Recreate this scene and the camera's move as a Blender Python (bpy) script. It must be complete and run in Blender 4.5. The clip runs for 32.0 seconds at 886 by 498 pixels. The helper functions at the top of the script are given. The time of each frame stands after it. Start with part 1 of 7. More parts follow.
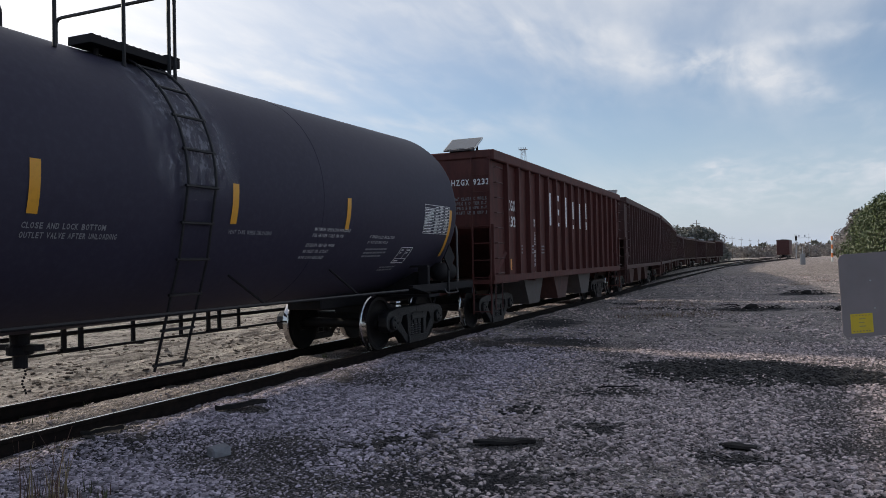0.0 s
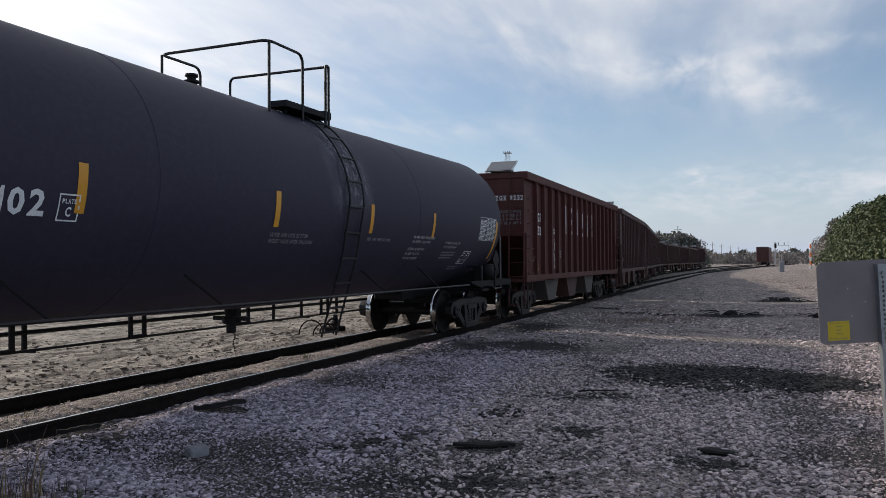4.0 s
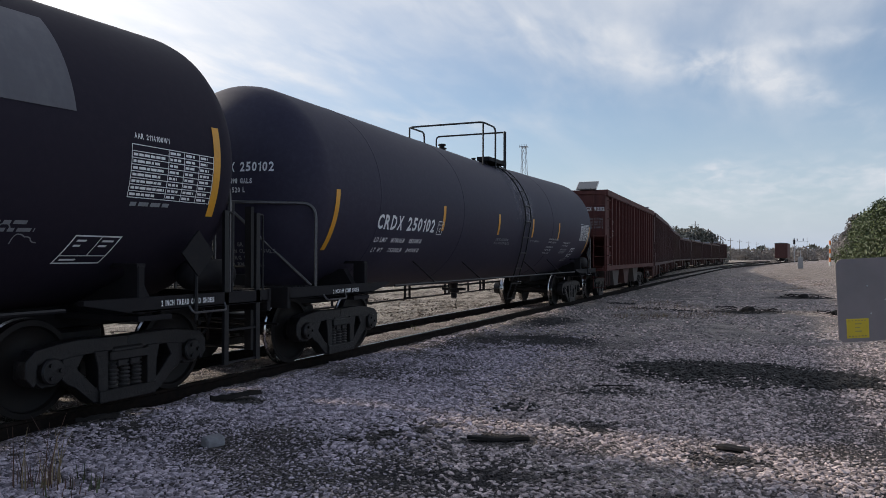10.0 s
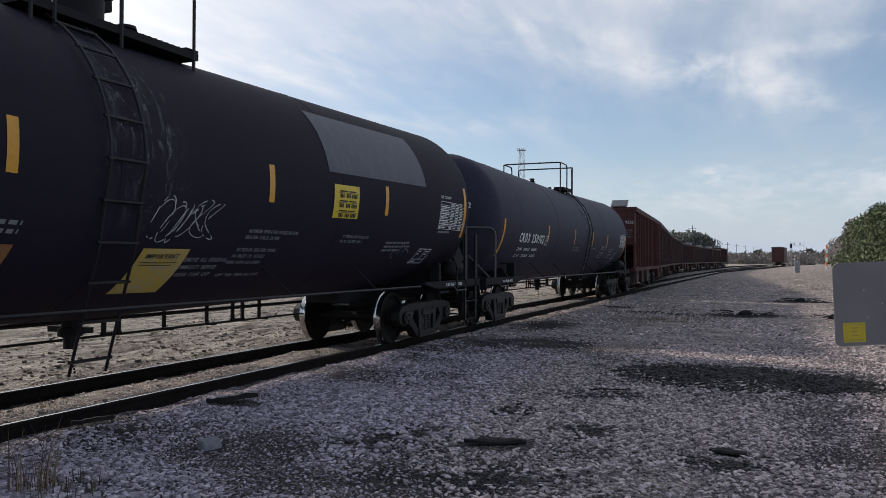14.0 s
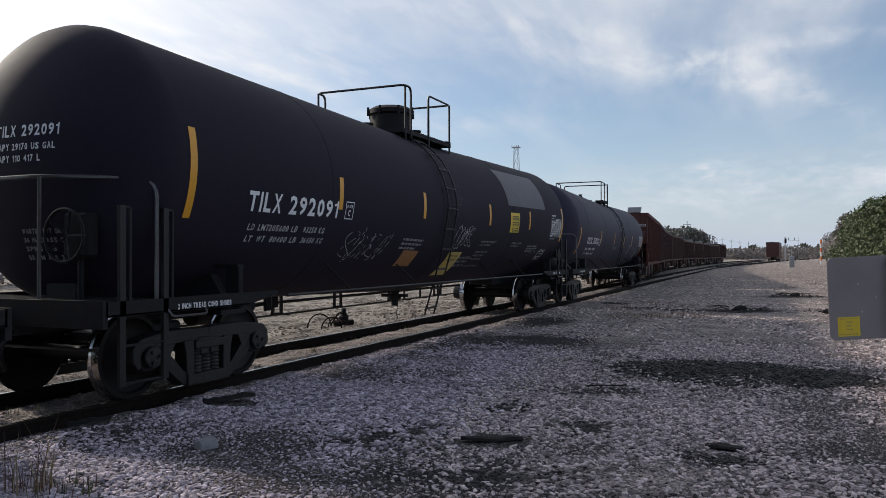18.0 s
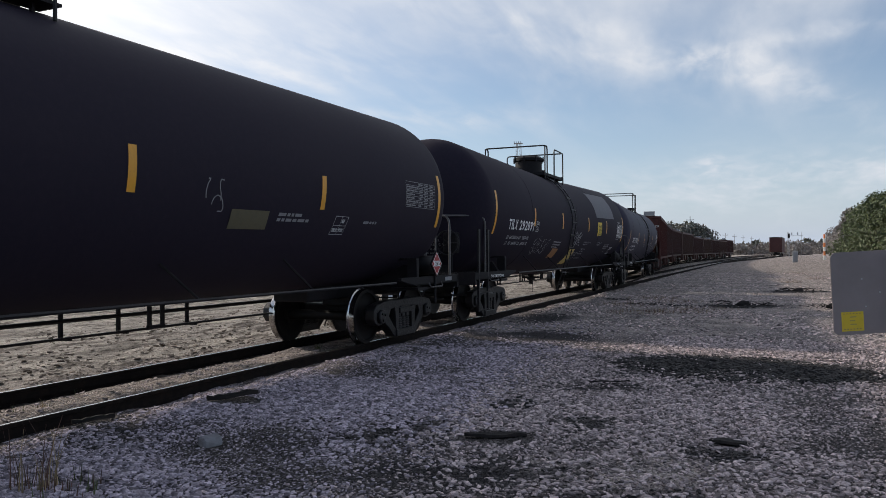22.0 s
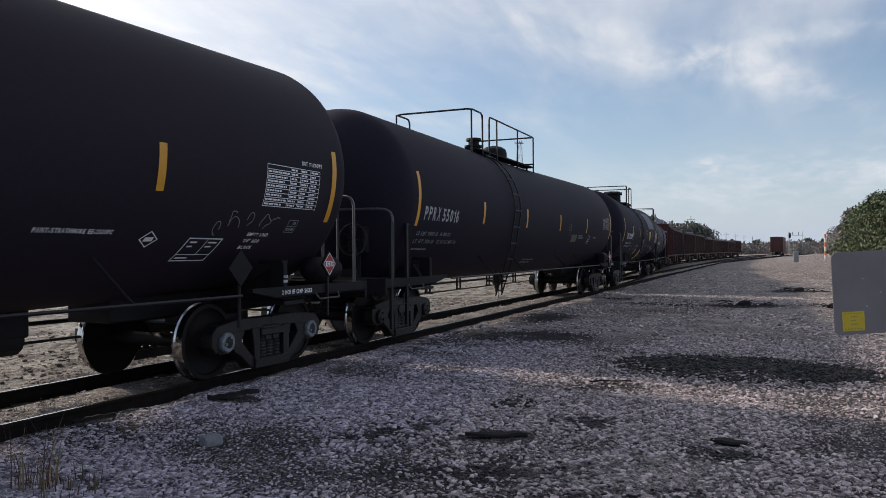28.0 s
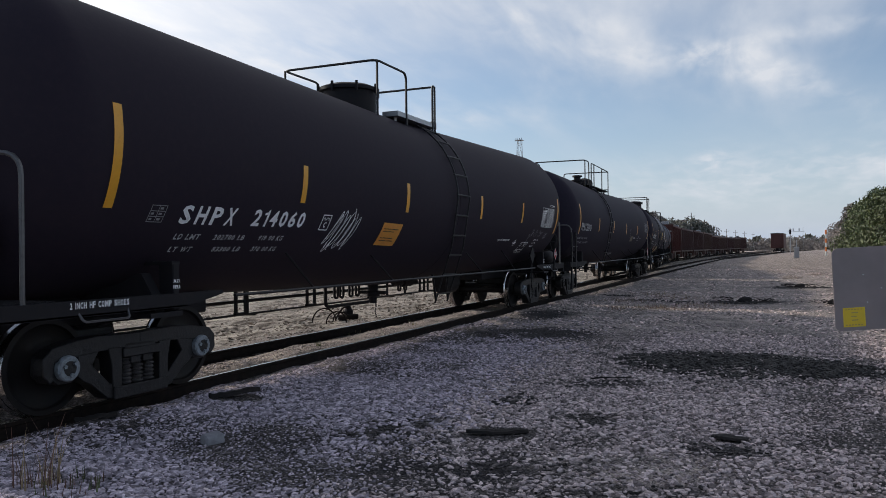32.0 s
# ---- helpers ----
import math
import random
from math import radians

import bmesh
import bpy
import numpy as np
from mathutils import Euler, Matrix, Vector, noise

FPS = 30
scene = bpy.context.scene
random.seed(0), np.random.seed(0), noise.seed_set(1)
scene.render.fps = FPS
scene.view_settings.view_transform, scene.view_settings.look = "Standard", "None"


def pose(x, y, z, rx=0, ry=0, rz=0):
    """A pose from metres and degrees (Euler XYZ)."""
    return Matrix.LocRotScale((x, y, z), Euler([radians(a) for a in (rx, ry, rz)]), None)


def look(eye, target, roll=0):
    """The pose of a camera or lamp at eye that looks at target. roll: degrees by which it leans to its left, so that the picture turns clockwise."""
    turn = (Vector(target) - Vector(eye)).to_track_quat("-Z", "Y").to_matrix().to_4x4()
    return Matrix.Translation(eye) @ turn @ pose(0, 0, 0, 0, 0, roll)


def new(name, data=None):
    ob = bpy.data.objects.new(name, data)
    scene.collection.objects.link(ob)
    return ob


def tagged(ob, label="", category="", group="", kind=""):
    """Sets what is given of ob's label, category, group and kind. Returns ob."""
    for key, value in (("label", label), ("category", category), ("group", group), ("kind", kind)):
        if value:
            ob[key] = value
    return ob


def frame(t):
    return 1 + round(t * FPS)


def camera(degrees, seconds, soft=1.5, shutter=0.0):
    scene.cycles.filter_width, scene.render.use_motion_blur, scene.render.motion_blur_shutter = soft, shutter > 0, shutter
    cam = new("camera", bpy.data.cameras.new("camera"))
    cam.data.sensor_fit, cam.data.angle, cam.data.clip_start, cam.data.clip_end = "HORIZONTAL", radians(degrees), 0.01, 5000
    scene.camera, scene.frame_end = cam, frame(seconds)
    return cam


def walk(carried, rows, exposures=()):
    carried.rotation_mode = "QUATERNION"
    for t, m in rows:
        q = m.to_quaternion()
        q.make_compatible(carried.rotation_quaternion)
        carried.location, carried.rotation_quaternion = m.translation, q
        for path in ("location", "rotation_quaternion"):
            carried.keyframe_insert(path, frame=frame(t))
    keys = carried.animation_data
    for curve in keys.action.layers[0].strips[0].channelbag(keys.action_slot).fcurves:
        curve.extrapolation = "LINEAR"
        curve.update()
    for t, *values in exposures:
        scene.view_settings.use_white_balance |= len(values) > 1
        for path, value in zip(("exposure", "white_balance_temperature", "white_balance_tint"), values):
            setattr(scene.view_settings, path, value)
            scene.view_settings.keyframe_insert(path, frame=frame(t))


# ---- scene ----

# ---- camera: stands on the gravel, turned a little by hand ----
EYE = (0.0, 0.0, 1.503)
TURNS = [
    (0, 90.835, 1.207, 23.838), (0.5, 90.625, 1.683, 23.828), (1, 90.536, 1.515, 23.231), (1.5, 90.684, 0.986, 22.331), (2, 90.856, 0.604, 22.412),
    (2.5, 90.901, 0.469, 22.470), (3, 90.953, 0.406, 22.456), (3.5, 91.054, 0.280, 22.407), (5.5, 90.557, 0.434, 23.479), (6, 90.823, -0.434, 23.252),
    (6.5, 91.246, -0.434, 23.461), (7, 91.272, -0.286, 23.448), (7.5, 91.102, -0.349, 23.464), (8, 90.915, -0.336, 23.516), (8.5, 90.740, -0.228, 23.629),
    (9, 90.637, -0.128, 23.725), (9.5, 90.560, -0.138, 23.742), (10, 90.493, -0.131, 23.701), (10.5, 90.443, -0.152, 23.634), (11, 90.592, -0.204, 23.577),
    (11.5, 90.658, -0.241, 23.569), (12, 90.667, -0.322, 23.517), (12.5, 90.682, -0.401, 23.477), (13, 90.729, -0.329, 23.467), (13.5, 90.729, -0.329, 23.467),
    (14, 90.730, -0.278, 23.502), (14.5, 90.675, -0.178, 23.450), (16.5, 90.676, 0.002, 23.280), (17, 90.648, 0.095, 23.194), (17.5, 90.576, 0.155, 23.168),
    (18, 90.561, 0.186, 23.164), (18.5, 90.543, 0.325, 23.265), (19, 90.532, 0.446, 23.318), (19.5, 90.514, 0.400, 23.325), (20, 90.500, 0.339, 23.311),
    (20.5, 90.485, 0.322, 23.369), (21, 90.451, 0.399, 23.391), (21.5, 90.385, 0.410, 23.385), (22, 90.303, 0.445, 23.372), (22.5, 90.323, 0.439, 23.373),
    (23, 90.340, 0.462, 23.401), (23.5, 90.453, 0.381, 23.353), (24, 90.437, 0.384, 23.398), (24.5, 90.484, 0.372, 23.430), (25, 90.481, 0.400, 23.426),
    (25.5, 90.439, 0.350, 23.392), (27.5, 90.330, 0.396, 23.408), (28, 90.271, 0.418, 23.427), (28.5, 90.271, 0.414, 23.433), (29, 90.305, 0.340, 23.477),
    (29.5, 90.244, 0.353, 23.533), (30, 90.278, 0.376, 23.529), (30.5, 90.544, 0.352, 23.365), (31, 90.376, 0.489, 23.372), (31.5, 90.162, 0.579, 23.441),
    (32, 90.085, 0.637, 23.460),
]
LIGHT = [(0, 0.0, 6520, 12.5), (8, 0.0, 6520, 12.5), (12, 0.03, 6520, 12.5), (28, 0.03, 6520, 12.5), (32, 0.0, 6520, 12.5)]
cam = camera(60.3, 32.0, soft=0.62)
walk(cam, [(t, pose(*EYE, rx, ry, rz)) for t, rx, ry, rz in TURNS], LIGHT)

# the train's way along the track, seconds and metres
ROLL = [(0, 0.00), (2, 1.74), (3.5, 3.19), (5.5, 5.25), (7.5, 7.74), (9.5, 10.64), (11.5, 13.89), (13, 16.69), (14.5, 19.65), (16.5, 23.49), (18.5, 27.73), (20.5, 32.41), (22.5, 37.33), (24, 41.18), (25.5, 45.03), (27.5, 50.41), (29.5, 56.22), (32, 63.53)]
TRACK_X = -7.075


def smooth(u):
    u = min(1.0, max(0.0, u))
    return u * u * (3 - 2 * u)


def train_x(y):
    """Centre line of the train's track: straight, then over a crossover to the next track."""
    x = TRACK_X - 4.5 * smooth((y - 27) / 70)
    return x + (2.2 * ((y - 110) / 80) ** 2 if y > 110 else 0)


def main_x(y):
    """Centre line of the straight track, which bends right far off."""
    return TRACK_X + (2.2 * ((y - 110) / 80) ** 2 if y > 110 else 0)


# ---- sky and sun ----
SUN_LEFT, SUN_UP = 80, 27.6          # degrees to the left of the track's line, and above the horizon
world = bpy.data.worlds.new("sky")
scene.world = world
world.use_nodes = True


def node(tree, kind, **values):
    n = tree.nodes.new(kind)
    for key, value in values.items():
        if key in n.inputs:
            n.inputs[key].default_value = value
    return n


def build_sky():
    tree = world.node_tree
    tree.nodes.clear()
    link = tree.links.new
    sky = tree.nodes.new("ShaderNodeTexSky")
    sky.sky_type = "NISHITA"
    sky.sun_disc = False
    sky.sun_elevation, sky.sun_rotation = radians(SUN_UP), radians(-SUN_LEFT)
    sky.air_density, sky.dust_density, sky.ozone_density = 1.0, 0.5, 1.9
    place = tree.nodes.new("ShaderNodeTexCoord")
    # clouds: thin stretched wisps on a flat layer high above
    split = tree.nodes.new("ShaderNodeSeparateXYZ")
    link(place.outputs["Generated"], split.inputs[0])

    def maths(op, a, b=None, c=None, clamp=False):
        m = tree.nodes.new("ShaderNodeMath")
        m.operation, m.use_clamp = op, clamp
        for i, v in enumerate((a, b, c)):
            if v is None:
                continue
            if isinstance(v, (int, float)):
                m.inputs[i].default_value = v
            else:
                link(v, m.inputs[i])
        return m.outputs[0]

    up = maths("MAXIMUM", split.outputs["Z"], 0.0)
    height = maths("ADD", up, 0.10)
    flat = tree.nodes.new("ShaderNodeCombineXYZ")
    link(maths("DIVIDE", split.outputs["X"], height), flat.inputs[0])
    link(maths("DIVIDE", split.outputs["Y"], height), flat.inputs[1])

    def wisps(scale, stretch, turn, seed, detail, lo, hi):
        m = tree.nodes.new("ShaderNodeMapping")
        m.inputs["Location"].default_value = seed
        m.inputs["Rotation"].default_value = (0, 0, radians(turn))
        m.inputs["Scale"].default_value = stretch
        link(flat.outputs[0], m.inputs[0])
        n = node(tree, "ShaderNodeTexNoise", Scale=scale, Detail=detail, Roughness=0.52, Distortion=0.35)
        link(m.outputs[0], n.inputs["Vector"])
        r = tree.nodes.new("ShaderNodeMapRange")
        r.interpolation_type = "SMOOTHSTEP"
        r.inputs["From Min"].default_value, r.inputs["From Max"].default_value = lo, hi
        link(n.outputs["Fac"], r.inputs[0])
        return r.outputs[0]

    # the same sky seen as a flat picture ahead: across and up
    ahead = maths("MAXIMUM", split.outputs["Y"], 0.03)
    across, rise = maths("DIVIDE", split.outputs["X"], ahead), maths("DIVIDE", split.outputs["Z"], ahead)
    veil = wisps(0.9, (1.0, 0.45, 1.0), 62, (3.1, 1.7, 0), 6, 0.38, 0.70)
    curl = wisps(2.4, (1.0, 0.30, 1.0), 66, (0.4, 5.2, 0), 7, 0.44, 0.72)
    fine = wisps(7.0, (1.0, 0.5, 1.0), 60, (2.0, 0.3, 0), 7, 0.35, 0.75)

    def bank(u, v, long, thin, turn, strength):
        """A soft cloud bank, frayed by the wisps."""
        c, s = math.cos(radians(turn)), math.sin(radians(turn))
        du, dv = maths("SUBTRACT", across, u), maths("SUBTRACT", rise, v)
        a = maths("ADD", maths("MULTIPLY", du, c / long), maths("MULTIPLY", dv, s / long))
        b = maths("ADD", maths("MULTIPLY", du, -s / thin), maths("MULTIPLY", dv, c / thin))
        far = maths("ADD", maths("MULTIPLY", a, a), maths("MULTIPLY", b, b))
        body = maths("POWER", 2.718, maths("MULTIPLY", far, -1.0))
        fray = maths("ADD", 0.12, maths("ADD", maths("MULTIPLY", curl, 0.55), maths("MULTIPLY", fine, 0.55)))
        return maths("MULTIPLY", maths("MULTIPLY", body, fray), strength)

    roof = tree.nodes.new("ShaderNodeMapRange")
    roof.interpolation_type = "SMOOTHSTEP"
    roof.inputs["From Min"].default_value, roof.inputs["From Max"].default_value = 0.20, 0.40
    link(maths("ADD", rise, maths("MULTIPLY", curl, 0.06)), roof.inputs[0])
    haze = maths("POWER", maths("SUBTRACT", 1.0, up, clamp=True), 9.0)
    # thin bright cloud towards the sun
    sunward = tree.nodes.new("ShaderNodeVectorMath")
    sunward.operation = "DOT_PRODUCT"
    link(place.outputs["Generated"], sunward.inputs[0])
    sunward.inputs[1].default_value = (-math.sin(radians(SUN_LEFT)) * math.cos(radians(SUN_UP)), math.cos(radians(SUN_LEFT)) * math.cos(radians(SUN_UP)), math.sin(radians(SUN_UP)))
    glow = maths("POWER", maths("MAXIMUM", sunward.outputs["Value"], 0.0), 6.0)
    front = tree.nodes.new("ShaderNodeMapRange")
    front.interpolation_type = "SMOOTHSTEP"
    front.inputs["From Min"].default_value, front.inputs["From Max"].default_value = 0.05, 0.55
    front.inputs["To Min"].default_value = 0.2
    link(split.outputs["Y"], front.inputs[0])
    amount = maths("MULTIPLY", maths("MULTIPLY", roof.outputs[0], front.outputs[0]), maths("ADD", 0.42, maths("ADD", maths("MULTIPLY", veil, 0.35), maths("MULTIPLY", fine, 0.15))))
    amount = maths("ADD", amount, maths("MULTIPLY", maths("ADD", maths("MULTIPLY", veil, 0.5), maths("MULTIPLY", curl, 0.5)), 0.22))
    for shape in ((-0.075, 0.235, 0.080, 0.020, -6, 0.7), (0.005, 0.205, 0.100, 0.020, -24, 0.75), (-0.30, 0.305, 0.24, 0.040, -20, 0.40), (-0.02, 0.345, 0.28, 0.030, -3, 0.30), (-0.065, 0.115, 0.022, 0.012, 0, 0.5), (-0.02, 0.085, 0.22, 0.030, 2, 0.75), (-0.07, 0.105, 0.025, 0.012, 0, 0.6),
                  (-0.46, 0.195, 0.16, 0.020, -6, 0.6), (0.05, 0.255, 0.10, 0.012, 3, 0.5), (-0.75, 0.30, 0.30, 0.05, -8, 0.5), (0.16, 0.10, 0.06, 0.02, 0, 0.6)):
        amount = maths("ADD", amount, bank(*shape))
    amount = maths("ADD", amount, maths("MULTIPLY", glow, 0.5), clamp=True)
    white = tree.nodes.new("ShaderNodeMix")
    white.data_type = "RGBA"
    link(amount, white.inputs["Factor"])
    # pale blue haze low over the horizon, behind the clouds
    low = tree.nodes.new("ShaderNodeMix")
    low.data_type = "RGBA"
    link(maths("MULTIPLY", haze, 0.9), low.inputs["Factor"])
    link(sky.outputs[0], low.inputs["A"])
    low.inputs["B"].default_value = (4.1, 5.0, 6.45, 1)
    link(low.outputs["Result"], white.inputs["A"])
    bright = tree.nodes.new("ShaderNodeMix")
    bright.data_type = "RGBA"
    link(glow, bright.inputs["Factor"])
    bright.inputs["A"].default_value = (6.0, 6.4, 6.85, 1)
    bright.inputs["B"].default_value = (14.5, 14.3, 13.9, 1)
    link(bright.outputs["Result"], white.inputs["B"])
    back = tree.nodes.new("ShaderNodeBackground")
    back.inputs["Strength"].default_value = SKY_STRENGTH
    link(white.outputs["Result"], back.inputs["Color"])
    out = tree.nodes.new("ShaderNodeOutputWorld")
    link(back.outputs[0], out.inputs["Surface"])


SKY_STRENGTH = 0.115
build_sky()
sun = new("sun", bpy.data.lights.new("sun", "SUN"))
sun.data.energy, sun.data.angle, sun.data.color = 3.2, radians(3.0), (1.0, 0.93, 0.80)
sun.matrix_world = look((-math.sin(radians(SUN_LEFT)), math.cos(radians(SUN_LEFT)), math.tan(radians(SUN_UP))), (0, 0, 0))
# ---- materials ----
def material(name, colour, rough=0.6, metal=0.0, grain=None, stain=None, bump=None, rand=0.0, island=0.0, spec=0.5):
    """grain, stain: (scale, second colour, amount, lo, hi); bump: (scale, strength, distance)."""
    mat = bpy.data.materials.new(name)
    mat.use_nodes = True
    tree = mat.node_tree
    link = tree.links.new
    shader = tree.nodes["Principled BSDF"]
    shader.inputs["Roughness"].default_value = rough
    shader.inputs["Metallic"].default_value = metal
    shader.inputs["Specular IOR Level"].default_value = spec
    place = tree.nodes.new("ShaderNodeTexCoord").outputs["Object"]
    base = tree.nodes.new("ShaderNodeRGB")
    base.outputs[0].default_value = (*colour, 1)
    out = base.outputs[0]
    for layer in (stain, grain):
        if not layer:
            continue
        scale, second, amount, lo, hi = layer[:5]
        stretch = layer[5] if len(layer) > 5 else (1, 1, 1)
        m = tree.nodes.new("ShaderNodeMapping")
        m.inputs["Scale"].default_value = stretch
        link(place, m.inputs[0])
        n = node(tree, "ShaderNodeTexNoise", Scale=scale, Detail=6.0, Roughness=0.62)
        link(m.outputs[0], n.inputs["Vector"])
        r = tree.nodes.new("ShaderNodeMapRange")
        r.inputs["From Min"].default_value, r.inputs["From Max"].default_value = lo, hi
        r.inputs["To Max"].default_value = amount
        link(n.outputs["Fac"], r.inputs[0])
        mix = tree.nodes.new("ShaderNodeMix")
        mix.data_type = "RGBA"
        link(r.outputs[0], mix.inputs["Factor"])
        link(out, mix.inputs["A"])
        mix.inputs["B"].default_value = (*second, 1)
        out = mix.outputs["Result"]
    if rand or island:
        hsv = tree.nodes.new("ShaderNodeHueSaturation")
        r = tree.nodes.new("ShaderNodeMapRange")
        spread = rand or island
        r.inputs["To Min"].default_value, r.inputs["To Max"].default_value = 1 - spread, 1 + spread
        if rand:
            link(tree.nodes.new("ShaderNodeObjectInfo").outputs["Random"], r.inputs[0])
        else:
            link(tree.nodes.new("ShaderNodeNewGeometry").outputs["Random Per Island"], r.inputs[0])
        link(r.outputs[0], hsv.inputs["Value"])
        link(out, hsv.inputs["Color"])
        out = hsv.outputs[0]
    link(out, shader.inputs["Base Color"])
    if bump:
        n = node(tree, "ShaderNodeTexNoise", Scale=bump[0], Detail=5.0, Roughness=0.6)
        link(place, n.inputs["Vector"])
        b = node(tree, "ShaderNodeBump", Strength=bump[1], Distance=bump[2])
        link(n.outputs["Fac"], b.inputs["Height"])
        link(b.outputs[0], shader.inputs["Normal"])
    return mat


M = {}
M["tank_black"] = material("weathered_black_tank_paint", (0.0225, 0.0178, 0.0290), 0.72, grain=(14, (0.033, 0.026, 0.038), 0.5, 0.45, 0.8),
                           stain=(0.5, (0.042, 0.033, 0.041), 0.35, 0.5, 0.8, (1, 0.5, 1)), bump=(2.2, 0.10, 0.02), spec=0.14)
M["tank_rust"] = material("rusty_black_tank_paint", (0.0240, 0.0180, 0.0270), 0.72, grain=(14, (0.036, 0.026, 0.033), 0.5, 0.45, 0.8),
                          stain=(0.5, (0.046, 0.031, 0.035), 0.35, 0.5, 0.8, (1, 0.5, 1)), bump=(2.2, 0.10, 0.02), spec=0.14)
M["tank_grey"] = material("faded_black_tank_paint", (0.0350, 0.0305, 0.0520), 0.62, grain=(14, (0.058, 0.053, 0.080), 0.5, 0.45, 0.8),
                          stain=(0.5, (0.068, 0.060, 0.082), 0.4, 0.48, 0.8, (1, 0.5, 1)), bump=(1.8, 0.12, 0.02), spec=0.25)
M["frame_black"] = material("grimy_black_steel", (0.0115, 0.010, 0.012), 0.7, grain=(9, (0.024, 0.019, 0.017), 0.5, 0.5, 0.75), bump=(30, 0.2, 0.006), spec=0.25)
M["truck_steel"] = material("greasy_cast_steel", (0.0120, 0.0108, 0.0118), 0.42, grain=(8, (0.026, 0.021, 0.019), 0.6, 0.48, 0.75), bump=(24, 0.6, 0.012), spec=0.38)
# base colour raised so the coils seem to carry glossy highlights
M["spring_steel"] = material("highlit_coil_steel", (0.060, 0.056, 0.056), 0.38, 0.3, grain=(14, (0.03, 0.026, 0.024), 0.6, 0.45, 0.7), spec=0.5)
M["wheel_steel"] = material("rolled_wheel_steel", (0.012, 0.0105, 0.0105), 0.55, 0.0, grain=(6, (0.020, 0.015, 0.012), 0.6, 0.45, 0.7), bump=(18, 0.3, 0.005), spec=0.18)
M["bright_steel"] = material("polished_tread_steel", (0.50, 0.49, 0.48), 0.17, 1.0, grain=(20, (0.25, 0.22, 0.2), 0.5, 0.5, 0.7))
M["pipe_steel"] = material("dull_painted_pipe", (0.010, 0.009, 0.011), 0.5, grain=(20, (0.038, 0.032, 0.03), 0.4, 0.5, 0.8), spec=0.35)
# bare pipe lightened all round to stand for highlights along its top
M["pale_pipe"] = material("worn_highlit_pipe", (0.11, 0.107, 0.11), 0.35, 0.4, grain=(20, (0.05, 0.044, 0.04), 0.6, 0.45, 0.75))
M["stripe"] = material("amber_reflective_tape", (0.78, 0.36, 0.025), 0.35, grain=(25, (0.5, 0.22, 0.03), 0.4, 0.5, 0.8))
M["white_paint"] = material("white_stencil_paint", (0.86, 0.86, 0.85), 0.6, grain=(22, (0.5, 0.49, 0.48), 0.6, 0.5, 0.8))
M["worn_white"] = material("worn_white_stencil_paint", (0.52, 0.52, 0.52), 0.6, grain=(26, (0.13, 0.13, 0.135), 0.9, 0.46, 0.66))
M["dim_paint"] = material("faded_grey_stencil_paint", (0.26, 0.26, 0.27), 0.6, grain=(22, (0.12, 0.12, 0.12), 0.6, 0.48, 0.8))
M["yellow"] = material("yellow_vinyl_sign", (0.80, 0.56, 0.03), 0.45, grain=(12, (0.55, 0.38, 0.05), 0.4, 0.5, 0.8))
M["orange"] = material("orange_vinyl_sign", (0.72, 0.30, 0.05), 0.5, grain=(12, (0.4, 0.2, 0.06), 0.5, 0.48, 0.8))
M["ochre"] = material("dull_ochre_sign", (0.5, 0.36, 0.10), 0.55, grain=(12, (0.25, 0.18, 0.06), 0.5, 0.48, 0.8))
M["dull_notice"] = material("sun_faded_olive_sign", (0.12, 0.105, 0.06), 0.6, grain=(12, (0.07, 0.06, 0.04), 0.5, 0.48, 0.8))
M["faded_yellow"] = material("faded_yellow_vinyl_sign", (0.62, 0.42, 0.06), 0.5, grain=(9, (0.50, 0.40, 0.24), 0.8, 0.42, 0.62))
M["faded_orange"] = material("faded_brown_orange_sign", (0.36, 0.165, 0.055), 0.55, grain=(12, (0.20, 0.10, 0.045), 0.6, 0.44, 0.7))
M["ink"] = material("black_sign_ink", (0.03, 0.028, 0.02), 0.6)
M["red_placard"] = material("red_placard_vinyl", (0.40, 0.035, 0.035), 0.55, grain=(12, (0.22, 0.035, 0.03), 0.5, 0.5, 0.8))
M["panel_grey"] = material("fresh_grey_paint_patch", (0.125, 0.12, 0.135), 0.6, grain=(7, (0.18, 0.175, 0.185), 0.6, 0.45, 0.75, (1, 1, 0.35)), spec=0.3)
M["blue_cap"] = material("pale_blue_bearing_cap", (0.22, 0.245, 0.27), 0.6, grain=(30, (0.06, 0.06, 0.06), 0.7, 0.45, 0.7))
M["hopper"] = material("oxide_red_hopper_paint", (0.105, 0.031, 0.026), 0.66, grain=(7, (0.055, 0.022, 0.020), 0.7, 0.42, 0.7, (1, 1, 0.3)),
                       stain=(0.8, (0.15, 0.065, 0.05), 0.5, 0.5, 0.75, (1, 1, 0.25)), bump=(9, 0.2, 0.01), spec=0.3)
M["hopper_dark"] = material("grimy_dark_red_hopper_paint", (0.085, 0.034, 0.030), 0.66, grain=(7, (0.04, 0.022, 0.02), 0.7, 0.42, 0.7, (1, 1, 0.3)),
                            stain=(0.8, (0.14, 0.07, 0.055), 0.4, 0.5, 0.75, (1, 1, 0.25)), bump=(9, 0.2, 0.01))
M["hopper_brown"] = material("rusty_brown_hopper_paint", (0.10, 0.05, 0.038), 0.66, grain=(7, (0.05, 0.028, 0.022), 0.7, 0.42, 0.7, (1, 1, 0.3)),
                             stain=(0.8, (0.16, 0.09, 0.07), 0.4, 0.5, 0.75, (1, 1, 0.25)), bump=(9, 0.2, 0.01))
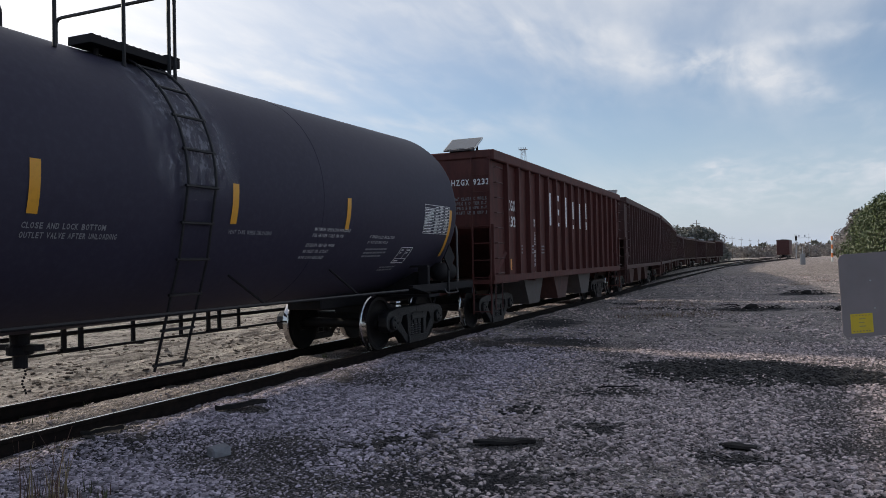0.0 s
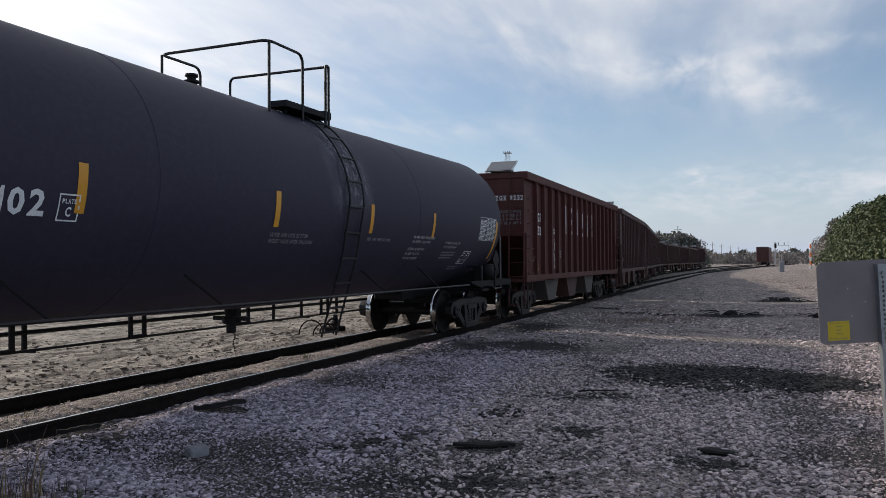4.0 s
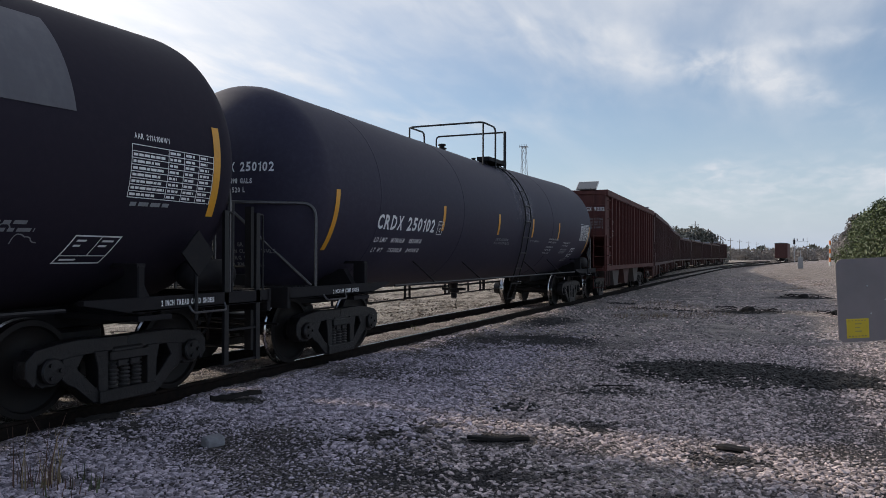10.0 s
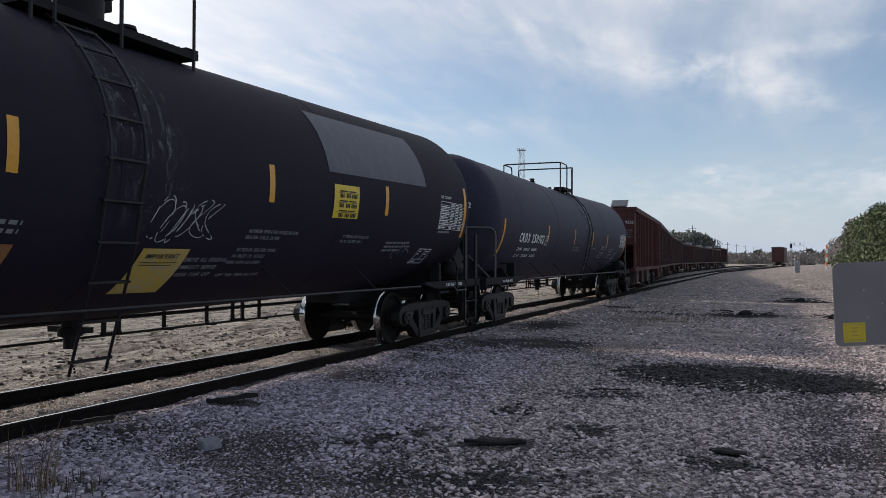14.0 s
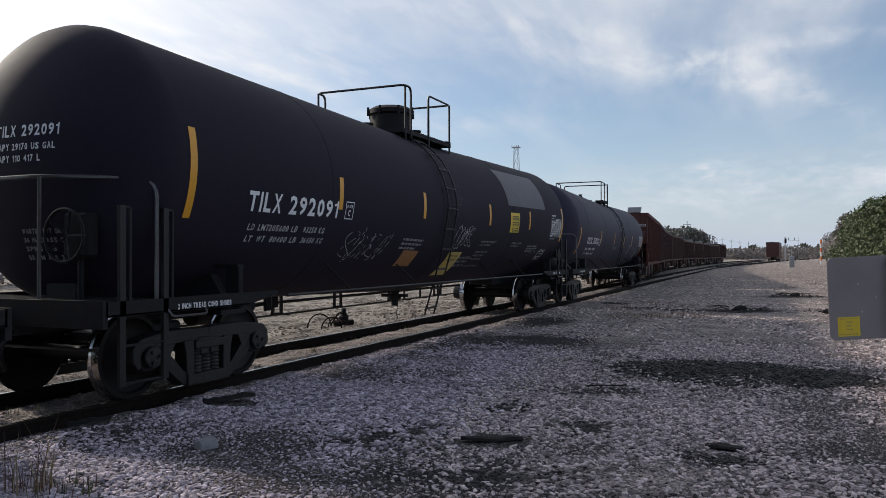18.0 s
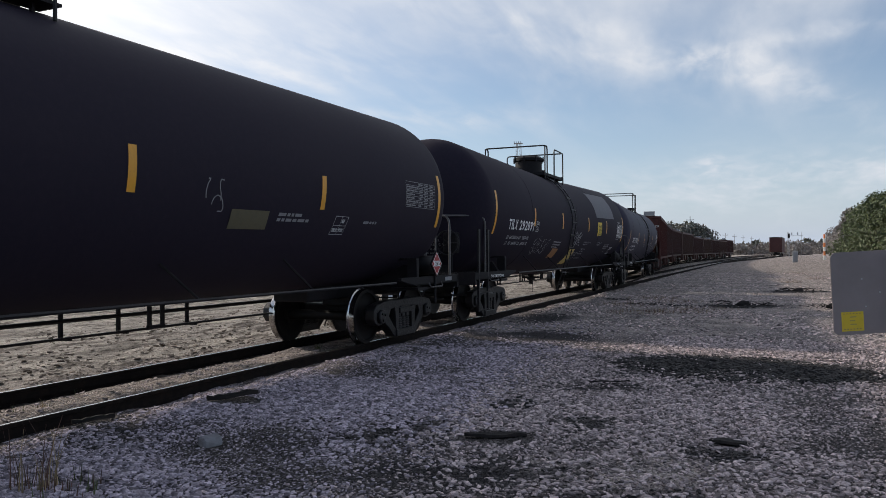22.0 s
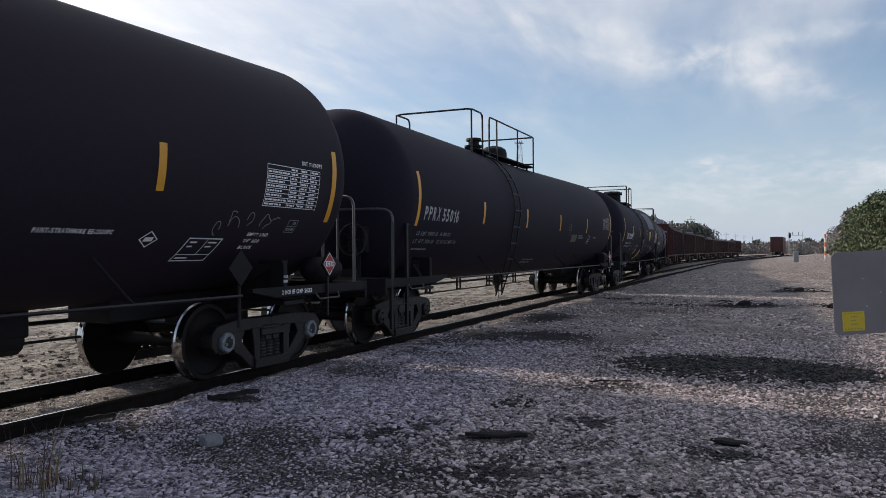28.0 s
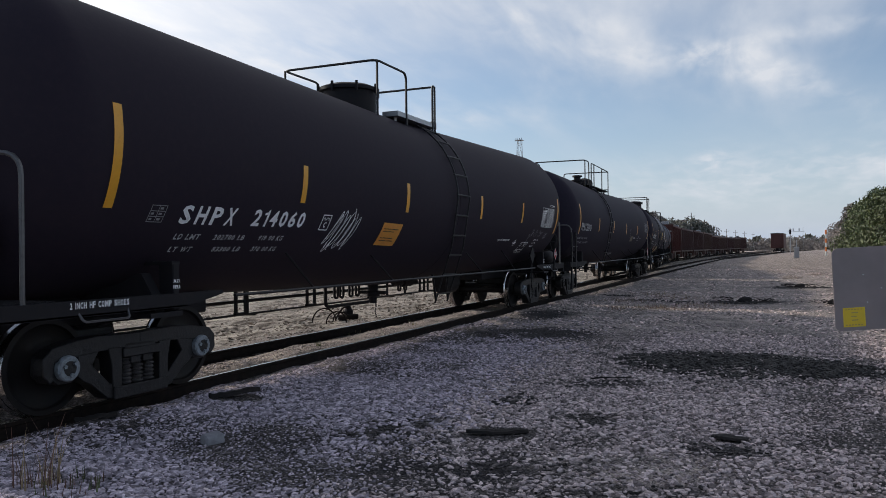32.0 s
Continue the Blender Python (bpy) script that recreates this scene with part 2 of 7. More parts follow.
# grey dimmed to put the shadow under the hopper into the chutes' colour
M["chute"] = material("scuffed_shade_dimmed_steel", (0.10, 0.085, 0.080), 0.6, 0.1, grain=(6, (0.08, 0.055, 0.048), 0.6, 0.45, 0.7))
M["solar"] = material("dark_solar_glass", (0.05, 0.06, 0.08), 0.12)
M["aluminium"] = material("brushed_aluminium", (0.5, 0.5, 0.5), 0.38, 0.9, grain=(14, (0.35, 0.35, 0.35), 0.5, 0.45, 0.75))
M["sign_back"] = material("dull_aluminium_sign_back", (0.300, 0.248, 0.246), 0.55, 0.2, grain=(3.5, (0.21, 0.185, 0.18), 0.6, 0.4, 0.7), bump=(40, 0.03, 0.002))
M["galvanised"] = material("galvanised_post_steel", (0.4, 0.41, 0.42), 0.45, 0.7, grain=(25, (0.28, 0.28, 0.29), 0.6, 0.45, 0.7))
# rust darkened to near black: the shade on the rail sides is in the colour
M["rail_side"] = material("rusty_shade_dark_rail", (0.013, 0.010, 0.009), 0.85, 0.0, grain=(9, (0.030, 0.019, 0.015), 0.6, 0.45, 0.7), spec=0.1)
M["rail_top"] = material("worn_railhead", (0.6, 0.58, 0.55), 0.24, 1.0, grain=(6, (0.3, 0.25, 0.2), 0.5, 0.5, 0.75))
M["tie"] = material("weathered_creosote_tie", (0.055, 0.045, 0.038), 0.85, grain=(10, (0.12, 0.10, 0.085), 0.6, 0.45, 0.7, (0.2, 1, 1)), bump=(20, 0.4, 0.01), rand=0.3)
M["clod"] = material("crumbled_dirt_clods", (0.23, 0.185, 0.150), 0.95, grain=(18, (0.10, 0.080, 0.066), 0.8, 0.40, 0.62), island=0.6, spec=0.15)
M["oily_stone"] = material("oil_stained_stones", (0.080, 0.066, 0.062), 0.75, grain=(45, (0.035, 0.030, 0.029), 0.7, 0.42, 0.62), island=0.7, spec=0.35)
M["stone"] = material("crushed_limestone", (0.535, 0.436, 0.420), 0.85, grain=(45, (0.24, 0.195, 0.187), 0.8, 0.40, 0.60), island=0.68, bump=(60, 0.4, 0.006), spec=0.3)
# far stones lightened, brighter light put into their colour
M["pale_stone"] = material("lightened_brown_grey_stones", (0.61, 0.500, 0.468), 0.9, grain=(25, (0.29, 0.232, 0.215), 0.7, 0.42, 0.62), island=0.75, spec=0.25)
M["blue_stone"] = material("crushed_blue_grey_limestone", (0.525, 0.446, 0.486), 0.85, grain=(45, (0.25, 0.212, 0.231), 0.8, 0.40, 0.60), island=0.66, bump=(60, 0.4, 0.006), spec=0.3)
M["dry_stem"] = material("dark_dry_weed_stems", (0.13, 0.070, 0.050), 0.85, island=0.5)
M["dark_wood"] = material("blackened_old_wood", (0.016, 0.014, 0.0135), 0.9, grain=(14, (0.045, 0.036, 0.032), 0.6, 0.45, 0.7, (0.3, 1, 1)), bump=(30, 0.5, 0.01), spec=0.2)
M["char"] = material("black_cinder_crumbs", (0.030, 0.026, 0.024), 0.9, island=0.5)
M["bark"] = material("grey_brown_bark", (0.10, 0.085, 0.07), 0.9, grain=(8, (0.05, 0.045, 0.04), 0.6, 0.45, 0.7, (1, 1, 0.3)), bump=(12, 0.5, 0.02))
M["leaf_green"] = material("glossy_evergreen_leaves", (0.060, 0.085, 0.028), 0.6, grain=(1.3, (0.105, 0.110, 0.040), 0.6, 0.4, 0.7), island=0.45)
# leaf colour paled towards grey as painted distance haze
M["leaf_olive"] = material("haze_paled_olive_leaves", (0.155, 0.155, 0.125), 0.8, grain=(0.5, (0.21, 0.19, 0.165), 0.6, 0.4, 0.7), island=0.4)
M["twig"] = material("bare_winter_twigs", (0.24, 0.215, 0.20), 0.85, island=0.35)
M["straw"] = material("dry_straw_grass", (0.30, 0.22, 0.12), 0.8, island=0.5)
M["weed"] = material("green_weed_blades", (0.085, 0.10, 0.04), 0.75, island=0.5)
# grey-blue tint stands for haze in front of the far steelwork
M["far_steel"] = material("haze_tinted_mast_steel", (0.36, 0.38, 0.41), 0.7, 0.0)
M["pole"] = material("weathered_timber_pole", (0.16, 0.13, 0.11), 0.85)
M["white_board"] = material("chalky_white_paint", (0.75, 0.75, 0.73), 0.6, grain=(5, (0.5, 0.5, 0.48), 0.5, 0.45, 0.75))
M["marker_orange"] = material("orange_marker_paint", (0.75, 0.22, 0.06), 0.55)
M["cabinet_grey"] = material("dull_grey_cabinet_paint", (0.34, 0.35, 0.36), 0.6, grain=(5, (0.25, 0.25, 0.26), 0.5, 0.45, 0.75))
M["boxcar"] = material("brown_red_freight_paint", (0.11, 0.038, 0.032), 0.65, grain=(3, (0.06, 0.027, 0.024), 0.6, 0.42, 0.7), bump=(5, 0.2, 0.01))


def ground_material():
    mat = bpy.data.materials.new("packed_gravel_ground")
    mat.use_nodes = True
    tree = mat.node_tree
    link = tree.links.new
    shader = tree.nodes["Principled BSDF"]
    shader.inputs["Roughness"].default_value = 0.92
    shader.inputs["Specular IOR Level"].default_value = 0.25
    place = tree.nodes.new("ShaderNodeTexCoord").outputs["Object"]

    def blend(fac, a, b):
        mix = tree.nodes.new("ShaderNodeMix")
        mix.data_type = "RGBA"
        for v, key in ((fac, "Factor"), (a, "A"), (b, "B")):
            if isinstance(v, (tuple, float)):
                mix.inputs[key].default_value = v if isinstance(v, float) else (*v, 1)
            else:
                link(v, mix.inputs[key])
        return mix.outputs["Result"]

    def spots(scale, lo, hi, detail=6.0, stretch=(1, 1, 1), top=1.0):
        m = tree.nodes.new("ShaderNodeMapping")
        m.inputs["Scale"].default_value = stretch
        link(place, m.inputs[0])
        n = node(tree, "ShaderNodeTexNoise", Scale=scale, Detail=detail, Roughness=0.65)
        link(m.outputs[0], n.inputs["Vector"])
        r = tree.nodes.new("ShaderNodeMapRange")
        r.inputs["From Min"].default_value, r.inputs["From Max"].default_value = lo, hi
        r.inputs["To Max"].default_value = top
        link(n.outputs["Fac"], r.inputs[0])
        return r.outputs[0]

    def split_x(lo, hi):
        s = tree.nodes.new("ShaderNodeSeparateXYZ")
        link(place, s.inputs[0])
        r = tree.nodes.new("ShaderNodeMapRange")
        r.interpolation_type = "SMOOTHSTEP"
        r.inputs["From Min"].default_value, r.inputs["From Max"].default_value = lo, hi
        link(s.outputs["X"], r.inputs[0])
        return r.outputs[0]

    def stain_of(name):
        n = tree.nodes.new("ShaderNodeAttribute")
        n.attribute_name = name
        return n.outputs["Fac"]

    def ragged(fac, scale):
        """Frays a soft stain's edge with noise."""
        add = tree.nodes.new("ShaderNodeMath")
        add.operation = "ADD"
        link(fac, add.inputs[0])
        link(spots(scale, 0.0, 1.0), add.inputs[1])
        r = tree.nodes.new("ShaderNodeMapRange")
        r.interpolation_type = "SMOOTHSTEP"
        r.inputs["From Min"].default_value, r.inputs["From Max"].default_value = 0.72, 1.05
        link(add.outputs[0], r.inputs[0])
        return r.outputs[0]

    def pebbles(scale, pale, dark, crack_shade):
        """Packed stones: each with its own tone, shade painted dark into the cracks between. Gives colour and height.
        """
        cells = node(tree, "ShaderNodeTexVoronoi", Scale=scale)
        edge = node(tree, "ShaderNodeTexVoronoi", Scale=scale)
        edge.feature = "DISTANCE_TO_EDGE"
        wobble = node(tree, "ShaderNodeTexNoise", Scale=scale * 1.4, Detail=2.0)
        link(place, wobble.inputs["Vector"])
        shift = tree.nodes.new("ShaderNodeVectorMath")
        shift.operation = "MULTIPLY_ADD"
        link(wobble.outputs["Color"], shift.inputs[0])
        shift.inputs[1].default_value = (0.5 / scale,) * 3
        link(place, shift.inputs[2])
        for n in (cells, edge):
            link(shift.outputs[0], n.inputs["Vector"])
        tone = tree.nodes.new("ShaderNodeSeparateColor")
        link(cells.outputs["Color"], tone.inputs[0])
        rim = tree.nodes.new("ShaderNodeMapRange")
        rim.inputs["From Max"].default_value = 0.16
        link(edge.outputs["Distance"], rim.inputs[0])
        return blend(rim.outputs[0], crack_shade, blend(tone.outputs[0], pale, dark)), rim.outputs[0]

    stones, height = pebbles(24.0, (0.36, 0.31, 0.295), (0.05, 0.043, 0.042), (0.014, 0.012, 0.012))
    fines, low = pebbles(56.0, (0.20, 0.17, 0.16), (0.045, 0.038, 0.037), (0.014, 0.012, 0.012))
    near = blend(spots(0.9, 0.36, 0.54), stones, fines)
    # pale dirt, its colour lightened further to stand for stronger light far off
    dirt = blend(spots(11, 0.38, 0.62, 8.0), (0.72, 0.60, 0.53), (0.40, 0.33, 0.29))
    dirt = blend(spots(0.8, 0.42, 0.66, 7.0, (1.0, 0.5, 1), 0.7), dirt, (0.40, 0.33, 0.29))
    crumbs, small = pebbles(26.0, (0.66, 0.565, 0.52), (0.24, 0.20, 0.185), (0.075, 0.063, 0.060))
    dirt = blend(spots(1.3, 0.34, 0.52, 6.0), dirt, crumbs)
    dirt = blend(spots(3.1, 0.56, 0.66, 7.0, (1.0, 0.45, 1), 0.8), dirt, (0.085, 0.070, 0.066))
    near = blend(ragged(stain_of("dirt"), 1.7), near, dirt)
    near = blend(ragged(stain_of("oil"), 3.0), near, blend(spots(30, 0.4, 0.65), (0.022, 0.019, 0.021), (0.075, 0.066, 0.07)))
    # dark spots put the shaded sides of clods into the sand's colour
    sand = blend(spots(1.6, 0.4, 0.72, 7.0, (1, 0.5, 1)), (0.60, 0.53, 0.455), (0.17, 0.145, 0.122))
    sand = blend(spots(3.2, 0.50, 0.60, 8.0, (1, 0.35, 1), top=0.9), sand, (0.080, 0.060, 0.048))
    sand = blend(spots(11, 0.50, 0.62, 8.0, (1, 0.5, 1), top=0.75), sand, (0.11, 0.092, 0.08))
    sand = blend(spots(38, 0.5, 0.68, 6.0, (1, 0.6, 1), top=0.45), sand, (0.16, 0.14, 0.12))
    colour = blend(split_x(-9.6, -7.9), sand, near)
    link(colour, shader.inputs["Base Color"])
    b = node(tree, "ShaderNodeBump", Strength=0.9, Distance=0.025)
    link(height, b.inputs["Height"])
    b2 = node(tree, "ShaderNodeBump", Strength=0.8, Distance=0.06)
    link(spots(7, 0.2, 0.8), b2.inputs["Height"])
    link(b.outputs[0], b2.inputs["Normal"])
    link(b2.outputs[0], shader.inputs["Normal"])
    return mat


M["ground"] = ground_material()


def scuff_material(name, colour, lo, hi):
    """Rubbed paint and dust, broken up by noise and thinning towards the edges; bare between."""
    mat = material(name, colour, 0.75, grain=(30, (colour[0] * 0.5, colour[1] * 0.5, colour[2] * 0.5), 0.8, 0.4, 0.62), spec=0.2)
    tree = mat.node_tree
    link = tree.links.new
    place = tree.nodes.new("ShaderNodeTexCoord")
    total = None
    for scale, stretch in ((2.6, (1, 1.7, 0.5)), (13.0, (1, 1.3, 0.6))):
        m = tree.nodes.new("ShaderNodeMapping")
        m.inputs["Scale"].default_value = stretch
        link(place.outputs["Object"], m.inputs[0])
        n = node(tree, "ShaderNodeTexNoise", Scale=scale, Detail=7.0, Roughness=0.68)
        link(m.outputs[0], n.inputs["Vector"])
        if total is None:
            total = n.outputs["Fac"]
        else:
            add = tree.nodes.new("ShaderNodeMath")
            add.operation = "ADD"
            link(total, add.inputs[0])
            link(n.outputs["Fac"], add.inputs[1])
            total = add.outputs[0]
    r = tree.nodes.new("ShaderNodeMapRange")
    r.inputs["From Min"].default_value, r.inputs["From Max"].default_value = lo, hi
    link(total, r.inputs[0])
    split = tree.nodes.new("ShaderNodeSeparateXYZ")
    link(place.outputs["Generated"], split.inputs[0])
    out = r.outputs[0]
    for axis, steep in (("Y", 5.0), ("Z", 5.0)):
        # rises from both edges of the strip
        ping = tree.nodes.new("ShaderNodeMath")
        ping.operation = "PINGPONG"
        link(split.outputs[axis], ping.inputs[0])
        ping.inputs[1].default_value = 0.5
        rise = tree.nodes.new("ShaderNodeMath")
        rise.operation, rise.use_clamp = "MULTIPLY", True
        link(ping.outputs[0], rise.inputs[0])
        rise.inputs[1].default_value = steep if axis == "Z" else 3.0
        both = tree.nodes.new("ShaderNodeMath")
        both.operation = "MULTIPLY"
        link(out, both.inputs[0])
        link(rise.outputs[0], both.inputs[1])
        out = both.outputs[0]
    link(out, tree.nodes["Principled BSDF"].inputs["Alpha"])
    return mat


M["scuffs"] = scuff_material("rubbed_dusty_paint", (0.30, 0.29, 0.33), 0.88, 1.18)
M["light_scuffs"] = scuff_material("faint_rubbed_paint", (0.17, 0.165, 0.175), 1.00, 1.26)


# ---- building helpers ----
def part(name, bm, mat, parent=None, label="", flat=True, kind="", smooth_angle=None):
    """Links a bmesh as one mesh object under a thing or a part."""
    mesh = bpy.data.meshes.new(name)
    bm.to_mesh(mesh)
    bm.free()
    for m in (mat if isinstance(mat, (list, tuple)) else [mat]):
        mesh.materials.append(m)
    if not flat:
        mesh.polygons.foreach_set("use_smooth", [True] * len(mesh.polygons))
        if smooth_angle:
            mesh.set_sharp_from_angle(angle=radians(smooth_angle))
    ob = new(name, mesh)
    if parent is not None:
        ob.parent = parent
    if label or kind:
        tagged(ob, label=label, kind=kind)
    return ob


def share(name, mesh, parent, m):
    """One more object on a mesh that exists."""
    ob = new(name, mesh)
    ob.parent = parent
    ob.matrix_basis = m
    return ob


def thing(name, label, category, group="", m=None, kind=""):
    ob = new(name)
    ob.empty_display_size = 0.2
    tagged(ob, label=label, category=category, group=group, kind=kind)
    if m is not None:
        ob.matrix_basis = m
    return ob


def box(bm, x0, x1, y0, y1, z0, z1, m=None, bevel=0.0):
    made = bmesh.ops.create_cube(bm, size=1.0)["verts"]
    for v in made:
        v.co = Vector(((x0 + x1) / 2 + v.co.x * (x1 - x0), (y0 + y1) / 2 + v.co.y * (y1 - y0), (z0 + z1) / 2 + v.co.z * (z1 - z0)))
    if bevel:
        edges = list({e for v in made for e in v.link_edges})
        made = bmesh.ops.bevel(bm, geom=edges, offset=bevel, segments=1, affect="EDGES")["verts"]
    if m is not None:
        for v in made:
            v.co = m @ v.co
    return made


def rod(bm, a, b, r, seg=8, r2=None):
    """A cylinder or cone from a to b."""
    a, b = Vector(a), Vector(b)
    way = b - a
    m = Matrix.Translation((a + b) / 2) @ way.to_track_quat("Z", "Y").to_matrix().to_4x4()
    return bmesh.ops.create_cone(bm, cap_ends=True, segments=seg, radius1=r, radius2=r if r2 is None else r2, depth=way.length, matrix=m)["verts"]


def tube(bm, points, r, seg=6):
    """A bent pipe along points."""
    points = [Vector(p) for p in points]
    rings = []
    side = None
    for i, p in enumerate(points):
        ahead = (points[min(i + 1, len(points) - 1)] - points[max(i - 1, 0)]).normalized()
        if side is None:
            side = ahead.cross(Vector((0, 0, 1)))
            if side.length < 0.1:
                side = ahead.cross(Vector((1, 0, 0)))
        side = (side - ahead * side.dot(ahead)).normalized()
        other = ahead.cross(side)
        rings.append([bm.verts.new(p + r * (math.cos(2 * math.pi * k / seg) * side + math.sin(2 * math.pi * k / seg) * other)) for k in range(seg)])
    for a, b in zip(rings, rings[1:]):
        for k in range(seg):
            bm.faces.new((a[k], a[(k + 1) % seg], b[(k + 1) % seg], b[k]))
    bm.faces.new(rings[0][::-1])
    bm.faces.new(rings[-1])


def arc_points(points, radius=0.12, steps=4):
    """Rounds the corners of a bent line."""
    points = [Vector(p) for p in points]
    out = [points[0]]
    for a, b, c in zip(points, points[1:], points[2:]):
        u, w = (a - b), (c - b)
        r = min(radius, u.length * 0.45, w.length * 0.45)
        p, q = b + u.normalized() * r, b + w.normalized() * r
        for i in range(steps + 1):
            f = i / steps
            out.append((1 - f) ** 2 * p + 2 * f * (1 - f) * b + f * f * q)
    out.append(points[-1])
    return out


def extrude(bm, outline, axis, lo, hi):
    """A flat outline (pairs) pushed from lo to hi along axis 0, 1 or 2."""
    def at(p, d):
        c = list(p)
        c.insert(axis, d)
        return c
    a = [bm.verts.new(at(p, lo)) for p in outline]
    b = [bm.verts.new(at(p, hi)) for p in outline]
    n = len(outline)
    for i in range(n):
        bm.faces.new((a[i], a[(i + 1) % n], b[(i + 1) % n], b[i]))
    bm.faces.new(a[::-1])
    bm.faces.new(b)
    return a + b


def lathe(bm, profile, seg, axis=1, caps=True):
    """profile: pairs (along, radius) turned about the axis."""
    rings = []
    for along, r in profile:
        ring = []
        for k in range(seg):
            c = [r * math.cos(2 * math.pi * k / seg), r * math.sin(2 * math.pi * k / seg)]
            c.insert(axis, along)
            ring.append(bm.verts.new(c))
        rings.append(ring)
    for a, b in zip(rings, rings[1:]):
        for k in range(seg):
            bm.faces.new((a[k], a[(k + 1) % seg], b[(k + 1) % seg], b[k]))
    if caps:
        bm.faces.new(rings[0][::-1])
        bm.faces.new(rings[-1])
    bmesh.ops.recalc_face_normals(bm, faces=bm.faces)


def fresh():
    return bmesh.new()


# ---- the rolling of the train ----
def rolled(t):
    """Metres that the train has gone at t, smoothly between the rows of ROLL."""
    ks = [k for k, _ in ROLL]
    vs = [v for _, v in ROLL]
    n = len(ks)
    slope = [0.0] * n
    for i in range(n):
        a, b = max(i - 1, 0), min(i + 1, n - 1)
        slope[i] = (vs[b] - vs[a]) / (ks[b] - ks[a])
    i = max(j for j in range(n - 1) if ks[j] <= t or j == 0)
    w = ks[i + 1] - ks[i]
    u = (t - ks[i]) / w
    return ((2 * u ** 3 - 3 * u ** 2 + 1) * vs[i] + (u ** 3 - 2 * u ** 2 + u) * w * slope[i]
            + (-2 * u ** 3 + 3 * u ** 2) * vs[i + 1] + (u ** 3 - u ** 2) * w * slope[i + 1])


def on_track(y, half):
    """The pose of a car whose bogies stand half a spacing before and behind y."""
    xa, xb = train_x(y - half), train_x(y + half)
    return pose((xa + xb) / 2, y, 0, 0, 0, math.degrees(math.atan2(xa - xb, 2 * half)))


ROLLING = []       # (car, place in the train, half the bogie spacing, its wheelsets)


# ---- ground and tracks ----
# oily dark patches and bare dirt on the gravel: x, y, half widths, turn, strength
OIL = [(-3.3, 6.3, 0.75, 0.55, 30, 0.55), (-2.2, 5.4, 0.95, 0.42, 25, 0.6), (-1.4, 4.9, 0.9, 0.35, 20, 0.5), (-1.7, 7.3, 0.35, 0.3, 0, 0.5), (1.6, 7.2, 0.9, 0.3, 10, 0.45), (-0.35, 6.6, 0.30, 0.25, 0, 0.6), (-0.55, 11.5, 1.45, 1.20, 8, 0.9), (0.45, 11.3, 0.8, 0.75, 0, 0.8), (-1.5, 12.3, 0.6, 0.5, 0, 0.7),
       (-4.2, 14.4, 1.15, 1.3, -20, 0.8), (-6.05, 5.25, 0.35, 0.55, 10, 0.9), (-5.7, 4.95, 0.6, 0.25, 25, 0.7), (-3.75, 5.6, 0.5, 0.5, 0, 0.4), (-0.8, 24.6, 1.2, 0.8, 0, 0.9),
       (1.0, 33.4, 1.2, 1.0, 0, 0.9), (-3.2, 24.3, 1.4, 0.6, 0, 0.4), (-5.0, 26.6, 1.0, 0.6, 0, 0.4), (-1.9, 9.3, 0.7, 0.25, 30, 0.6), (1.9, 8.6, 0.8, 0.4, 10, 0.7), (-5.2, 18.5, 0.7, 1.5, 0, 0.7)]
DIRT = [(-5.95, 6.6, 0.45, 2.3, -4, 0.5), (-5.9, 10.5, 0.5, 2.5, 0, 0.5), (-1.0, 5.9, 0.9, 0.45, 10, 0.85), (0.6, 5.4, 0.7, 0.35, -10, 0.7), (0.2, 24.0, 1.8, 3.2, 0, 1.0), (-3.2, 20.5, 1.3, 2.0, 0, 0.9), (3.0, 17.0, 1.6, 5.0, 0, 0.7), (-2.0, 16.5, 1.5, 1.0, 0, 0.6)]


def stain_at(spots, x, y):
    best = 0.0
    for cx, cy, rx, ry, turn, strength in spots:
        c, s = math.cos(radians(turn)), math.sin(radians(turn))
        u, v = ((x - cx) * c + (y - cy) * s) / rx, (-(x - cx) * s + (y - cy) * c) / ry
        q = u * u + v * v
        if q < 4:
            best = max(best, strength * math.exp(-0.8 * q))
    return best


def dirt_at(x, y):
    # far ground turns to the paler tone that carries painted light
    far = 0.85 * smooth((y - 10.5) / 9) if x > -6.5 else 0.45
    if abs(x - TRACK_X) < 1.0:
        far = 0.9
    return max(far, stain_at(DIRT, x, y))


def ground_height(x, y):
    h = -0.15 + 0.05 * noise.noise((x * 0.25, y * 0.25, 3.0)) + 0.02 * noise.noise((x * 1.1, y * 1.1, 7.0))
    if y < 95:
        d = abs(x - TRACK_X)
        if d < 1.9:
            lump = 0.035 * noise.noise((x * 2.1, y * 1.3, 2.0)) + 0.02 * noise.noise((x * 5.0, y * 3.7, 9.0))
            between = -0.085 - 0.095 * smooth((d - 0.25) / 0.35) + 0.085 * smooth((d - 0.86) / 0.35)
            if x > TRACK_X + 0.8 or x < TRACK_X - 0.8:
                between = -0.135 + 0.045 * smooth((d - 0.85) / 0.3) + 0.3 * lump
            k = smooth((d - 1.4) / 0.5)
            h = (between + lump) * (1 - k) + h * k
    if x < -8.3 and y < 60:
        k = smooth((-8.3 - x) / 0.6)
        h += k * (0.06 * noise.noise((x * 1.1, y * 0.8, 4.0)) + 0.04 * noise.noise((x * 2.7, y * 2.1, 6.0)) + 0.02 * noise.noise((x * 6.0, y * 5.0, 8.0)))
    if x < -11:
        h -= 0.10 * min(1, (-11 - x) / 6)
    return h


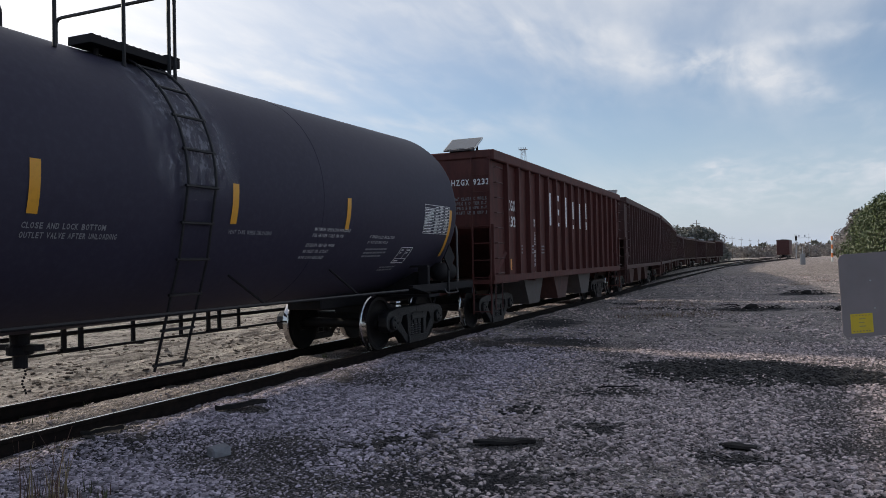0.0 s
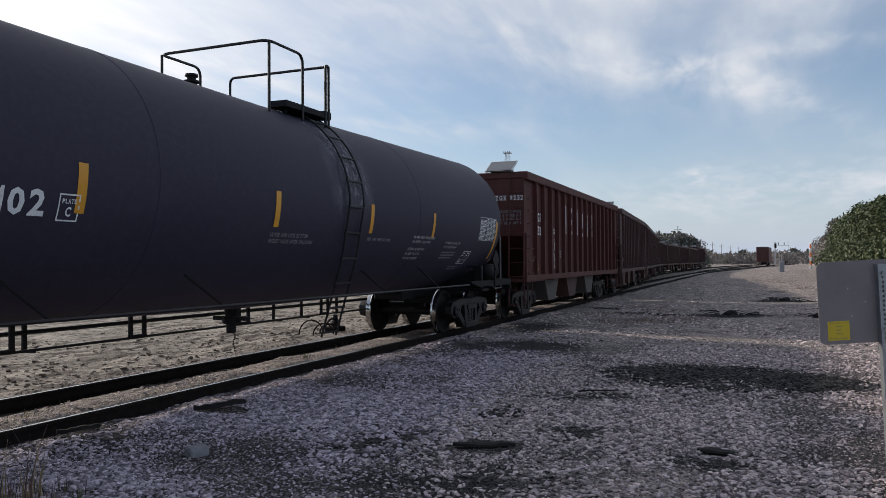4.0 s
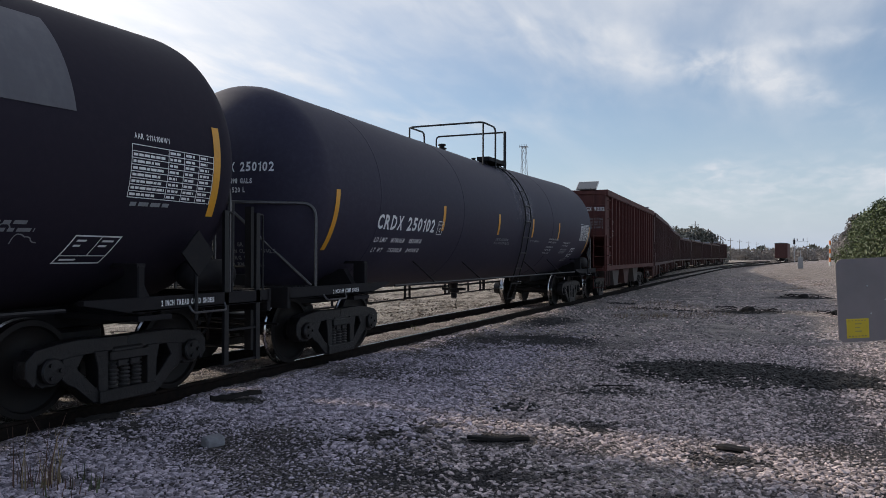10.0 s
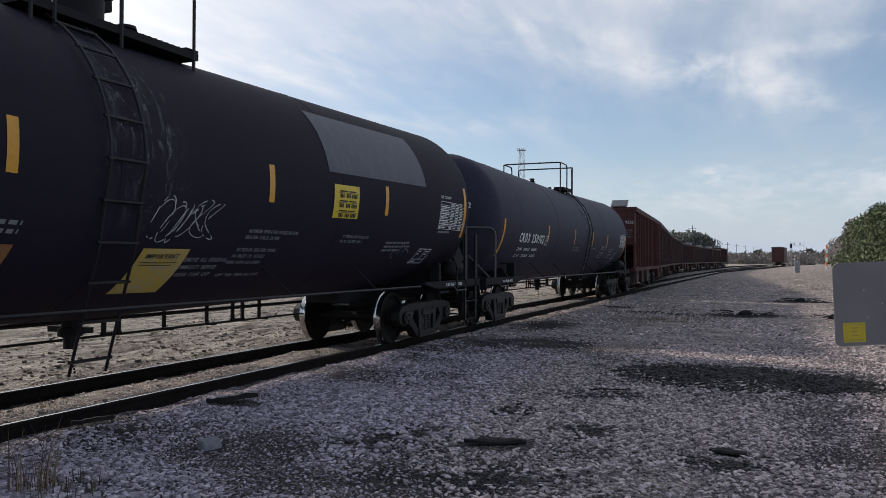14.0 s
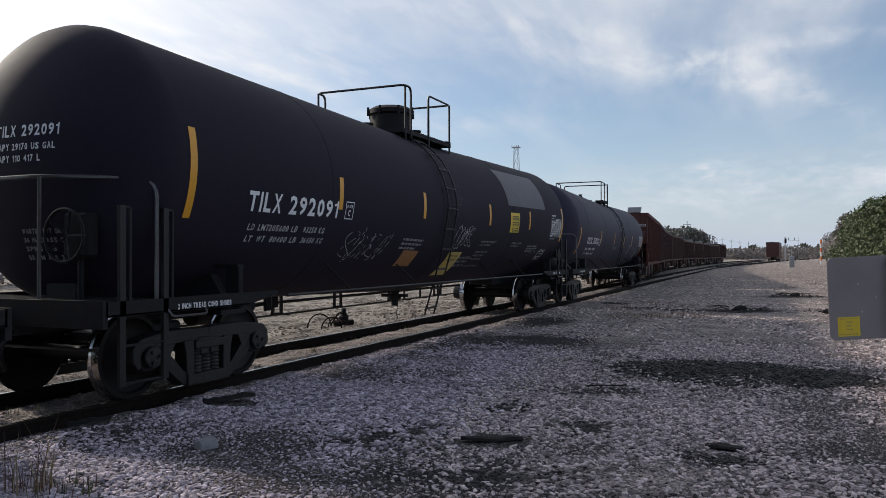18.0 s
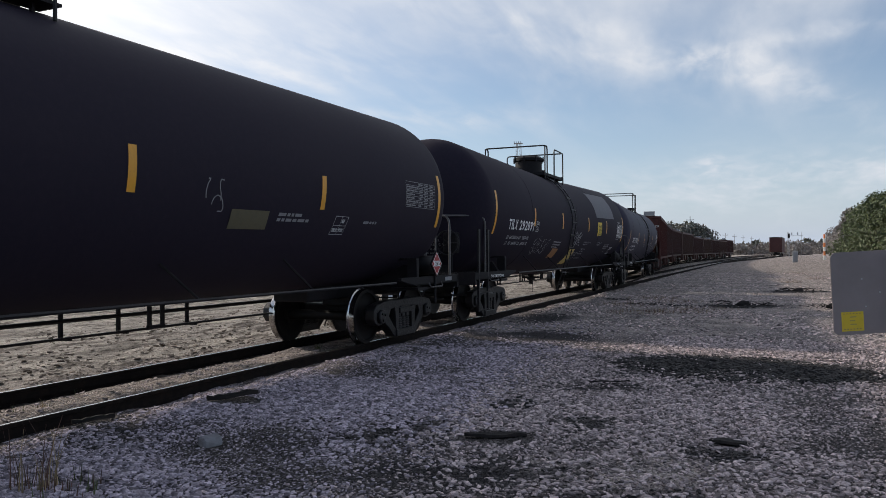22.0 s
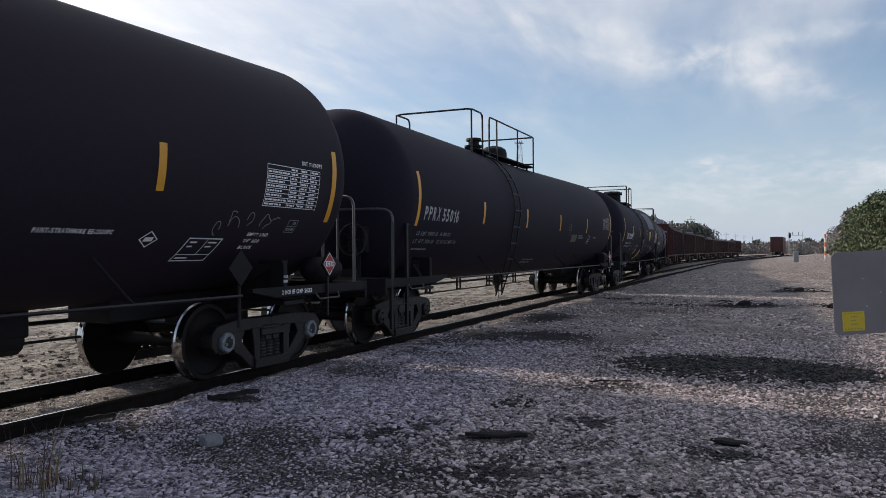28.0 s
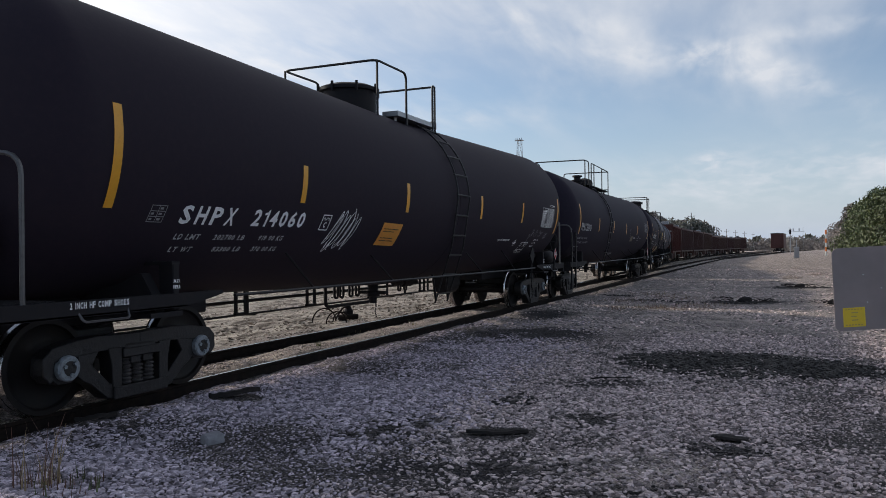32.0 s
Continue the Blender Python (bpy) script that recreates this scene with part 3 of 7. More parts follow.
def build_ground():
    xs = [-2500, -800, -300, -140, -80, -55, -40] + [-30 + 1.0 * i for i in range(18)] + [-12 + 0.16 * i for i in range(113)] + [6.2 + 1.0 * i for i in range(14)] + [24, 36, 60, 110, 250, 700, 2500]
    ys = [-2500, -600, -150, -50, -20, -8] + [-2 + 0.25 * i for i in range(20)] + [3 + 0.16 * i for i in range(156)] + [28 + 0.5 * i for i in range(40)] + [48 + 1.0 * i for i in range(22)] + [70, 76, 84, 94, 106, 120, 140, 165, 200, 260, 400, 800, 1600, 3500]
    n = len(xs)
    near = [abs(x) < 60 and y < 120 for y in ys for x in xs]
    verts = [(x, y, ground_height(x, y) if abs(x) < 60 and y < 120 else -0.2) for y in ys for x in xs]
    faces = [(j * n + i, j * n + i + 1, j * n + n + i + 1, j * n + n + i) for j in range(len(ys) - 1) for i in range(n - 1)]
    mesh = bpy.data.meshes.new("ground")
    mesh.from_pydata(verts, [], faces)
    mesh.materials.append(M["ground"])
    for name, value in (("oil", lambda x, y: stain_at(OIL, x, y)), ("dirt", dirt_at)):
        mesh.attributes.new(name, "FLOAT", "POINT").data.foreach_set("value", [value(v[0], v[1]) for v in verts])
    mesh.polygons.foreach_set("use_smooth", [True] * len(faces))
    tagged(new("ground", mesh), "packed grey gravel and pale dirt yard ground", "ground", kind="structure")


def build_rail(name, centre, side, y0, y1, step, parent):
    bm = fresh()
    head, web, foot = 0.036, 0.009, 0.07
    outline = [(-foot, -0.165), (foot, -0.165), (foot, -0.152), (web, -0.125), (web, -0.045), (head, -0.032), (head, -0.006), (head - 0.008, 0.0),
               (0.013, 0.001), (-0.017, 0.001), (-head + 0.008, 0.0), (-head, -0.006), (-head, -0.032), (-web, -0.045), (-web, -0.125), (-foot, -0.152)]
    rings, y = [], y0
    while y <= y1 + 1e-6:
        slope = (centre(y + 0.5) - centre(y - 0.5))
        cx = centre(y) + side * 0.7535
        rings.append([bm.verts.new((cx + u, y - slope * (u + side * 0.75), v)) for u, v in outline])
        y += step
    n = len(outline)
    for a, b in zip(rings, rings[1:]):
        for k in range(n):
            f = bm.faces.new((a[k], a[(k + 1) % n], b[(k + 1) % n], b[k]))
            f.material_index = 1 if k == 8 else 0
    bmesh.ops.recalc_face_normals(bm, faces=bm.faces)
    return part(name, bm, [M["rail_side"], M["rail_top"]], parent)


def build_track(name, centre, y0, y1, label, ties):
    track = thing(name, label, "railway track", kind="structure")
    build_rail("rail", centre, 1, y0, y1, 2.0, track)
    build_rail("rail", centre, -1, y0, y1, 2.0, track)
    bm = fresh()
    box(bm, -1.3, 1.3, -0.11, 0.11, -0.20, 0.0, bevel=0.012)
    mesh = bpy.data.meshes.new("tie")
    bm.to_mesh(mesh)
    bm.free()
    mesh.materials.append(M["tie"])
    for i in range(ties):
        y = y0 + 10 + i * 0.53
        share("tie", mesh, track, pose(centre(y) + random.uniform(-0.05, 0.05), y, -0.150 + random.uniform(-0.015, 0.0), 0, random.uniform(-0.5, 0.5), random.uniform(-2, 2)))
    return track


build_ground()
build_track("main_track", main_x, -12, 240, "rusty steel rails on half-buried ties", 150)
build_track("crossover_track", lambda y: train_x(y), 30, 330, "shiny diverging steel rails on gravel", 40)
build_track("siding_track", lambda y: main_x(y) + 4.25 * smooth((y - 88) / 105), 92, 330, "rusty siding rails curving to the boxcar", 0)


# ---- lettering ----
def letter_mesh(text, size, slant=0.0, stretch=1.0, spacing=1.0, bold=0.0):
    """Flat letters as a bmesh: u to the right, v up, from the left end of the base line."""
    curve = bpy.data.curves.new("letters", "FONT")
    curve.body, curve.size, curve.shear, curve.space_character, curve.resolution_u, curve.offset = text, size, slant, spacing, 2, bold
    ob = bpy.data.objects.new("letters", curve)
    scene.collection.objects.link(ob)
    mesh = bpy.data.meshes.new_from_object(ob)
    bm = fresh()
    bm.from_mesh(mesh)
    for v in bm.verts:
        v.co.x *= stretch
    bpy.data.objects.remove(ob)
    bpy.data.curves.remove(curve)
    bpy.data.meshes.remove(mesh)
    return bm


def quad(bm, u0, u1, v0, v1, lean=0.0):
    vs = [bm.verts.new((u + lean * v, v, 0)) for u, v in ((u0, v0), (u1, v0), (u1, v1), (u0, v1))]
    bm.faces.new(vs)


def bars(lines, height, gap, lean=0.2, seed=1):
    """Lines of writing too small to read, as rows of short bars. lines: widths."""
    rnd = random.Random(seed)
    bm = fresh()
    for i, width in enumerate(lines):
        u, v = 0.0, -i * (height + gap)
        while u < width:
            w = min(rnd.uniform(1.2, 4.0) * height, width - u)
            quad(bm, u, u + w, v, v + height, lean)
            u += w + height * 0.7
    return bm


def frame_lines(bm, w, h, t, columns, rows, lean=0.0):
    """A ruled box."""
    for i in range(columns + 1):
        u = w * i / columns
        quad(bm, u - t / 2, u + t / 2, -t / 2, h + t / 2, lean)
    for j in range(rows + 1):
        v = h * j / rows
        quad(bm, 0, w, v - t / 2, v + t / 2, lean)


SHAPE = {"r": 1.55, "z": 2.5, "slope": 0.02, "marked": False}     # the tank in hand: radius, height of its axis, fall to the middle


def axis_z(y):
    return SHAPE["z"] + SHAPE["slope"] * min(abs(y), 7.85)


def on_tank(bm, y, z, side=1, lift=0.006, cuts=0.07, level=False):
    """Wraps flat (u, v) work on to the tank's side, its origin at y, z."""
    vs = [v.co.y for v in bm.verts]
    c = math.floor(min(vs) / cuts) * cuts + cuts
    while c < max(vs):
        geom = list(bm.verts) + list(bm.edges) + list(bm.faces)
        bmesh.ops.bisect_plane(bm, geom=geom, plane_co=(0, c, 0), plane_no=(0, 1, 0))
        c += cuts
    rad = SHAPE["r"]
    a0 = math.asin(max(-1, min(1, (z - axis_z(y)) / rad)))
    r = rad + lift
    for v in bm.verts:
        along = y + side * v.co.x
        start = math.asin(max(-1, min(1, (z - axis_z(along)) / rad))) if level else a0
        a = start + v.co.y / rad
        v.co = Vector((side * r * math.cos(a), along, axis_z(along) + r * math.sin(a)))
    return bm


def patch(y0, y1, z0, z1, lean=0.0):
    """A plain rectangle on the tank between two heights, by arc length."""
    mid = axis_z((y0 + y1) / 2)
    a0 = math.asin(max(-1, min(1, (z0 - mid) / SHAPE["r"])))
    a1 = math.asin(max(-1, min(1, (z1 - mid) / SHAPE["r"])))
    bm = fresh()
    quad(bm, 0, y1 - y0, 0, (a1 - a0) * SHAPE["r"], lean)
    return bm


# ---- bogies ----
def side_frame_mesh():
    bm = fresh()
    x0, x1 = 0.93, 1.10

    def bar(outline, lo=x0, hi=x1):
        extrude(bm, outline, 0, lo, hi)

    for s in (1, -1):
        def o(points):
            return [(s * y, z) for y, z in (points if s > 0 else points[::-1])]
        # top chord with its drooping end over the axle box
        bar(o([(0, 0.70), (0.55, 0.71), (0.80, 0.69), (1.04, 0.65), (1.13, 0.57), (1.14, 0.42), (1.06, 0.33), (1.03, 0.36), (1.02, 0.52), (0.76, 0.54), (0.55, 0.56), (0, 0.57)]))
        # inner jaw and the diagonal down to the bottom chord
        bar(o([(0.52, 0.57), (0.76, 0.55), (0.77, 0.36), (0.70, 0.30), (0.62, 0.26), (0.42, 0.09), (0.26, 0.08), (0.26, 0.20), (0.40, 0.24), (0.60, 0.44)]))
        # column beside the springs
        bar(o([(0.25, 0.58), (0.42, 0.58), (0.38, 0.42), (0.37, 0.20), (0.25, 0.12)]), x0 + 0.01, x1 + 0.015)
        bar(o([(0.77, 0.56), (1.02, 0.54), (1.03, 0.36), (0.97, 0.31), (0.82, 0.31), (0.76, 0.36)]), x0 - 0.02, x1 - 0.02)
    bar([(-0.36, 0.07), (0.36, 0.07), (0.36, 0.19), (-0.36, 0.19)], x0 - 0.04, x1 + 0.03)
    bar([(-0.25, 0.47), (0.25, 0.47), (0.25, 0.56), (-0.25, 0.56)], x0 - 0.1, x1 + 0.04)
    bar([(-0.14, 0.40), (-0.02, 0.40), (-0.02, 0.47), (-0.14, 0.47)], x0 - 0.1, x1 + 0.02)
    bar([(0.02, 0.40), (0.14, 0.40), (0.14, 0.47), (0.02, 0.47)], x0 - 0.1, x1 + 0.02)
    bmesh.ops.recalc_face_normals(bm, faces=bm.faces)
    bmesh.ops.bevel(bm, geom=[e for e in bm.edges if e.calc_face_angle(0) > 0.6], offset=0.008, segments=1, affect="EDGES")
    return bm


def spring_mesh():
    bm = fresh()
    prof = []
    n = 7
    for i in range(n):
        z = 0.19 + 0.28 * i / n
        d = 0.28 / n
        prof += [(z, 0.048), (z + d * 0.15, 0.062), (z + d * 0.5, 0.066), (z + d * 0.7, 0.060), (z + d * 0.78, 0.046)]
    lathe(bm, prof, 10, axis=2)
    return bm


def wheel_mesh(side):
    bm = fresh()
    prof = [(0.685, 0.09), (0.685, 0.135), (0.735, 0.15), (0.745, 0.28), (0.715, 0.36), (0.70, 0.40), (0.70, 0.468), (0.712, 0.483), (0.728, 0.478),
            (0.742, 0.458), (0.80, 0.455), (0.828, 0.450), (0.832, 0.40), (0.80, 0.385), (0.775, 0.34), (0.775, 0.22), (0.80, 0.15), (0.86, 0.135), (0.86, 0.09)]
    lathe(bm, [(side * a, r) for a, r in prof], 40, axis=0)
    for f in bm.faces:
        c = f.calc_center_median()
        r = math.hypot(c.y, c.z)
        f.material_index = 1 if r > 0.447 else 0
    return bm


def cap_mesh(side):
    bm = fresh()
    lathe(bm, [(side * a, r) for a, r in ((0.88, 0.085), (0.98, 0.10), (1.06, 0.12), (1.13, 0.12), (1.145, 0.108), (1.147, 0.07), (1.15, 0.02))], 18, axis=0)
    for f in bm.faces:
        c = f.calc_center_median()
        f.material_index = 1 if math.hypot(c.y, c.z) < 0.08 else 0
    for k in range(3):
        a = 2 * math.pi * k / 3
        rod(bm, (side * 1.14, 0.065 * math.cos(a), 0.065 * math.sin(a)), (side * 1.168, 0.065 * math.cos(a), 0.065 * math.sin(a)), 0.02, 6)
    return bm


def mesh_of(name, bm, mats, smooth_angle=35):
    mesh = bpy.data.meshes.new(name)
    bm.to_mesh(mesh)
    bm.free()
    for m in mats:
        mesh.materials.append(m)
    mesh.polygons.foreach_set("use_smooth", [True] * len(mesh.polygons))
    mesh.set_sharp_from_angle(angle=radians(smooth_angle))
    return mesh


def axle_bm():
    bm = fresh()
    lathe(bm, [(-0.95, 0.075), (-0.86, 0.085), (-0.68, 0.10), (-0.3, 0.085), (0, 0.08), (0.3, 0.085), (0.68, 0.10), (0.86, 0.085), (0.95, 0.075)], 14, axis=0)
    return bm


def bolster_bm():
    bm = fresh()
    box(bm, -1.12, 1.12, -0.20, 0.20, 0.46, 0.60, bevel=0.02)
    box(bm, -0.45, 0.45, -0.28, 0.28, 0.56, 0.74, bevel=0.03)
    for s in (1, -1):                                   # brake beams and rigging between the wheels
        box(bm, -0.80, 0.80, s * 0.36 - 0.05, s * 0.36 + 0.05, 0.34, 0.42)
        rod(bm, (0.12, s * 0.36, 0.40), (0.12, s * 0.12, 0.80), 0.03, 6)
        for x in (-0.76, 0.76):
            box(bm, x - 0.05, x + 0.05, s * 0.40 - 0.02, s * 0.40 + 0.05, 0.32, 0.58)
    return bm


TRUCK = {
    "side_frame": mesh_of("side_frame", side_frame_mesh(), [M["truck_steel"]], 25),
    "spring": mesh_of("spring", spring_mesh(), [M["spring_steel"]]),
    "bolster": mesh_of("bolster", bolster_bm(), [M["truck_steel"]], 25),
    "axle": mesh_of("axle", axle_bm(), [M["wheel_steel"]]),
    "wheel_r": mesh_of("wheel", wheel_mesh(1), [M["wheel_steel"], M["bright_steel"]]),
    "wheel_l": mesh_of("wheel", wheel_mesh(-1), [M["wheel_steel"], M["bright_steel"]]),
    "cap_r": mesh_of("bearing_cap", cap_mesh(1), [M["truck_steel"], M["truck_steel"]]),
    "cap_l": mesh_of("bearing_cap", cap_mesh(-1), [M["truck_steel"], M["truck_steel"]]),
    "blue_r": mesh_of("bearing_cap", cap_mesh(1), [M["blue_cap"], M["truck_steel"]]),
}


def bogie(car, y, blue=False):
    """Side frames, springs, bolster and two wheelsets under a car. Returns the wheelsets with their places."""
    sets = []
    share("bolster", TRUCK["bolster"], car, pose(0, y, 0))
    for turn in (0, 180):
        side = share("side_frame", TRUCK["side_frame"], car, pose(0, y, 0, 0, 0, turn))
        for dy in (-0.15, 0.0, 0.15):
            share("spring", TRUCK["spring"], side, pose(1.04, dy, 0))
    for dy in (-0.889, 0.889):
        axle = share("wheelset", TRUCK["axle"], car, pose(0, y + dy, 0.455))
        share("wheel", TRUCK["wheel_r"], axle, Matrix())
        share("wheel", TRUCK["wheel_l"], axle, Matrix())
        share("bearing_cap", TRUCK["blue_r" if blue else "cap_r"], axle, Matrix())
        share("bearing_cap", TRUCK["cap_l"], axle, Matrix())
        sets.append((axle, y + dy))
    return sets


def coupler(car, y, way, reach):
    bm = fresh()
    box(bm, -0.07, 0.07, min(y, y + way * (reach - 0.25)), max(y, y + way * (reach - 0.25)), 0.80, 0.95, bevel=0.01)
    box(bm, -0.15, 0.10, min(y + way * (reach - 0.30), y + way * reach), max(y + way * (reach - 0.30), y + way * reach), 0.74, 1.02, bevel=0.04)
    part("coupler", bm, M["truck_steel"], car)
    bm = fresh()
    tube(bm, arc_points([(0.35, y + way * 0.1, 0.85), (0.36, y + way * 0.25, 0.6), (0.25, y + way * (reach - 0.15), 0.38), (0.12, y + way * reach, 0.50)], 0.15), 0.022, 6)
    part("air_hose", bm, M["frame_black"], car)


# ---- tank cars ----
def bar_mesh(name, x, y, z, mat):
    bm = fresh()
    box(bm, -x, x, -y, y, -z, z)
    return mesh_of(name, bm, [mat])


BOLT = bar_mesh("eye_bolt", 0.018, 0.018, 0.085, M["frame_black"])
BAR = bar_mesh("grating_bar", 1.40, 0.012, 0.0075, M["frame_black"])
SLAT = bar_mesh("grating_slat", 0.155, 0.01, 0.004, M["frame_black"])
PALE_SLAT = bar_mesh("grating_slat", 0.155, 0.01, 0.004, M["galvanised"])


def tank_shell(car, half, mat, bands):
    bm = fresh()
    TANK_R = SHAPE["r"]
    prof = [(-half - 0.72, 0.02)]
    n = 10
    for i in range(1, n + 1):
        a = math.pi / 2 * i / n
        prof.append((-half - 0.72 * math.cos(a), TANK_R * math.sin(a)))
    body = [-half + 2 * half * i / 6 for i in range(1, 6)]
    prof = prof + [(y, TANK_R) for y in body] + [(-y, r) for y, r in prof[::-1]]
    lathe(bm, prof, 72, axis=1)
    for v in bm.verts:
        v.co.z += axis_z(v.co.y)
    shell = part("tank_shell", bm, mat, car, flat=False, smooth_angle=40)
    for y in bands:
        bm = fresh()
        lathe(bm, [(y - 0.035, TANK_R), (y - 0.03, TANK_R + 0.0045), (y + 0.03, TANK_R + 0.0045), (y + 0.035, TANK_R)], 72, axis=1, caps=False)
        for v in bm.verts:
            v.co.z += axis_z(v.co.y)
        part("jacket_seam", bm, mat, shell, flat=False, smooth_angle=30)
    return shell


def tank_underframe(car, half, bogie_y, reach, wheel_end, ladders):
    """Sills, bolsters, end platforms, rails and ladders at both ends."""
    for s in (1, -1):
        bm = fresh()
        y0, y1 = s * (bogie_y - 1.9), s * (half + 0.95)
        box(bm, -0.33, 0.33, min(y0, y1), max(y0, y1), 0.74, 1.08, bevel=0.02)
        part("stub_sill", bm, M["frame_black"], car)
        bm = fresh()                                   # bolster web that carries the tank
        extrude(bm, [(-1.36, 0.90), (1.36, 0.90), (1.36, 1.03), (1.18, 1.30), (1.10, 1.30), (0.9, 1.20), (0, 1.0), (-0.9, 1.20), (-1.10, 1.30), (-1.18, 1.30), (-1.36, 1.03)], 1, s * bogie_y - 0.06, s * bogie_y + 0.06)
        box(bm, -1.46, 1.46, s * bogie_y - 0.22, s * bogie_y + 0.22, 0.86, 0.91)
        part("body_bolster", bm, M["frame_black"], car)
        for side in (1, -1):
            bm = fresh()                               # side sill over the bogie
            ya, yb = s * (bogie_y - 0.30), s * (half + 0.92)
            extrude(bm, [(ya, 0.95), (yb, 0.95), (yb, 1.09), (s * (bogie_y - 0.85), 1.09), (s * (bogie_y - 0.85), 1.05)], 0, *sorted((side * 1.38, side * 1.46)))
            bmesh.ops.recalc_face_normals(bm, faces=bm.faces)
            box(bm, side * 1.28, side * 1.46, min(ya, yb), max(ya, yb), 0.945, 0.965)
            part("side_sill", bm, M["frame_black"], car)
            bm = fresh()                               # jacking post
            yj = s * (bogie_y - 0.16)
            box(bm, side * 1.24, side * 1.44, yj - 0.045, yj + 0.045, 0.92, 1.40, bevel=0.012)
            box(bm, side * 1.05, side * 1.43, yj - 0.055, yj + 0.055, 1.38, 1.42)
            part("jacking_post", bm, M["frame_black"], car)
            if ladders == "side" or (ladders == "rear" and s < 0):
                for yy in (s * (half + 0.72), s * (half + 0.16)):
                    bm = fresh()                       # corner ladder beside the platform
                    box(bm, side * 1.42, side * 1.46, yy - 0.035, yy + 0.035, 0.28, 2.0)
                    part("corner_ladder_stile", bm, M["pipe_steel"], car)
                for yy in (s * (half + 0.72), s * (half + 0.16)):
                    bm = fresh()                       # hand hoop on each stile
                    tube(bm, arc_points([(side * 1.44, yy, 1.97), (side * 1.44, yy + 0.11, 1.99), (side * 1.44, yy + 0.11, 1.06)], 0.04), 0.014)
                    part("hand_hoop", bm, M["pipe_steel"], car)
                for z in (0.30, 0.66):
                    bm = fresh()
                    rod(bm, (side * 1.44, s * (half + 0.16), z), (side * 1.44, s * (half + 0.72), z), 0.014, 6)
                    part("corner_ladder_rung", bm, M["pipe_steel"], car)
            elif side == s * -1 and ladders != "rear":
                for x in (side * 0.05, side * 0.90):
                    bm = fresh()                       # ladder across the end
                    box(bm, x - 0.05, x + 0.05, s * (half + 1.0) - 0.03, s * (half + 1.0) + 0.03, 0.30, 2.12)
                    part("end_ladder_stile", bm, M["pipe_steel"], car)
                for z in (0.32, 0.68, 1.35):
                    bm = fresh()
                    rod(bm, (side * 0.05, s * (half + 1.0), z), (side * 0.90, s * (half + 1.0), z), 0.016, 6)
                    part("end_ladder_rung", bm, M["pipe_steel"], car)
        bm = fresh()
        y0, y1 = s * (half + 0.30), s * (half + 0.92)
        box(bm, -1.44, 1.44, min(y0, y1), max(y0, y1), 1.04, 1.085)
        deck = part("end_platform", bm, M["frame_black"], car)
        for k in range(9):
            share("grating_bar", BAR, deck, pose(0, s * (half + 0.33 + 0.07 * k), 1.0925))
        bm = fresh()
        y1 = s * (half + 0.90)
        box(bm, -1.46, 1.46, min(y1, y1 + s * 0.06), max(y1, y1 + s * 0.06), 0.84, 1.10)
        part("end_sill", bm, M["frame_black"], car)
        bm = fresh()                                   # rail across the end
        y1, y2, zr = s * (half + SHAPE["rail"]), s * (half + 0.88), SHAPE["rail_z"]
        tube(bm, arc_points([(-1.42, y1, 1.05), (-1.42, y1, zr), (-0.54, y2, zr), (0.54, y2, zr), (1.42, y1, zr), (1.42, y1, 1.05)], 0.20, 5), 0.022)
        part("end_handrail", bm, M["pale_pipe"], car)
        for x in (-0.54, 0.54):
            bm = fresh()
            rod(bm, (x, y2, 1.05), (x, y2, zr), 0.020, 6)
            part("end_rail_post", bm, M["pale_pipe"], car)
        for side in (1, -1) if ladders == "end" and SHAPE["rail"] < 0.5 else ():
            bm = fresh()
            rod(bm, (side * 0.45, s * (half + 0.80), 2.10), (side * 1.20, s * (half + 0.05), 1.09), 0.020, 6)
            part("rail_brace", bm, M["pale_pipe"], car)
        bm = fresh()
        y1 = s * (half + 0.55)
        tube(bm, arc_points([(0.95, y1, 1.06), (0.95, y1, 2.45), (0.35, y1, 2.45), (0.35, y1, 1.06)], 0.12), 0.021) if s > 0 else box(bm, 0.30, 0.70, y1 - 0.05, y1 + 0.05, 1.06, 1.24)
        part("platform_hoop" if s > 0 else "valve_box", bm, M["pale_pipe"] if s > 0 else M["frame_black"], car)
        bm = fresh()
        rod(bm, (-1.2, s * (half + 0.80), 0.62), (1.2, s * (half + 0.80), 0.62), 0.018, 6)
        part("uncoupling_lever", bm, M["pipe_steel"], car)
        coupler(car, s * (half + 0.92), s, reach - half - 0.92)
        for side in (1, -1):
            bm = fresh()                               # bent grab rod below the sill
            yg = s * (half - 0.15)
            tube(bm, arc_points([(side * 1.45, yg - 0.28, 0.98), (side * 1.50, yg - 0.26, 0.90), (side * 1.50, yg + 0.26, 0.90), (side * 1.45, yg + 0.28, 0.98)], 0.04), 0.012)
            part("grab_rod", bm, M["pale_pipe"], car)
            for k, word in enumerate(("JACK", "HERE") if SHAPE["marked"] else ()):
                bm = line_bm(word, 0.034, 0.10)
                yj = s * (bogie_y - 0.16)
                for v in bm.verts:
                    v.co = Vector((side * 1.443, yj + side * (v.co.x - 0.05), 1.20 - 0.06 * k + v.co.y))
                part("jacking_mark", bm, M["white_paint"], car, kind="stuff")
    bm = fresh()                                       # air reservoir on the front end
    lathe(bm, [(half - 0.24, 0.03), (half - 0.20, 0.11), (half - 0.10, 0.165), (half + 0.02, 0.18), (half + 0.42, 0.18), (half + 0.52, 0.14), (half + 0.57, 0.03)], 18, axis=1)
    for v in bm.verts:
        v.co += Vector((1.16, 0, 1.28))
    part("air_reservoir", bm, M["frame_black"], car, "dark rounded air reservoir", flat=False, smooth_angle=40)
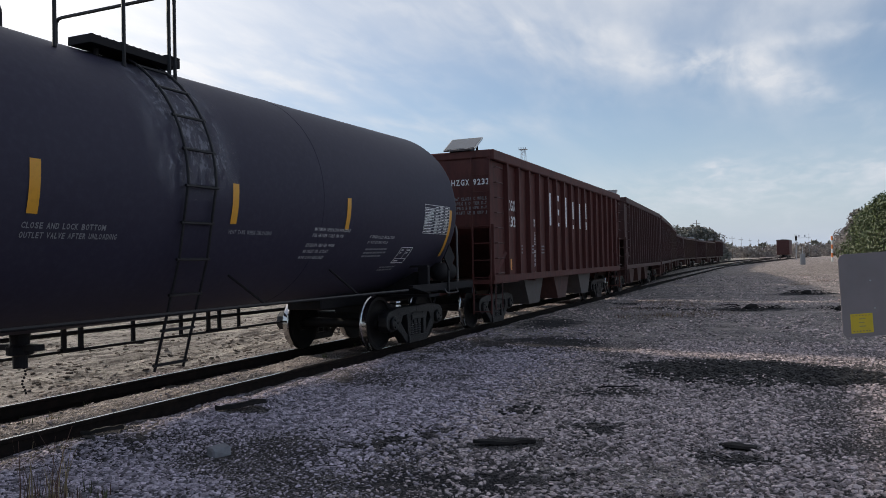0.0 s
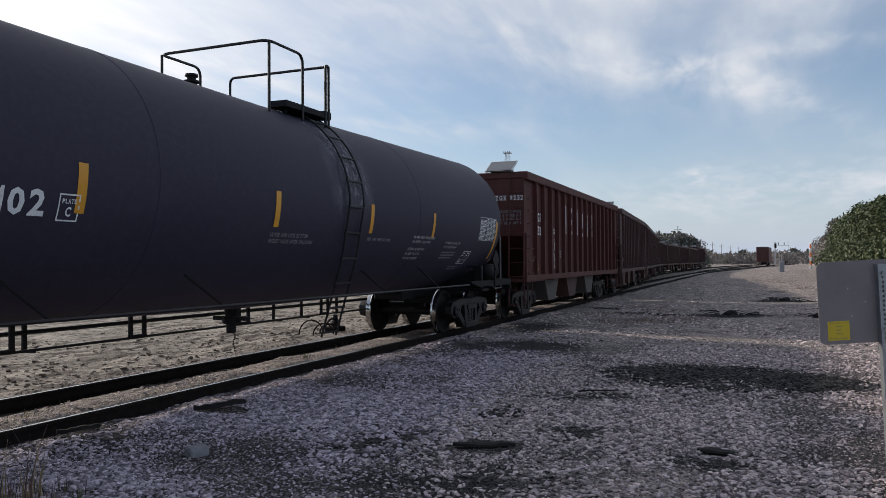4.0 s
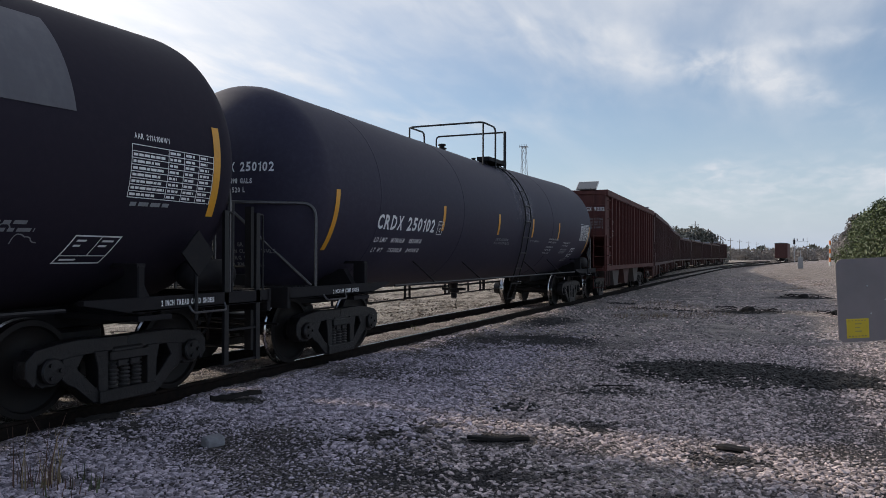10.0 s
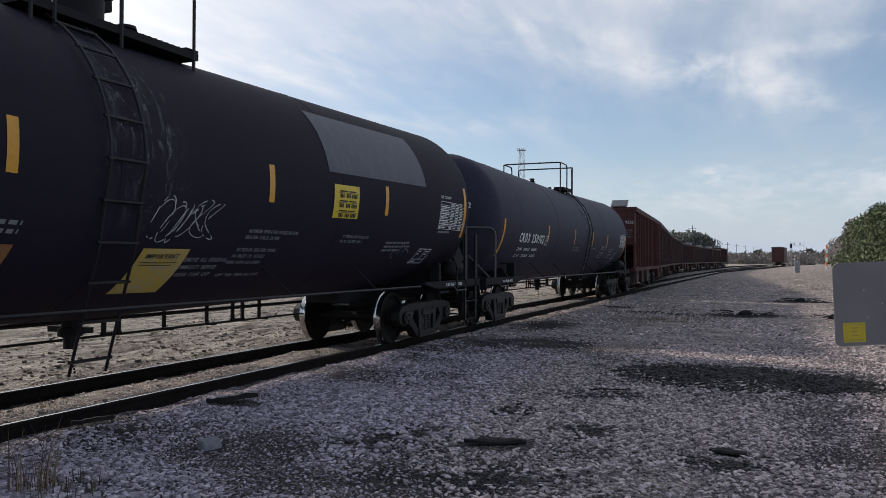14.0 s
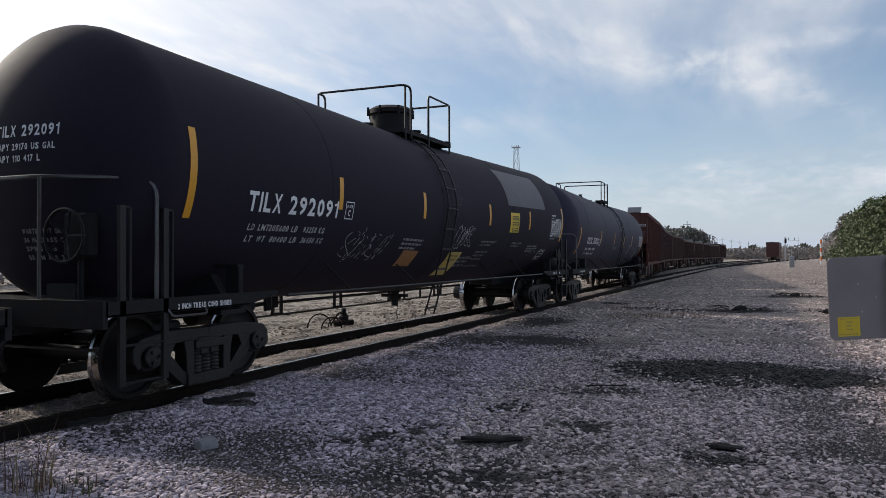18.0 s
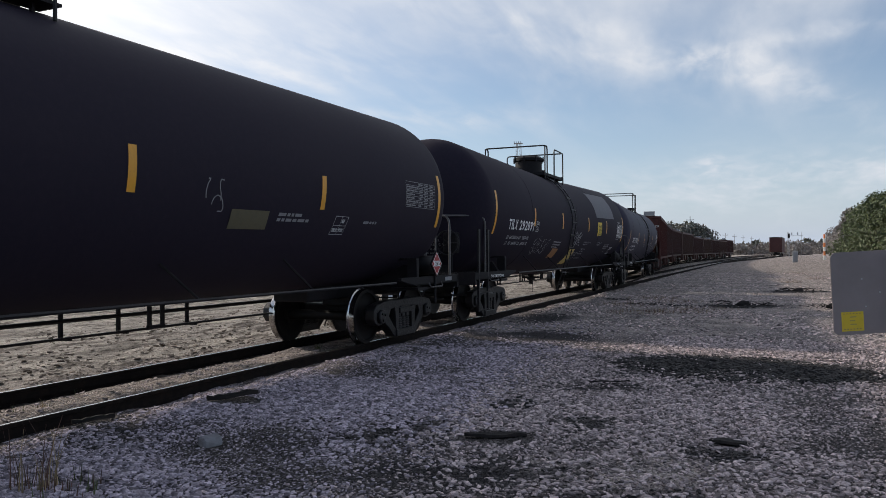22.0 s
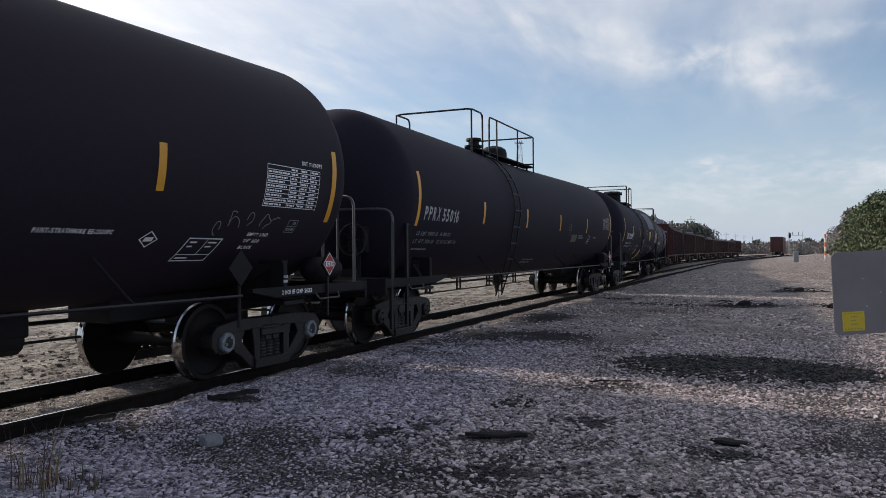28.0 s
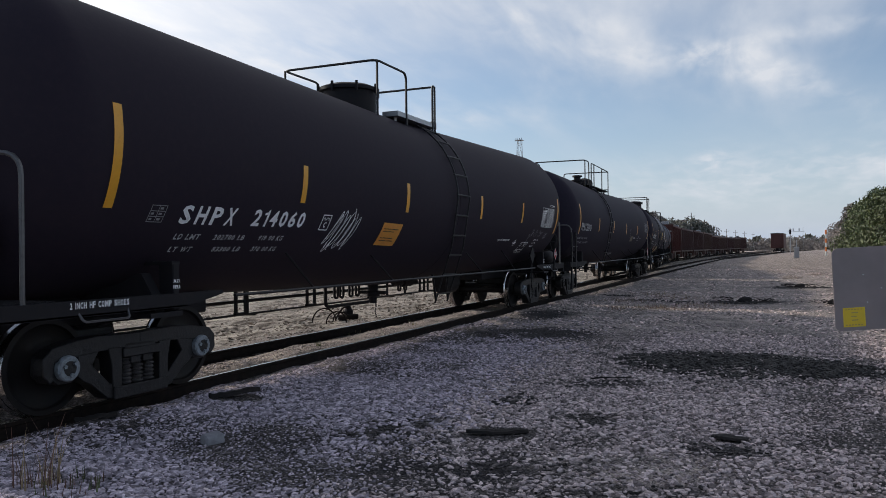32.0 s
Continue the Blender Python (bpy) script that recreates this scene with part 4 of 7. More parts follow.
    s = wheel_end
    bm = fresh()
    pts = [(0.78 + 0.26 * math.cos(a), s * (half + 0.80), 1.72 + 0.26 * math.sin(a)) for a in [2 * math.pi * k / 24 for k in range(25)]]
    tube(bm, pts, 0.017)
    for k in range(5):
        a = 2 * math.pi * k / 5
        rod(bm, (0.78, s * (half + 0.76), 1.72), (0.78 + 0.25 * math.cos(a), s * (half + 0.80), 1.72 + 0.25 * math.sin(a)), 0.012, 6)
    part("brake_wheel", bm, M["pipe_steel"], car)
    bm = fresh()
    box(bm, 0.62, 0.94, s * (half + 0.60) - 0.09, s * (half + 0.60) + 0.09, 1.50, 1.95, bevel=0.03)
    rod(bm, (0.78, s * (half + 0.6), 1.08), (0.78, s * (half + 0.6), 1.5), 0.03, 8)
    part("brake_gear_box", bm, M["frame_black"], car)


def tank_belly(car, half, bogie_y, chain):
    """Pipes, hangers, brake rods and the outlet below the tank."""
    inner = bogie_y - 1.05
    for side in (1, -1):
        bm = fresh()
        tube(bm, [(side * 1.46, -inner, 1.02), (side * 1.46, inner, 1.02)], 0.02)
        part("side_rail_pipe", bm, M["pipe_steel"], car)
        for y in (-4.4, -2.1, 2.0, 4.2):
            bm = fresh()
            a = -0.72
            rod(bm, (side * SHAPE["r"] * math.cos(a), y - 0.16, axis_z(y) + SHAPE["r"] * math.sin(a)), (side * 1.45, y + 0.12, 1.02), 0.015, 6)
            part("diagonal_brace", bm, M["frame_black"], car)
    bm = fresh()
    tube(bm, [(-0.95, -inner, 0.70), (-0.95, inner, 0.70)], 0.03)
    part("brake_pipe", bm, M["pipe_steel"], car)
    bm = fresh()
    tube(bm, [(-0.80, -inner, 0.50), (-0.80, inner, 0.50)], 0.019)
    part("brake_rod", bm, M["pipe_steel"], car)
    for y in (-4.7, -3.9, -2.6, 2.4, 3.3, 4.6):
        bm = fresh()
        box(bm, -0.97, -0.94, y - 0.028, y + 0.028, 0.46, 1.30)
        box(bm, -0.97, -0.78, y - 0.02, y + 0.02, 0.465, 0.485)
        part("pipe_hanger", bm, M["frame_black"], car)
    bm = fresh()                                       # bottom outlet with its valve and chain
    lathe(bm, [(0.50, 0.07), (0.62, 0.07), (0.64, 0.13), (0.72, 0.13), (0.74, 0.09), (0.86, 0.10), (0.98, 0.26), (1.06, 0.34)], 16, axis=2)
    box(bm, -0.28, 0.28, -0.06, 0.06, 0.68, 0.74)
    part("bottom_outlet", bm, M["frame_black"], car)
    if chain:
        bm = fresh()
        for k in range(9):
            bmesh.ops.create_uvsphere(bm, u_segments=6, v_segments=4, radius=0.014, matrix=pose(0.05, 0.02 * math.sin(k), 0.50 - 0.032 * k))
        part("outlet_chain", bm, M["frame_black"], car)
    for y in (-3.2, -1.2, 1.1, 3.6):
        bm = fresh()
        for dy in (0.0, 0.24):
            box(bm, -0.72, -0.69, y + dy - 0.03, y + dy + 0.03, 0.52, 1.35)
        box(bm, -0.73, -0.68, y - 0.03, y + 0.27, 0.52, 0.55)
        part("strap_hanger", bm, M["frame_black"], car)


def brake_gear(car):
    """Low pipe loop, brake cylinder and reservoir under the tank."""
    bm = fresh()
    tube(bm, arc_points([(-0.6, -0.75, 0.95), (-0.6, -0.75, 0.46), (-0.6, 1.0, 0.46), (-0.6, 1.0, 1.0)], 0.12), 0.034)
    part("brake_pipe_loop", bm, M["frame_black"], car)
    for y in (-0.45, -0.25, 0.1, 0.35, 2.2, 2.5):
        bm = fresh()
        tube(bm, arc_points([(-0.55, y - 0.06, 1.1), (-0.55, y - 0.06, 0.62), (-0.55, y + 0.06, 0.62), (-0.55, y + 0.06, 1.1)], 0.05), 0.024)
        part("pipe_bracket", bm, M["frame_black"], car)
    bm = fresh()
    rod(bm, (-0.15, 3.6, 0.66), (-0.15, 4.25, 0.66), 0.19, 14)
    box(bm, -0.35, 0.05, 3.55, 4.3, 0.66, 1.02, bevel=0.02)
    part("brake_cylinder", bm, M["frame_black"], car)
    bm = fresh()
    rod(bm, (-0.55, 1.9, 0.78), (-0.55, 3.1, 0.78), 0.045, 8)
    rod(bm, (-0.55, 2.35, 0.78), (-0.55, 2.75, 0.78), 0.09, 10)
    part("push_rod", bm, M["frame_black"], car)


def belly_plates(car, y):
    """Slanting straps, a tapered lever pair and hanging plates under the tank behind the bogie."""
    for dy, lean in ((0.0, 0.06), (0.30, -0.10)):
        bm = fresh()
        extrude(bm, [(y + dy - 0.035, 1.12), (y + dy + 0.045, 1.12), (y + dy + lean + 0.035, 0.47), (y + dy + lean - 0.03, 0.47)], 0, -0.62, -0.58)
        bmesh.ops.recalc_face_normals(bm, faces=bm.faces)
        part("brake_lever", bm, M["frame_black"], car)
    bm = fresh()
    box(bm, -0.63, -0.57, y + 0.02, y + 0.24, 0.45, 0.49)
    part("lever_link", bm, M["frame_black"], car)
    for dy, w, low in ((0.42, 0.05, 0.55), (0.92, 0.16, 0.62), (1.14, 0.14, 0.66)):
        bm = fresh()
        box(bm, -0.55, -0.50, y + dy, y + dy + w, low, 1.12, bevel=0.008)
        part("hanging_plate", bm, M["frame_black"], car)
    bm = fresh()
    tube(bm, [(-0.56, y - 0.5, 0.66), (-0.56, y + 0.95, 0.74)], 0.035, 8)
    part("brake_rod", bm, M["frame_black"], car)
    bm = fresh()
    rod(bm, (-0.4, y - 0.95, 0.70), (-0.4, y - 0.35, 0.70), 0.16, 14)
    part("brake_cylinder", bm, M["frame_black"], car)


def tank_top(car, rear, gap0, gap1, front, domes, rails, posts=(), plank=None, low=0.40, back=0.35, ladder=None, braced=True):
    """Dome platform with its rails, open at the ladder between gap0 and gap1, the gear on it, and the side ladder."""
    R = SHAPE["r"]
    top = axis_z((rear + front) / 2) + R
    xl, xr = -1.08, 0.82

    def skin(x):
        return axis_z((rear + front) / 2) + math.sqrt(R * R - x * x)

    bm = fresh()
    slats = []
    p0, p1 = gap0 - back, front + 0.08
    for x in (0.66, -0.70):
        box(bm, x - 0.16, x + 0.16, p0, p1, top - 0.085, top - (0.055 if front - rear > 3 else 0.0))
        for k in range(int((p1 - p0) / 0.09)):
            slats.append((x, p0 + 0.03 + 0.09 * k, top - 0.051 if front - rear > 3 else top + 0.004))
        for y in (p0 + 0.2, p1 - 0.2):
            rod(bm, (x, y, skin(x) - 0.05), (x, y, top - 0.08), 0.03, 6)
    box(bm, -0.86, 0.82, p1 - 0.2, p1, top + 0.005, top + 0.03)
    deck = part("dome_platform", bm, plank or M["frame_black"], car)
    for spot in slats:
        share("grating_slat", PALE_SLAT if plank else SLAT, deck, pose(*spot))
    bm = fresh()
    tube(bm, arc_points([(xl, gap0, skin(xl)), (xl, gap0, rails), (xl, rear, rails), (xr, rear, rails), (xr, gap0, rails), (xr, gap0, skin(xr))], 0.15, 5), 0.022)
    part("platform_handrail", bm, M["pipe_steel"], car)
    bm = fresh()
    tube(bm, arc_points([(xr, gap1, skin(xr)), (xr, gap1, rails), (xr, front, rails), (xl, front, rails), (xl, front, skin(xl))], 0.10, 5), 0.022)
    part("platform_handrail", bm, M["pipe_steel"], car)
    for x, y in [(xr, rear + 0.03), (xl, rear + 0.03), (xr, front)] + [(xr, y) for y in posts]:
        bm = fresh()
        rod(bm, (x, y, skin(x)), (x, y, rails), 0.021, 6)
        part("handrail_post", bm, M["pipe_steel"], car)
    for dx, dy, r, height, kind in domes:
        bm = fresh()
        z0 = top - 0.06
        if kind == "dome":
            lathe(bm, [(z0, r), (z0 + height * 0.62, r), (z0 + height * 0.80, r * 0.90), (z0 + height * 0.93, r * 0.62), (z0 + height, r * 0.2)], 24, axis=2)
            box(bm, 0.0, 0.16, r - 0.02, r + 0.18, z0, z0 + height * 0.4)
        elif kind == "manway":
            lathe(bm, [(z0, r), (z0 + height * 0.75, r), (z0 + height * 0.78, r + 0.05), (z0 + height * 0.9, r + 0.05), (z0 + height, r * 0.86), (z0 + height + 0.03, 0.02)], 24, axis=2)
            box(bm, -0.06, 0.06, r - 0.02, r + 0.20, z0 + height * 0.7, z0 + height * 0.98)
        else:
            lathe(bm, [(z0, r), (z0 + height * 0.5, r), (z0 + height * 0.52, r * 1.4), (z0 + height * 0.62, r * 1.4), (z0 + height * 0.64, r * 0.8), (z0 + height * 0.85, r * 0.8), (z0 + height * 0.87, r * 1.2), (z0 + height, r * 1.1)], 12, axis=2)
        for v in bm.verts:
            v.co.x += dx
            v.co.y += dy
        dome = part("relief_valve" if kind == "valve" else "manway", bm, M["frame_black"], car, flat=False, smooth_angle=30)
        if kind == "manway":
            for k in range(8):
                a = 2 * math.pi * k / 8
                share("eye_bolt", BOLT, dome, pose(dx + (r + 0.06) * math.cos(a), dy + (r + 0.06) * math.sin(a), z0 + height * 0.84))
    # side ladder, bent over the tank's shoulder, then straight down and a little inwards
    r = R + 0.06
    mid, wide = ladder or ((gap0 + gap1) / 2, 0.21)
    zc = axis_z(mid)
    line = [(r * math.cos(radians(62 - 62 * k / 12)), zc + r * math.sin(radians(62 - 62 * k / 12))) for k in range(13)]
    line += [(r - 0.14, 1.58), (r - 0.50, low)]
    for y in (mid - wide, mid + wide):
        bm = fresh()
        tube(bm, [(x, y, z) for x, z in line], 0.016)
        part("ladder_stile", bm, M["pipe_steel"], car)
    for y in (mid - wide, mid + wide) if braced else ():   # braces at the ladder's foot
        bm = fresh()
        rod(bm, (r - 0.48, y, low + 0.05), (r - 0.42, y - 0.28, 1.05), 0.022, 6)
        part("ladder_brace", bm, M["pipe_steel"], car)
    walked, goal = 0.0, 0.18
    for (x0, z0), (x1, z1) in zip(line, line[1:]):
        step = math.hypot(x1 - x0, z1 - z0)
        while goal <= walked + step:
            f = (goal - walked) / step
            x, z = x0 + (x1 - x0) * f, z0 + (z1 - z0) * f
            bm = fresh()
            rod(bm, (x, mid - wide - 0.035, z), (x, mid + wide + 0.035, z), 0.017, 6)
            part("ladder_rung", bm, M["pipe_steel"], car)
            goal += 0.385
        walked += step


STRIPES = (-7.68, -3.98, -0.98, 1.55, 4.02, 7.66)


def stripes(car, places, z0, z1, end0, end1):
    for side in (1, -1):
        for i, y in enumerate(places):
            last = i in (0, len(places) - 1)
            a, b = (end0, end1) if last else (z0, z1)
            part("reflective_stripe", on_tank(patch(y, y + 0.105, a, b), y - side * 0.052, a, side), M["stripe"], car, "amber reflective stripe")


# widths of a plain grotesque's letters, by the cap height
WIDE = {"I": 0.16, "1": 0.34, "M": 0.84, "W": 1.05, "L": 0.55, "F": 0.58, "E": 0.60, "T": 0.68, "J": 0.52, "-": 0.34, "/": 0.36, "\"": 0.36, " ": 0.38}
GLYPHS = {}


def glyph(ch):
    """One letter with cap height 1 and width 1, as points and faces."""
    if ch == "1":
        return [(0.56, 0.0), (1.0, 0.0), (1.0, 1.0), (0.70, 1.0), (0.56, 0.86), (0.0, 0.80), (0.0, 0.68), (0.56, 0.70)], [(0, 1, 2, 3, 4, 7), (7, 4, 5, 6)]
    if ch not in GLYPHS:
        bm = letter_mesh(ch, 1.0, bold=0.030)
        pts = [v.co.copy() for v in bm.verts]
        index = {v: i for i, v in enumerate(bm.verts)}
        faces = [[index[v] for v in f.verts] for f in bm.faces]
        bm.free()
        x0, x1 = min(p.x for p in pts), max(p.x for p in pts)
        y0, y1 = (min(p.y for p in pts), max(p.y for p in pts)) if ch.isalnum() else (0.0, 0.70)
        GLYPHS[ch] = [((p.x - x0) / (x1 - x0), (p.y - y0) / (y1 - y0)) for p in pts], faces
    return GLYPHS[ch]


def line_bm(text, height, width, slant=0.0, gap=0.15):
    """A line of even block letters, height high and width wide."""
    spread = [WIDE.get(ch, 0.56 if ch.isdigit() else 0.66) for ch in text]
    k = width / (sum(spread) + gap * (len(text) - 1))
    bm, u = fresh(), 0.0
    for ch, w in zip(text, spread):
        if ch != " ":
            pts, faces = glyph(ch)
            vs = [bm.verts.new((u + p * w * k + slant * height * q, height * q, 0)) for p, q in pts]
            for f in faces:
                bm.faces.new([vs[i] for i in f])
        u += (w + gap) * k
    return bm


def letters(car, text, y, z, height, width, slant=0.0, mat=None, side=1, gap=0.15, lift=0.006):
    if height < 0.15:
        return part("lettering", on_tank(line_bm(text, height, width, slant, gap), y, z, side, lift, level=True), mat or M["white_paint"], car, kind="stuff")
    spread = [WIDE.get(ch, 0.56 if ch.isdigit() else 0.66) for ch in text]
    k, u = width / (sum(spread) + gap * (len(text) - 1)), 0.0
    for ch, w in zip(text, spread):
        part("letter", on_tank(line_bm(ch, height, w * k, slant), y + side * u, z, side, lift, level=True), mat or M["white_paint"], car)
        u += (w + gap) * k


def writing(car, y, z, lines, height, gap, seed, mat=None, lean=0.2):
    return part("small_lettering", on_tank(bars(lines, height, gap, lean, seed), y, z), mat or M["dim_paint"], car)


def data_table(car, y, z, w, h, columns, rows, mat, seed, lean=0.0, title=""):
    """A ruled panel: a broad first column of wording, narrow columns of dates, the first row a heading."""
    rnd = random.Random(seed)
    bm = fresh()
    t, first = 0.008, 0.42 if columns > 2 else 1.0 / columns
    edges = [0.0] + [w * (first + (1 - first) * i / (columns - 1)) for i in range(columns)] if columns > 1 else [0.0, w]
    for u in edges:
        quad(bm, u - t / 2, u + t / 2, -t / 2, h + t / 2, lean)
    for j in range(rows + 1):
        quad(bm, 0, w, h * j / rows - t / 2, h * j / rows + t / 2, lean)
    for j in range(rows):
        for i, (u0, u1) in enumerate(zip(edges, edges[1:])):
            if i == 0 and j == rows - 1:
                continue
            u, end = u0 + 0.018, u0 + (u1 - u0) * (rnd.uniform(0.65, 0.97) if i == 0 else rnd.uniform(0.55, 0.8))
            while u < end - 0.01:
                step = min(rnd.uniform(0.03, 0.09), end - u)
                quad(bm, u, u + step, h * (j + 0.30) / rows, h * (j + 0.70) / rows, lean)
                u += step + 0.012
    panel = part("data_panel", on_tank(bm, y, z, level=True), mat, car, "white ruled qualification panel", kind="stuff")
    if title:
        part("panel_title", on_tank(line_bm(title, 0.052, 0.42), y + w * 0.55, z + h + 0.035, level=True), mat, panel, kind="stuff")
    return panel


def consol_box(car, y, z, w, h, lean=0.35):
    """A slanting white box with one upright and one level rule in it."""
    bm = fresh()
    frame_lines(bm, w, h, 0.016, 1, 1, lean)
    quad(bm, 0, w, h * 0.27, h * 0.27 + 0.011, lean)
    quad(bm, w * 0.56, w * 0.56 + 0.011, h * 0.27, h, lean)
    for u0, u1, v in ((0.10, 0.30, 0.80), (0.10, 0.25, 0.62), (0.64, 0.90, 0.80), (0.64, 0.82, 0.62), (0.08, 0.42, 0.10)):
        quad(bm, w * u0, w * u1, h * v, h * v + 0.022, lean)
    return part("consolidated_stencil", on_tank(bm, y, z, level=True), M["white_paint"], car, "slanting white stencil box", kind="stuff")


def plate_box(car, y, z, w, h, lean=0.0, mat=None):
    bm = fresh()
    frame_lines(bm, w, h, 0.014, 1, 1, lean)
    for text, u0, u1, v0, v1 in (("PLATE", 0.14, 0.86, 0.66, 0.84), ("C", 0.36, 0.64, 0.16, 0.54)):
        word = line_bm(text, h * (v1 - v0), w * (u1 - u0))
        for v in word.verts:
            v.co = Vector((w * u0 + v.co.x + lean * (h * v0 + v.co.y), h * v0 + v.co.y, 0))
        mesh = bpy.data.meshes.new("word")
        word.to_mesh(mesh)
        word.free()
        bm.from_mesh(mesh)
        bpy.data.meshes.remove(mesh)
    return part("plate_box", on_tank(bm, y, z, level=True), mat or M["white_paint"], car, "white ruled plate mark")


def placard(car, y, x, z, number, size=1.0):
    """Diamond holder on the end of the side sill."""
    bm = fresh()
    m = Matrix.Translation((x, y, z)) @ pose(0, 0, 0, 45, 0, 0) @ Matrix.Diagonal((1, size, size, 1))
    box(bm, -0.012, 0.012, -0.17, 0.17, -0.17, 0.17, m)
    holder = part("placard_holder", bm, M["frame_black"], car)
    bm = fresh()
    rod(bm, (x - 0.02, y, z - 0.7), (x - 0.02, y, z - 0.1), 0.02, 6)
    part("placard_stem", bm, M["pipe_steel"], car)
    if number:
        bm = fresh()
        box(bm, 0.014, 0.018, -0.135, 0.135, -0.135, 0.135, m)
        box(bm, 0.0145, 0.0175, -0.15, 0.15, -0.15, 0.15, m)
        part("placard", bm, M["red_placard"], holder, "red flammable liquid placard")
        bm = fresh()
        box(bm, x + 0.019, x + 0.021, y - 0.125 * size, y + 0.125 * size, z - 0.045 * size, z + 0.055 * size)
        for k in range(4):
            rodm = m @ pose(0, 0, 0, 90 * k)
            box(bm, 0.0185, 0.0205, -0.145, 0.145, 0.135, 0.145, rodm)
        part("placard_field", bm, M["white_paint"], holder)
        bm = line_bm(number, 0.078 * size, 0.21 * size)
        for v in bm.verts:
            v.co = Vector((x + 0.0225, y - 0.105 * size + v.co.x, z - 0.033 * size + v.co.y))
        part("placard_number", bm, M["ink"], holder)


def scrawl(car, y, z, w, h, seed, mat, strokes=9, thick=0.014):
    """Loose looping spray strokes."""
    rnd = random.Random(seed)
    bm = fresh()
    for k in range(strokes):
        u = w * (k + rnd.uniform(0, 0.6)) / strokes
        v = h * rnd.uniform(0.15, 0.5)
        pts = []
        a, turn, r = rnd.uniform(0.8, 2.0), rnd.choice((-1, 1)) * rnd.uniform(0.2, 0.5), h * rnd.uniform(0.06, 0.11)
        for i in range(16):
            pts.append((u, v))
            u += r * math.cos(a) * 0.7
            v = min(h, max(0, v + r * math.sin(a)))
            a += turn + rnd.uniform(-0.25, 0.25)
            if rnd.random() < 0.12:
                turn = -turn
        for (u0, v0), (u1, v1) in zip(pts, pts[1:]):
            d = math.hypot(u1 - u0, v1 - v0) or 1
            nx, ny = -(v1 - v0) / d * thick / 2, (u1 - u0) / d * thick / 2
            vs = [bm.verts.new((p, q, 0)) for p, q in ((u0 - nx, v0 - ny), (u1 - nx, v1 - ny), (u1 + nx, v1 + ny), (u0 + nx, v0 + ny))]
            bm.faces.new(vs)
    return part("spray_scrawl", on_tank(bm, y, z, lift=0.008), mat, car, "sprayed scrawl")


def tag_loops(car, y, z, w, h, seed, mat, count, thick, broken=0.0):
    """A sprayed tag: tall swinging letters over one another, the paint thinning out in places."""
    rnd = random.Random(seed)
    bm = fresh()
    for k in range(count):
        cu, cv = w * (k + 0.5 + rnd.uniform(-0.2, 0.2)) / count, h * rnd.uniform(0.42, 0.58)
        ru, rv = w / count * rnd.uniform(0.55, 0.95), h * rnd.uniform(0.34, 0.50)
        a0, turns, ph = rnd.uniform(0, 6.28), rnd.uniform(0.9, 1.5), rnd.uniform(0.4, 1.3)
        fu = rnd.choice((1, 1, 2))
        pts = []
        for i in range(34):
            a = a0 + 6.2832 * turns * i / 33
            pts.append((cu + ru * math.sin(fu * a + ph) + 0.16 * rv * math.cos(a), min(h, max(0.0, cv + rv * math.cos(a) * (1 - 0.25 * (i / 33))))))
        gone = 0
        for i, ((u0, v0), (u1, v1)) in enumerate(zip(pts, pts[1:])):
            gone = gone - 1 if gone > 0 else (rnd.randint(1, 3) if rnd.random() < broken else 0)
            if gone > 0:
                continue
            d = math.hypot(u1 - u0, v1 - v0) or 1
            q = thick * (0.6 + 0.5 * abs(math.sin(i * 0.37 + seed)))
            nx, ny = -(v1 - v0) / d * q / 2, (u1 - u0) / d * q / 2
            bm.faces.new([bm.verts.new((p, r, 0)) for p, r in ((u0 - nx, v0 - ny), (u1 - nx, v1 - ny), (u1 + nx, v1 + ny), (u0 + nx, v0 + ny))])
    return part("spray_scrawl", on_tank(bm, y, z, lift=0.008), mat, car, "sprayed looping scrawl")


def dust_patch(car, y, z0, z1, wide, mat, label):
    """A scuffed, dusty strip of paint beside the ladder."""
    return part("paint_wear", on_tank(patch(y - wide / 2, y + wide / 2, z0, z1), y - wide / 2, z0, 1, 0.0035), mat, car, label)


def sill_text(car, text, y, width, mat=None, z=0.992):
    bm = line_bm(text, 0.058, width * 0.74)
    for v in bm.verts:
        v.co = Vector((1.466, y + v.co.x, z + v.co.y))
    return part("sill_lettering", bm, mat or M["white_paint"], car, kind="stuff")


def head_text(car, half, lines, y_end, x, z, height, mat):
    """Writing on the tank's rounded rear head."""
    for i, (text, width) in enumerate(lines):
        bm = line_bm(text, height[i], width)
        for v in bm.verts:
            u, w = x + v.co.x, z[i] + v.co.y - axis_z(half)
            k = 1 - (u * u + w * w) / SHAPE["r"] ** 2
            v.co = Vector((u, -half - 0.72 * math.sqrt(max(0, k)) - 0.012, w + axis_z(half)))
        part("head_lettering", bm, mat, car, kind="stuff")



def tank_car(label, place, bogie_y, reach, mat, bands, wheel_end, shape, ladders, half, blue=False, chain=True, rail=(0.25, 2.30), rear_bogie=None):
    SHAPE["rail"], SHAPE["rail_z"] = rail
    SHAPE["marked"] = blue
    SHAPE["r"], SHAPE["z"], SHAPE["slope"] = shape
    car = thing("tank_car", label, "tank car", "tank cars of the train")
    shell = tank_shell(car, half, mat, bands)
    tank_underframe(car, half, bogie_y, reach, wheel_end, ladders)
    tank_belly(car, half, bogie_y, chain)
    sets = bogie(car, -(rear_bogie or bogie_y), blue) + bogie(car, bogie_y, blue)
    ROLLING.append((car, place, bogie_y, sets))
    return car


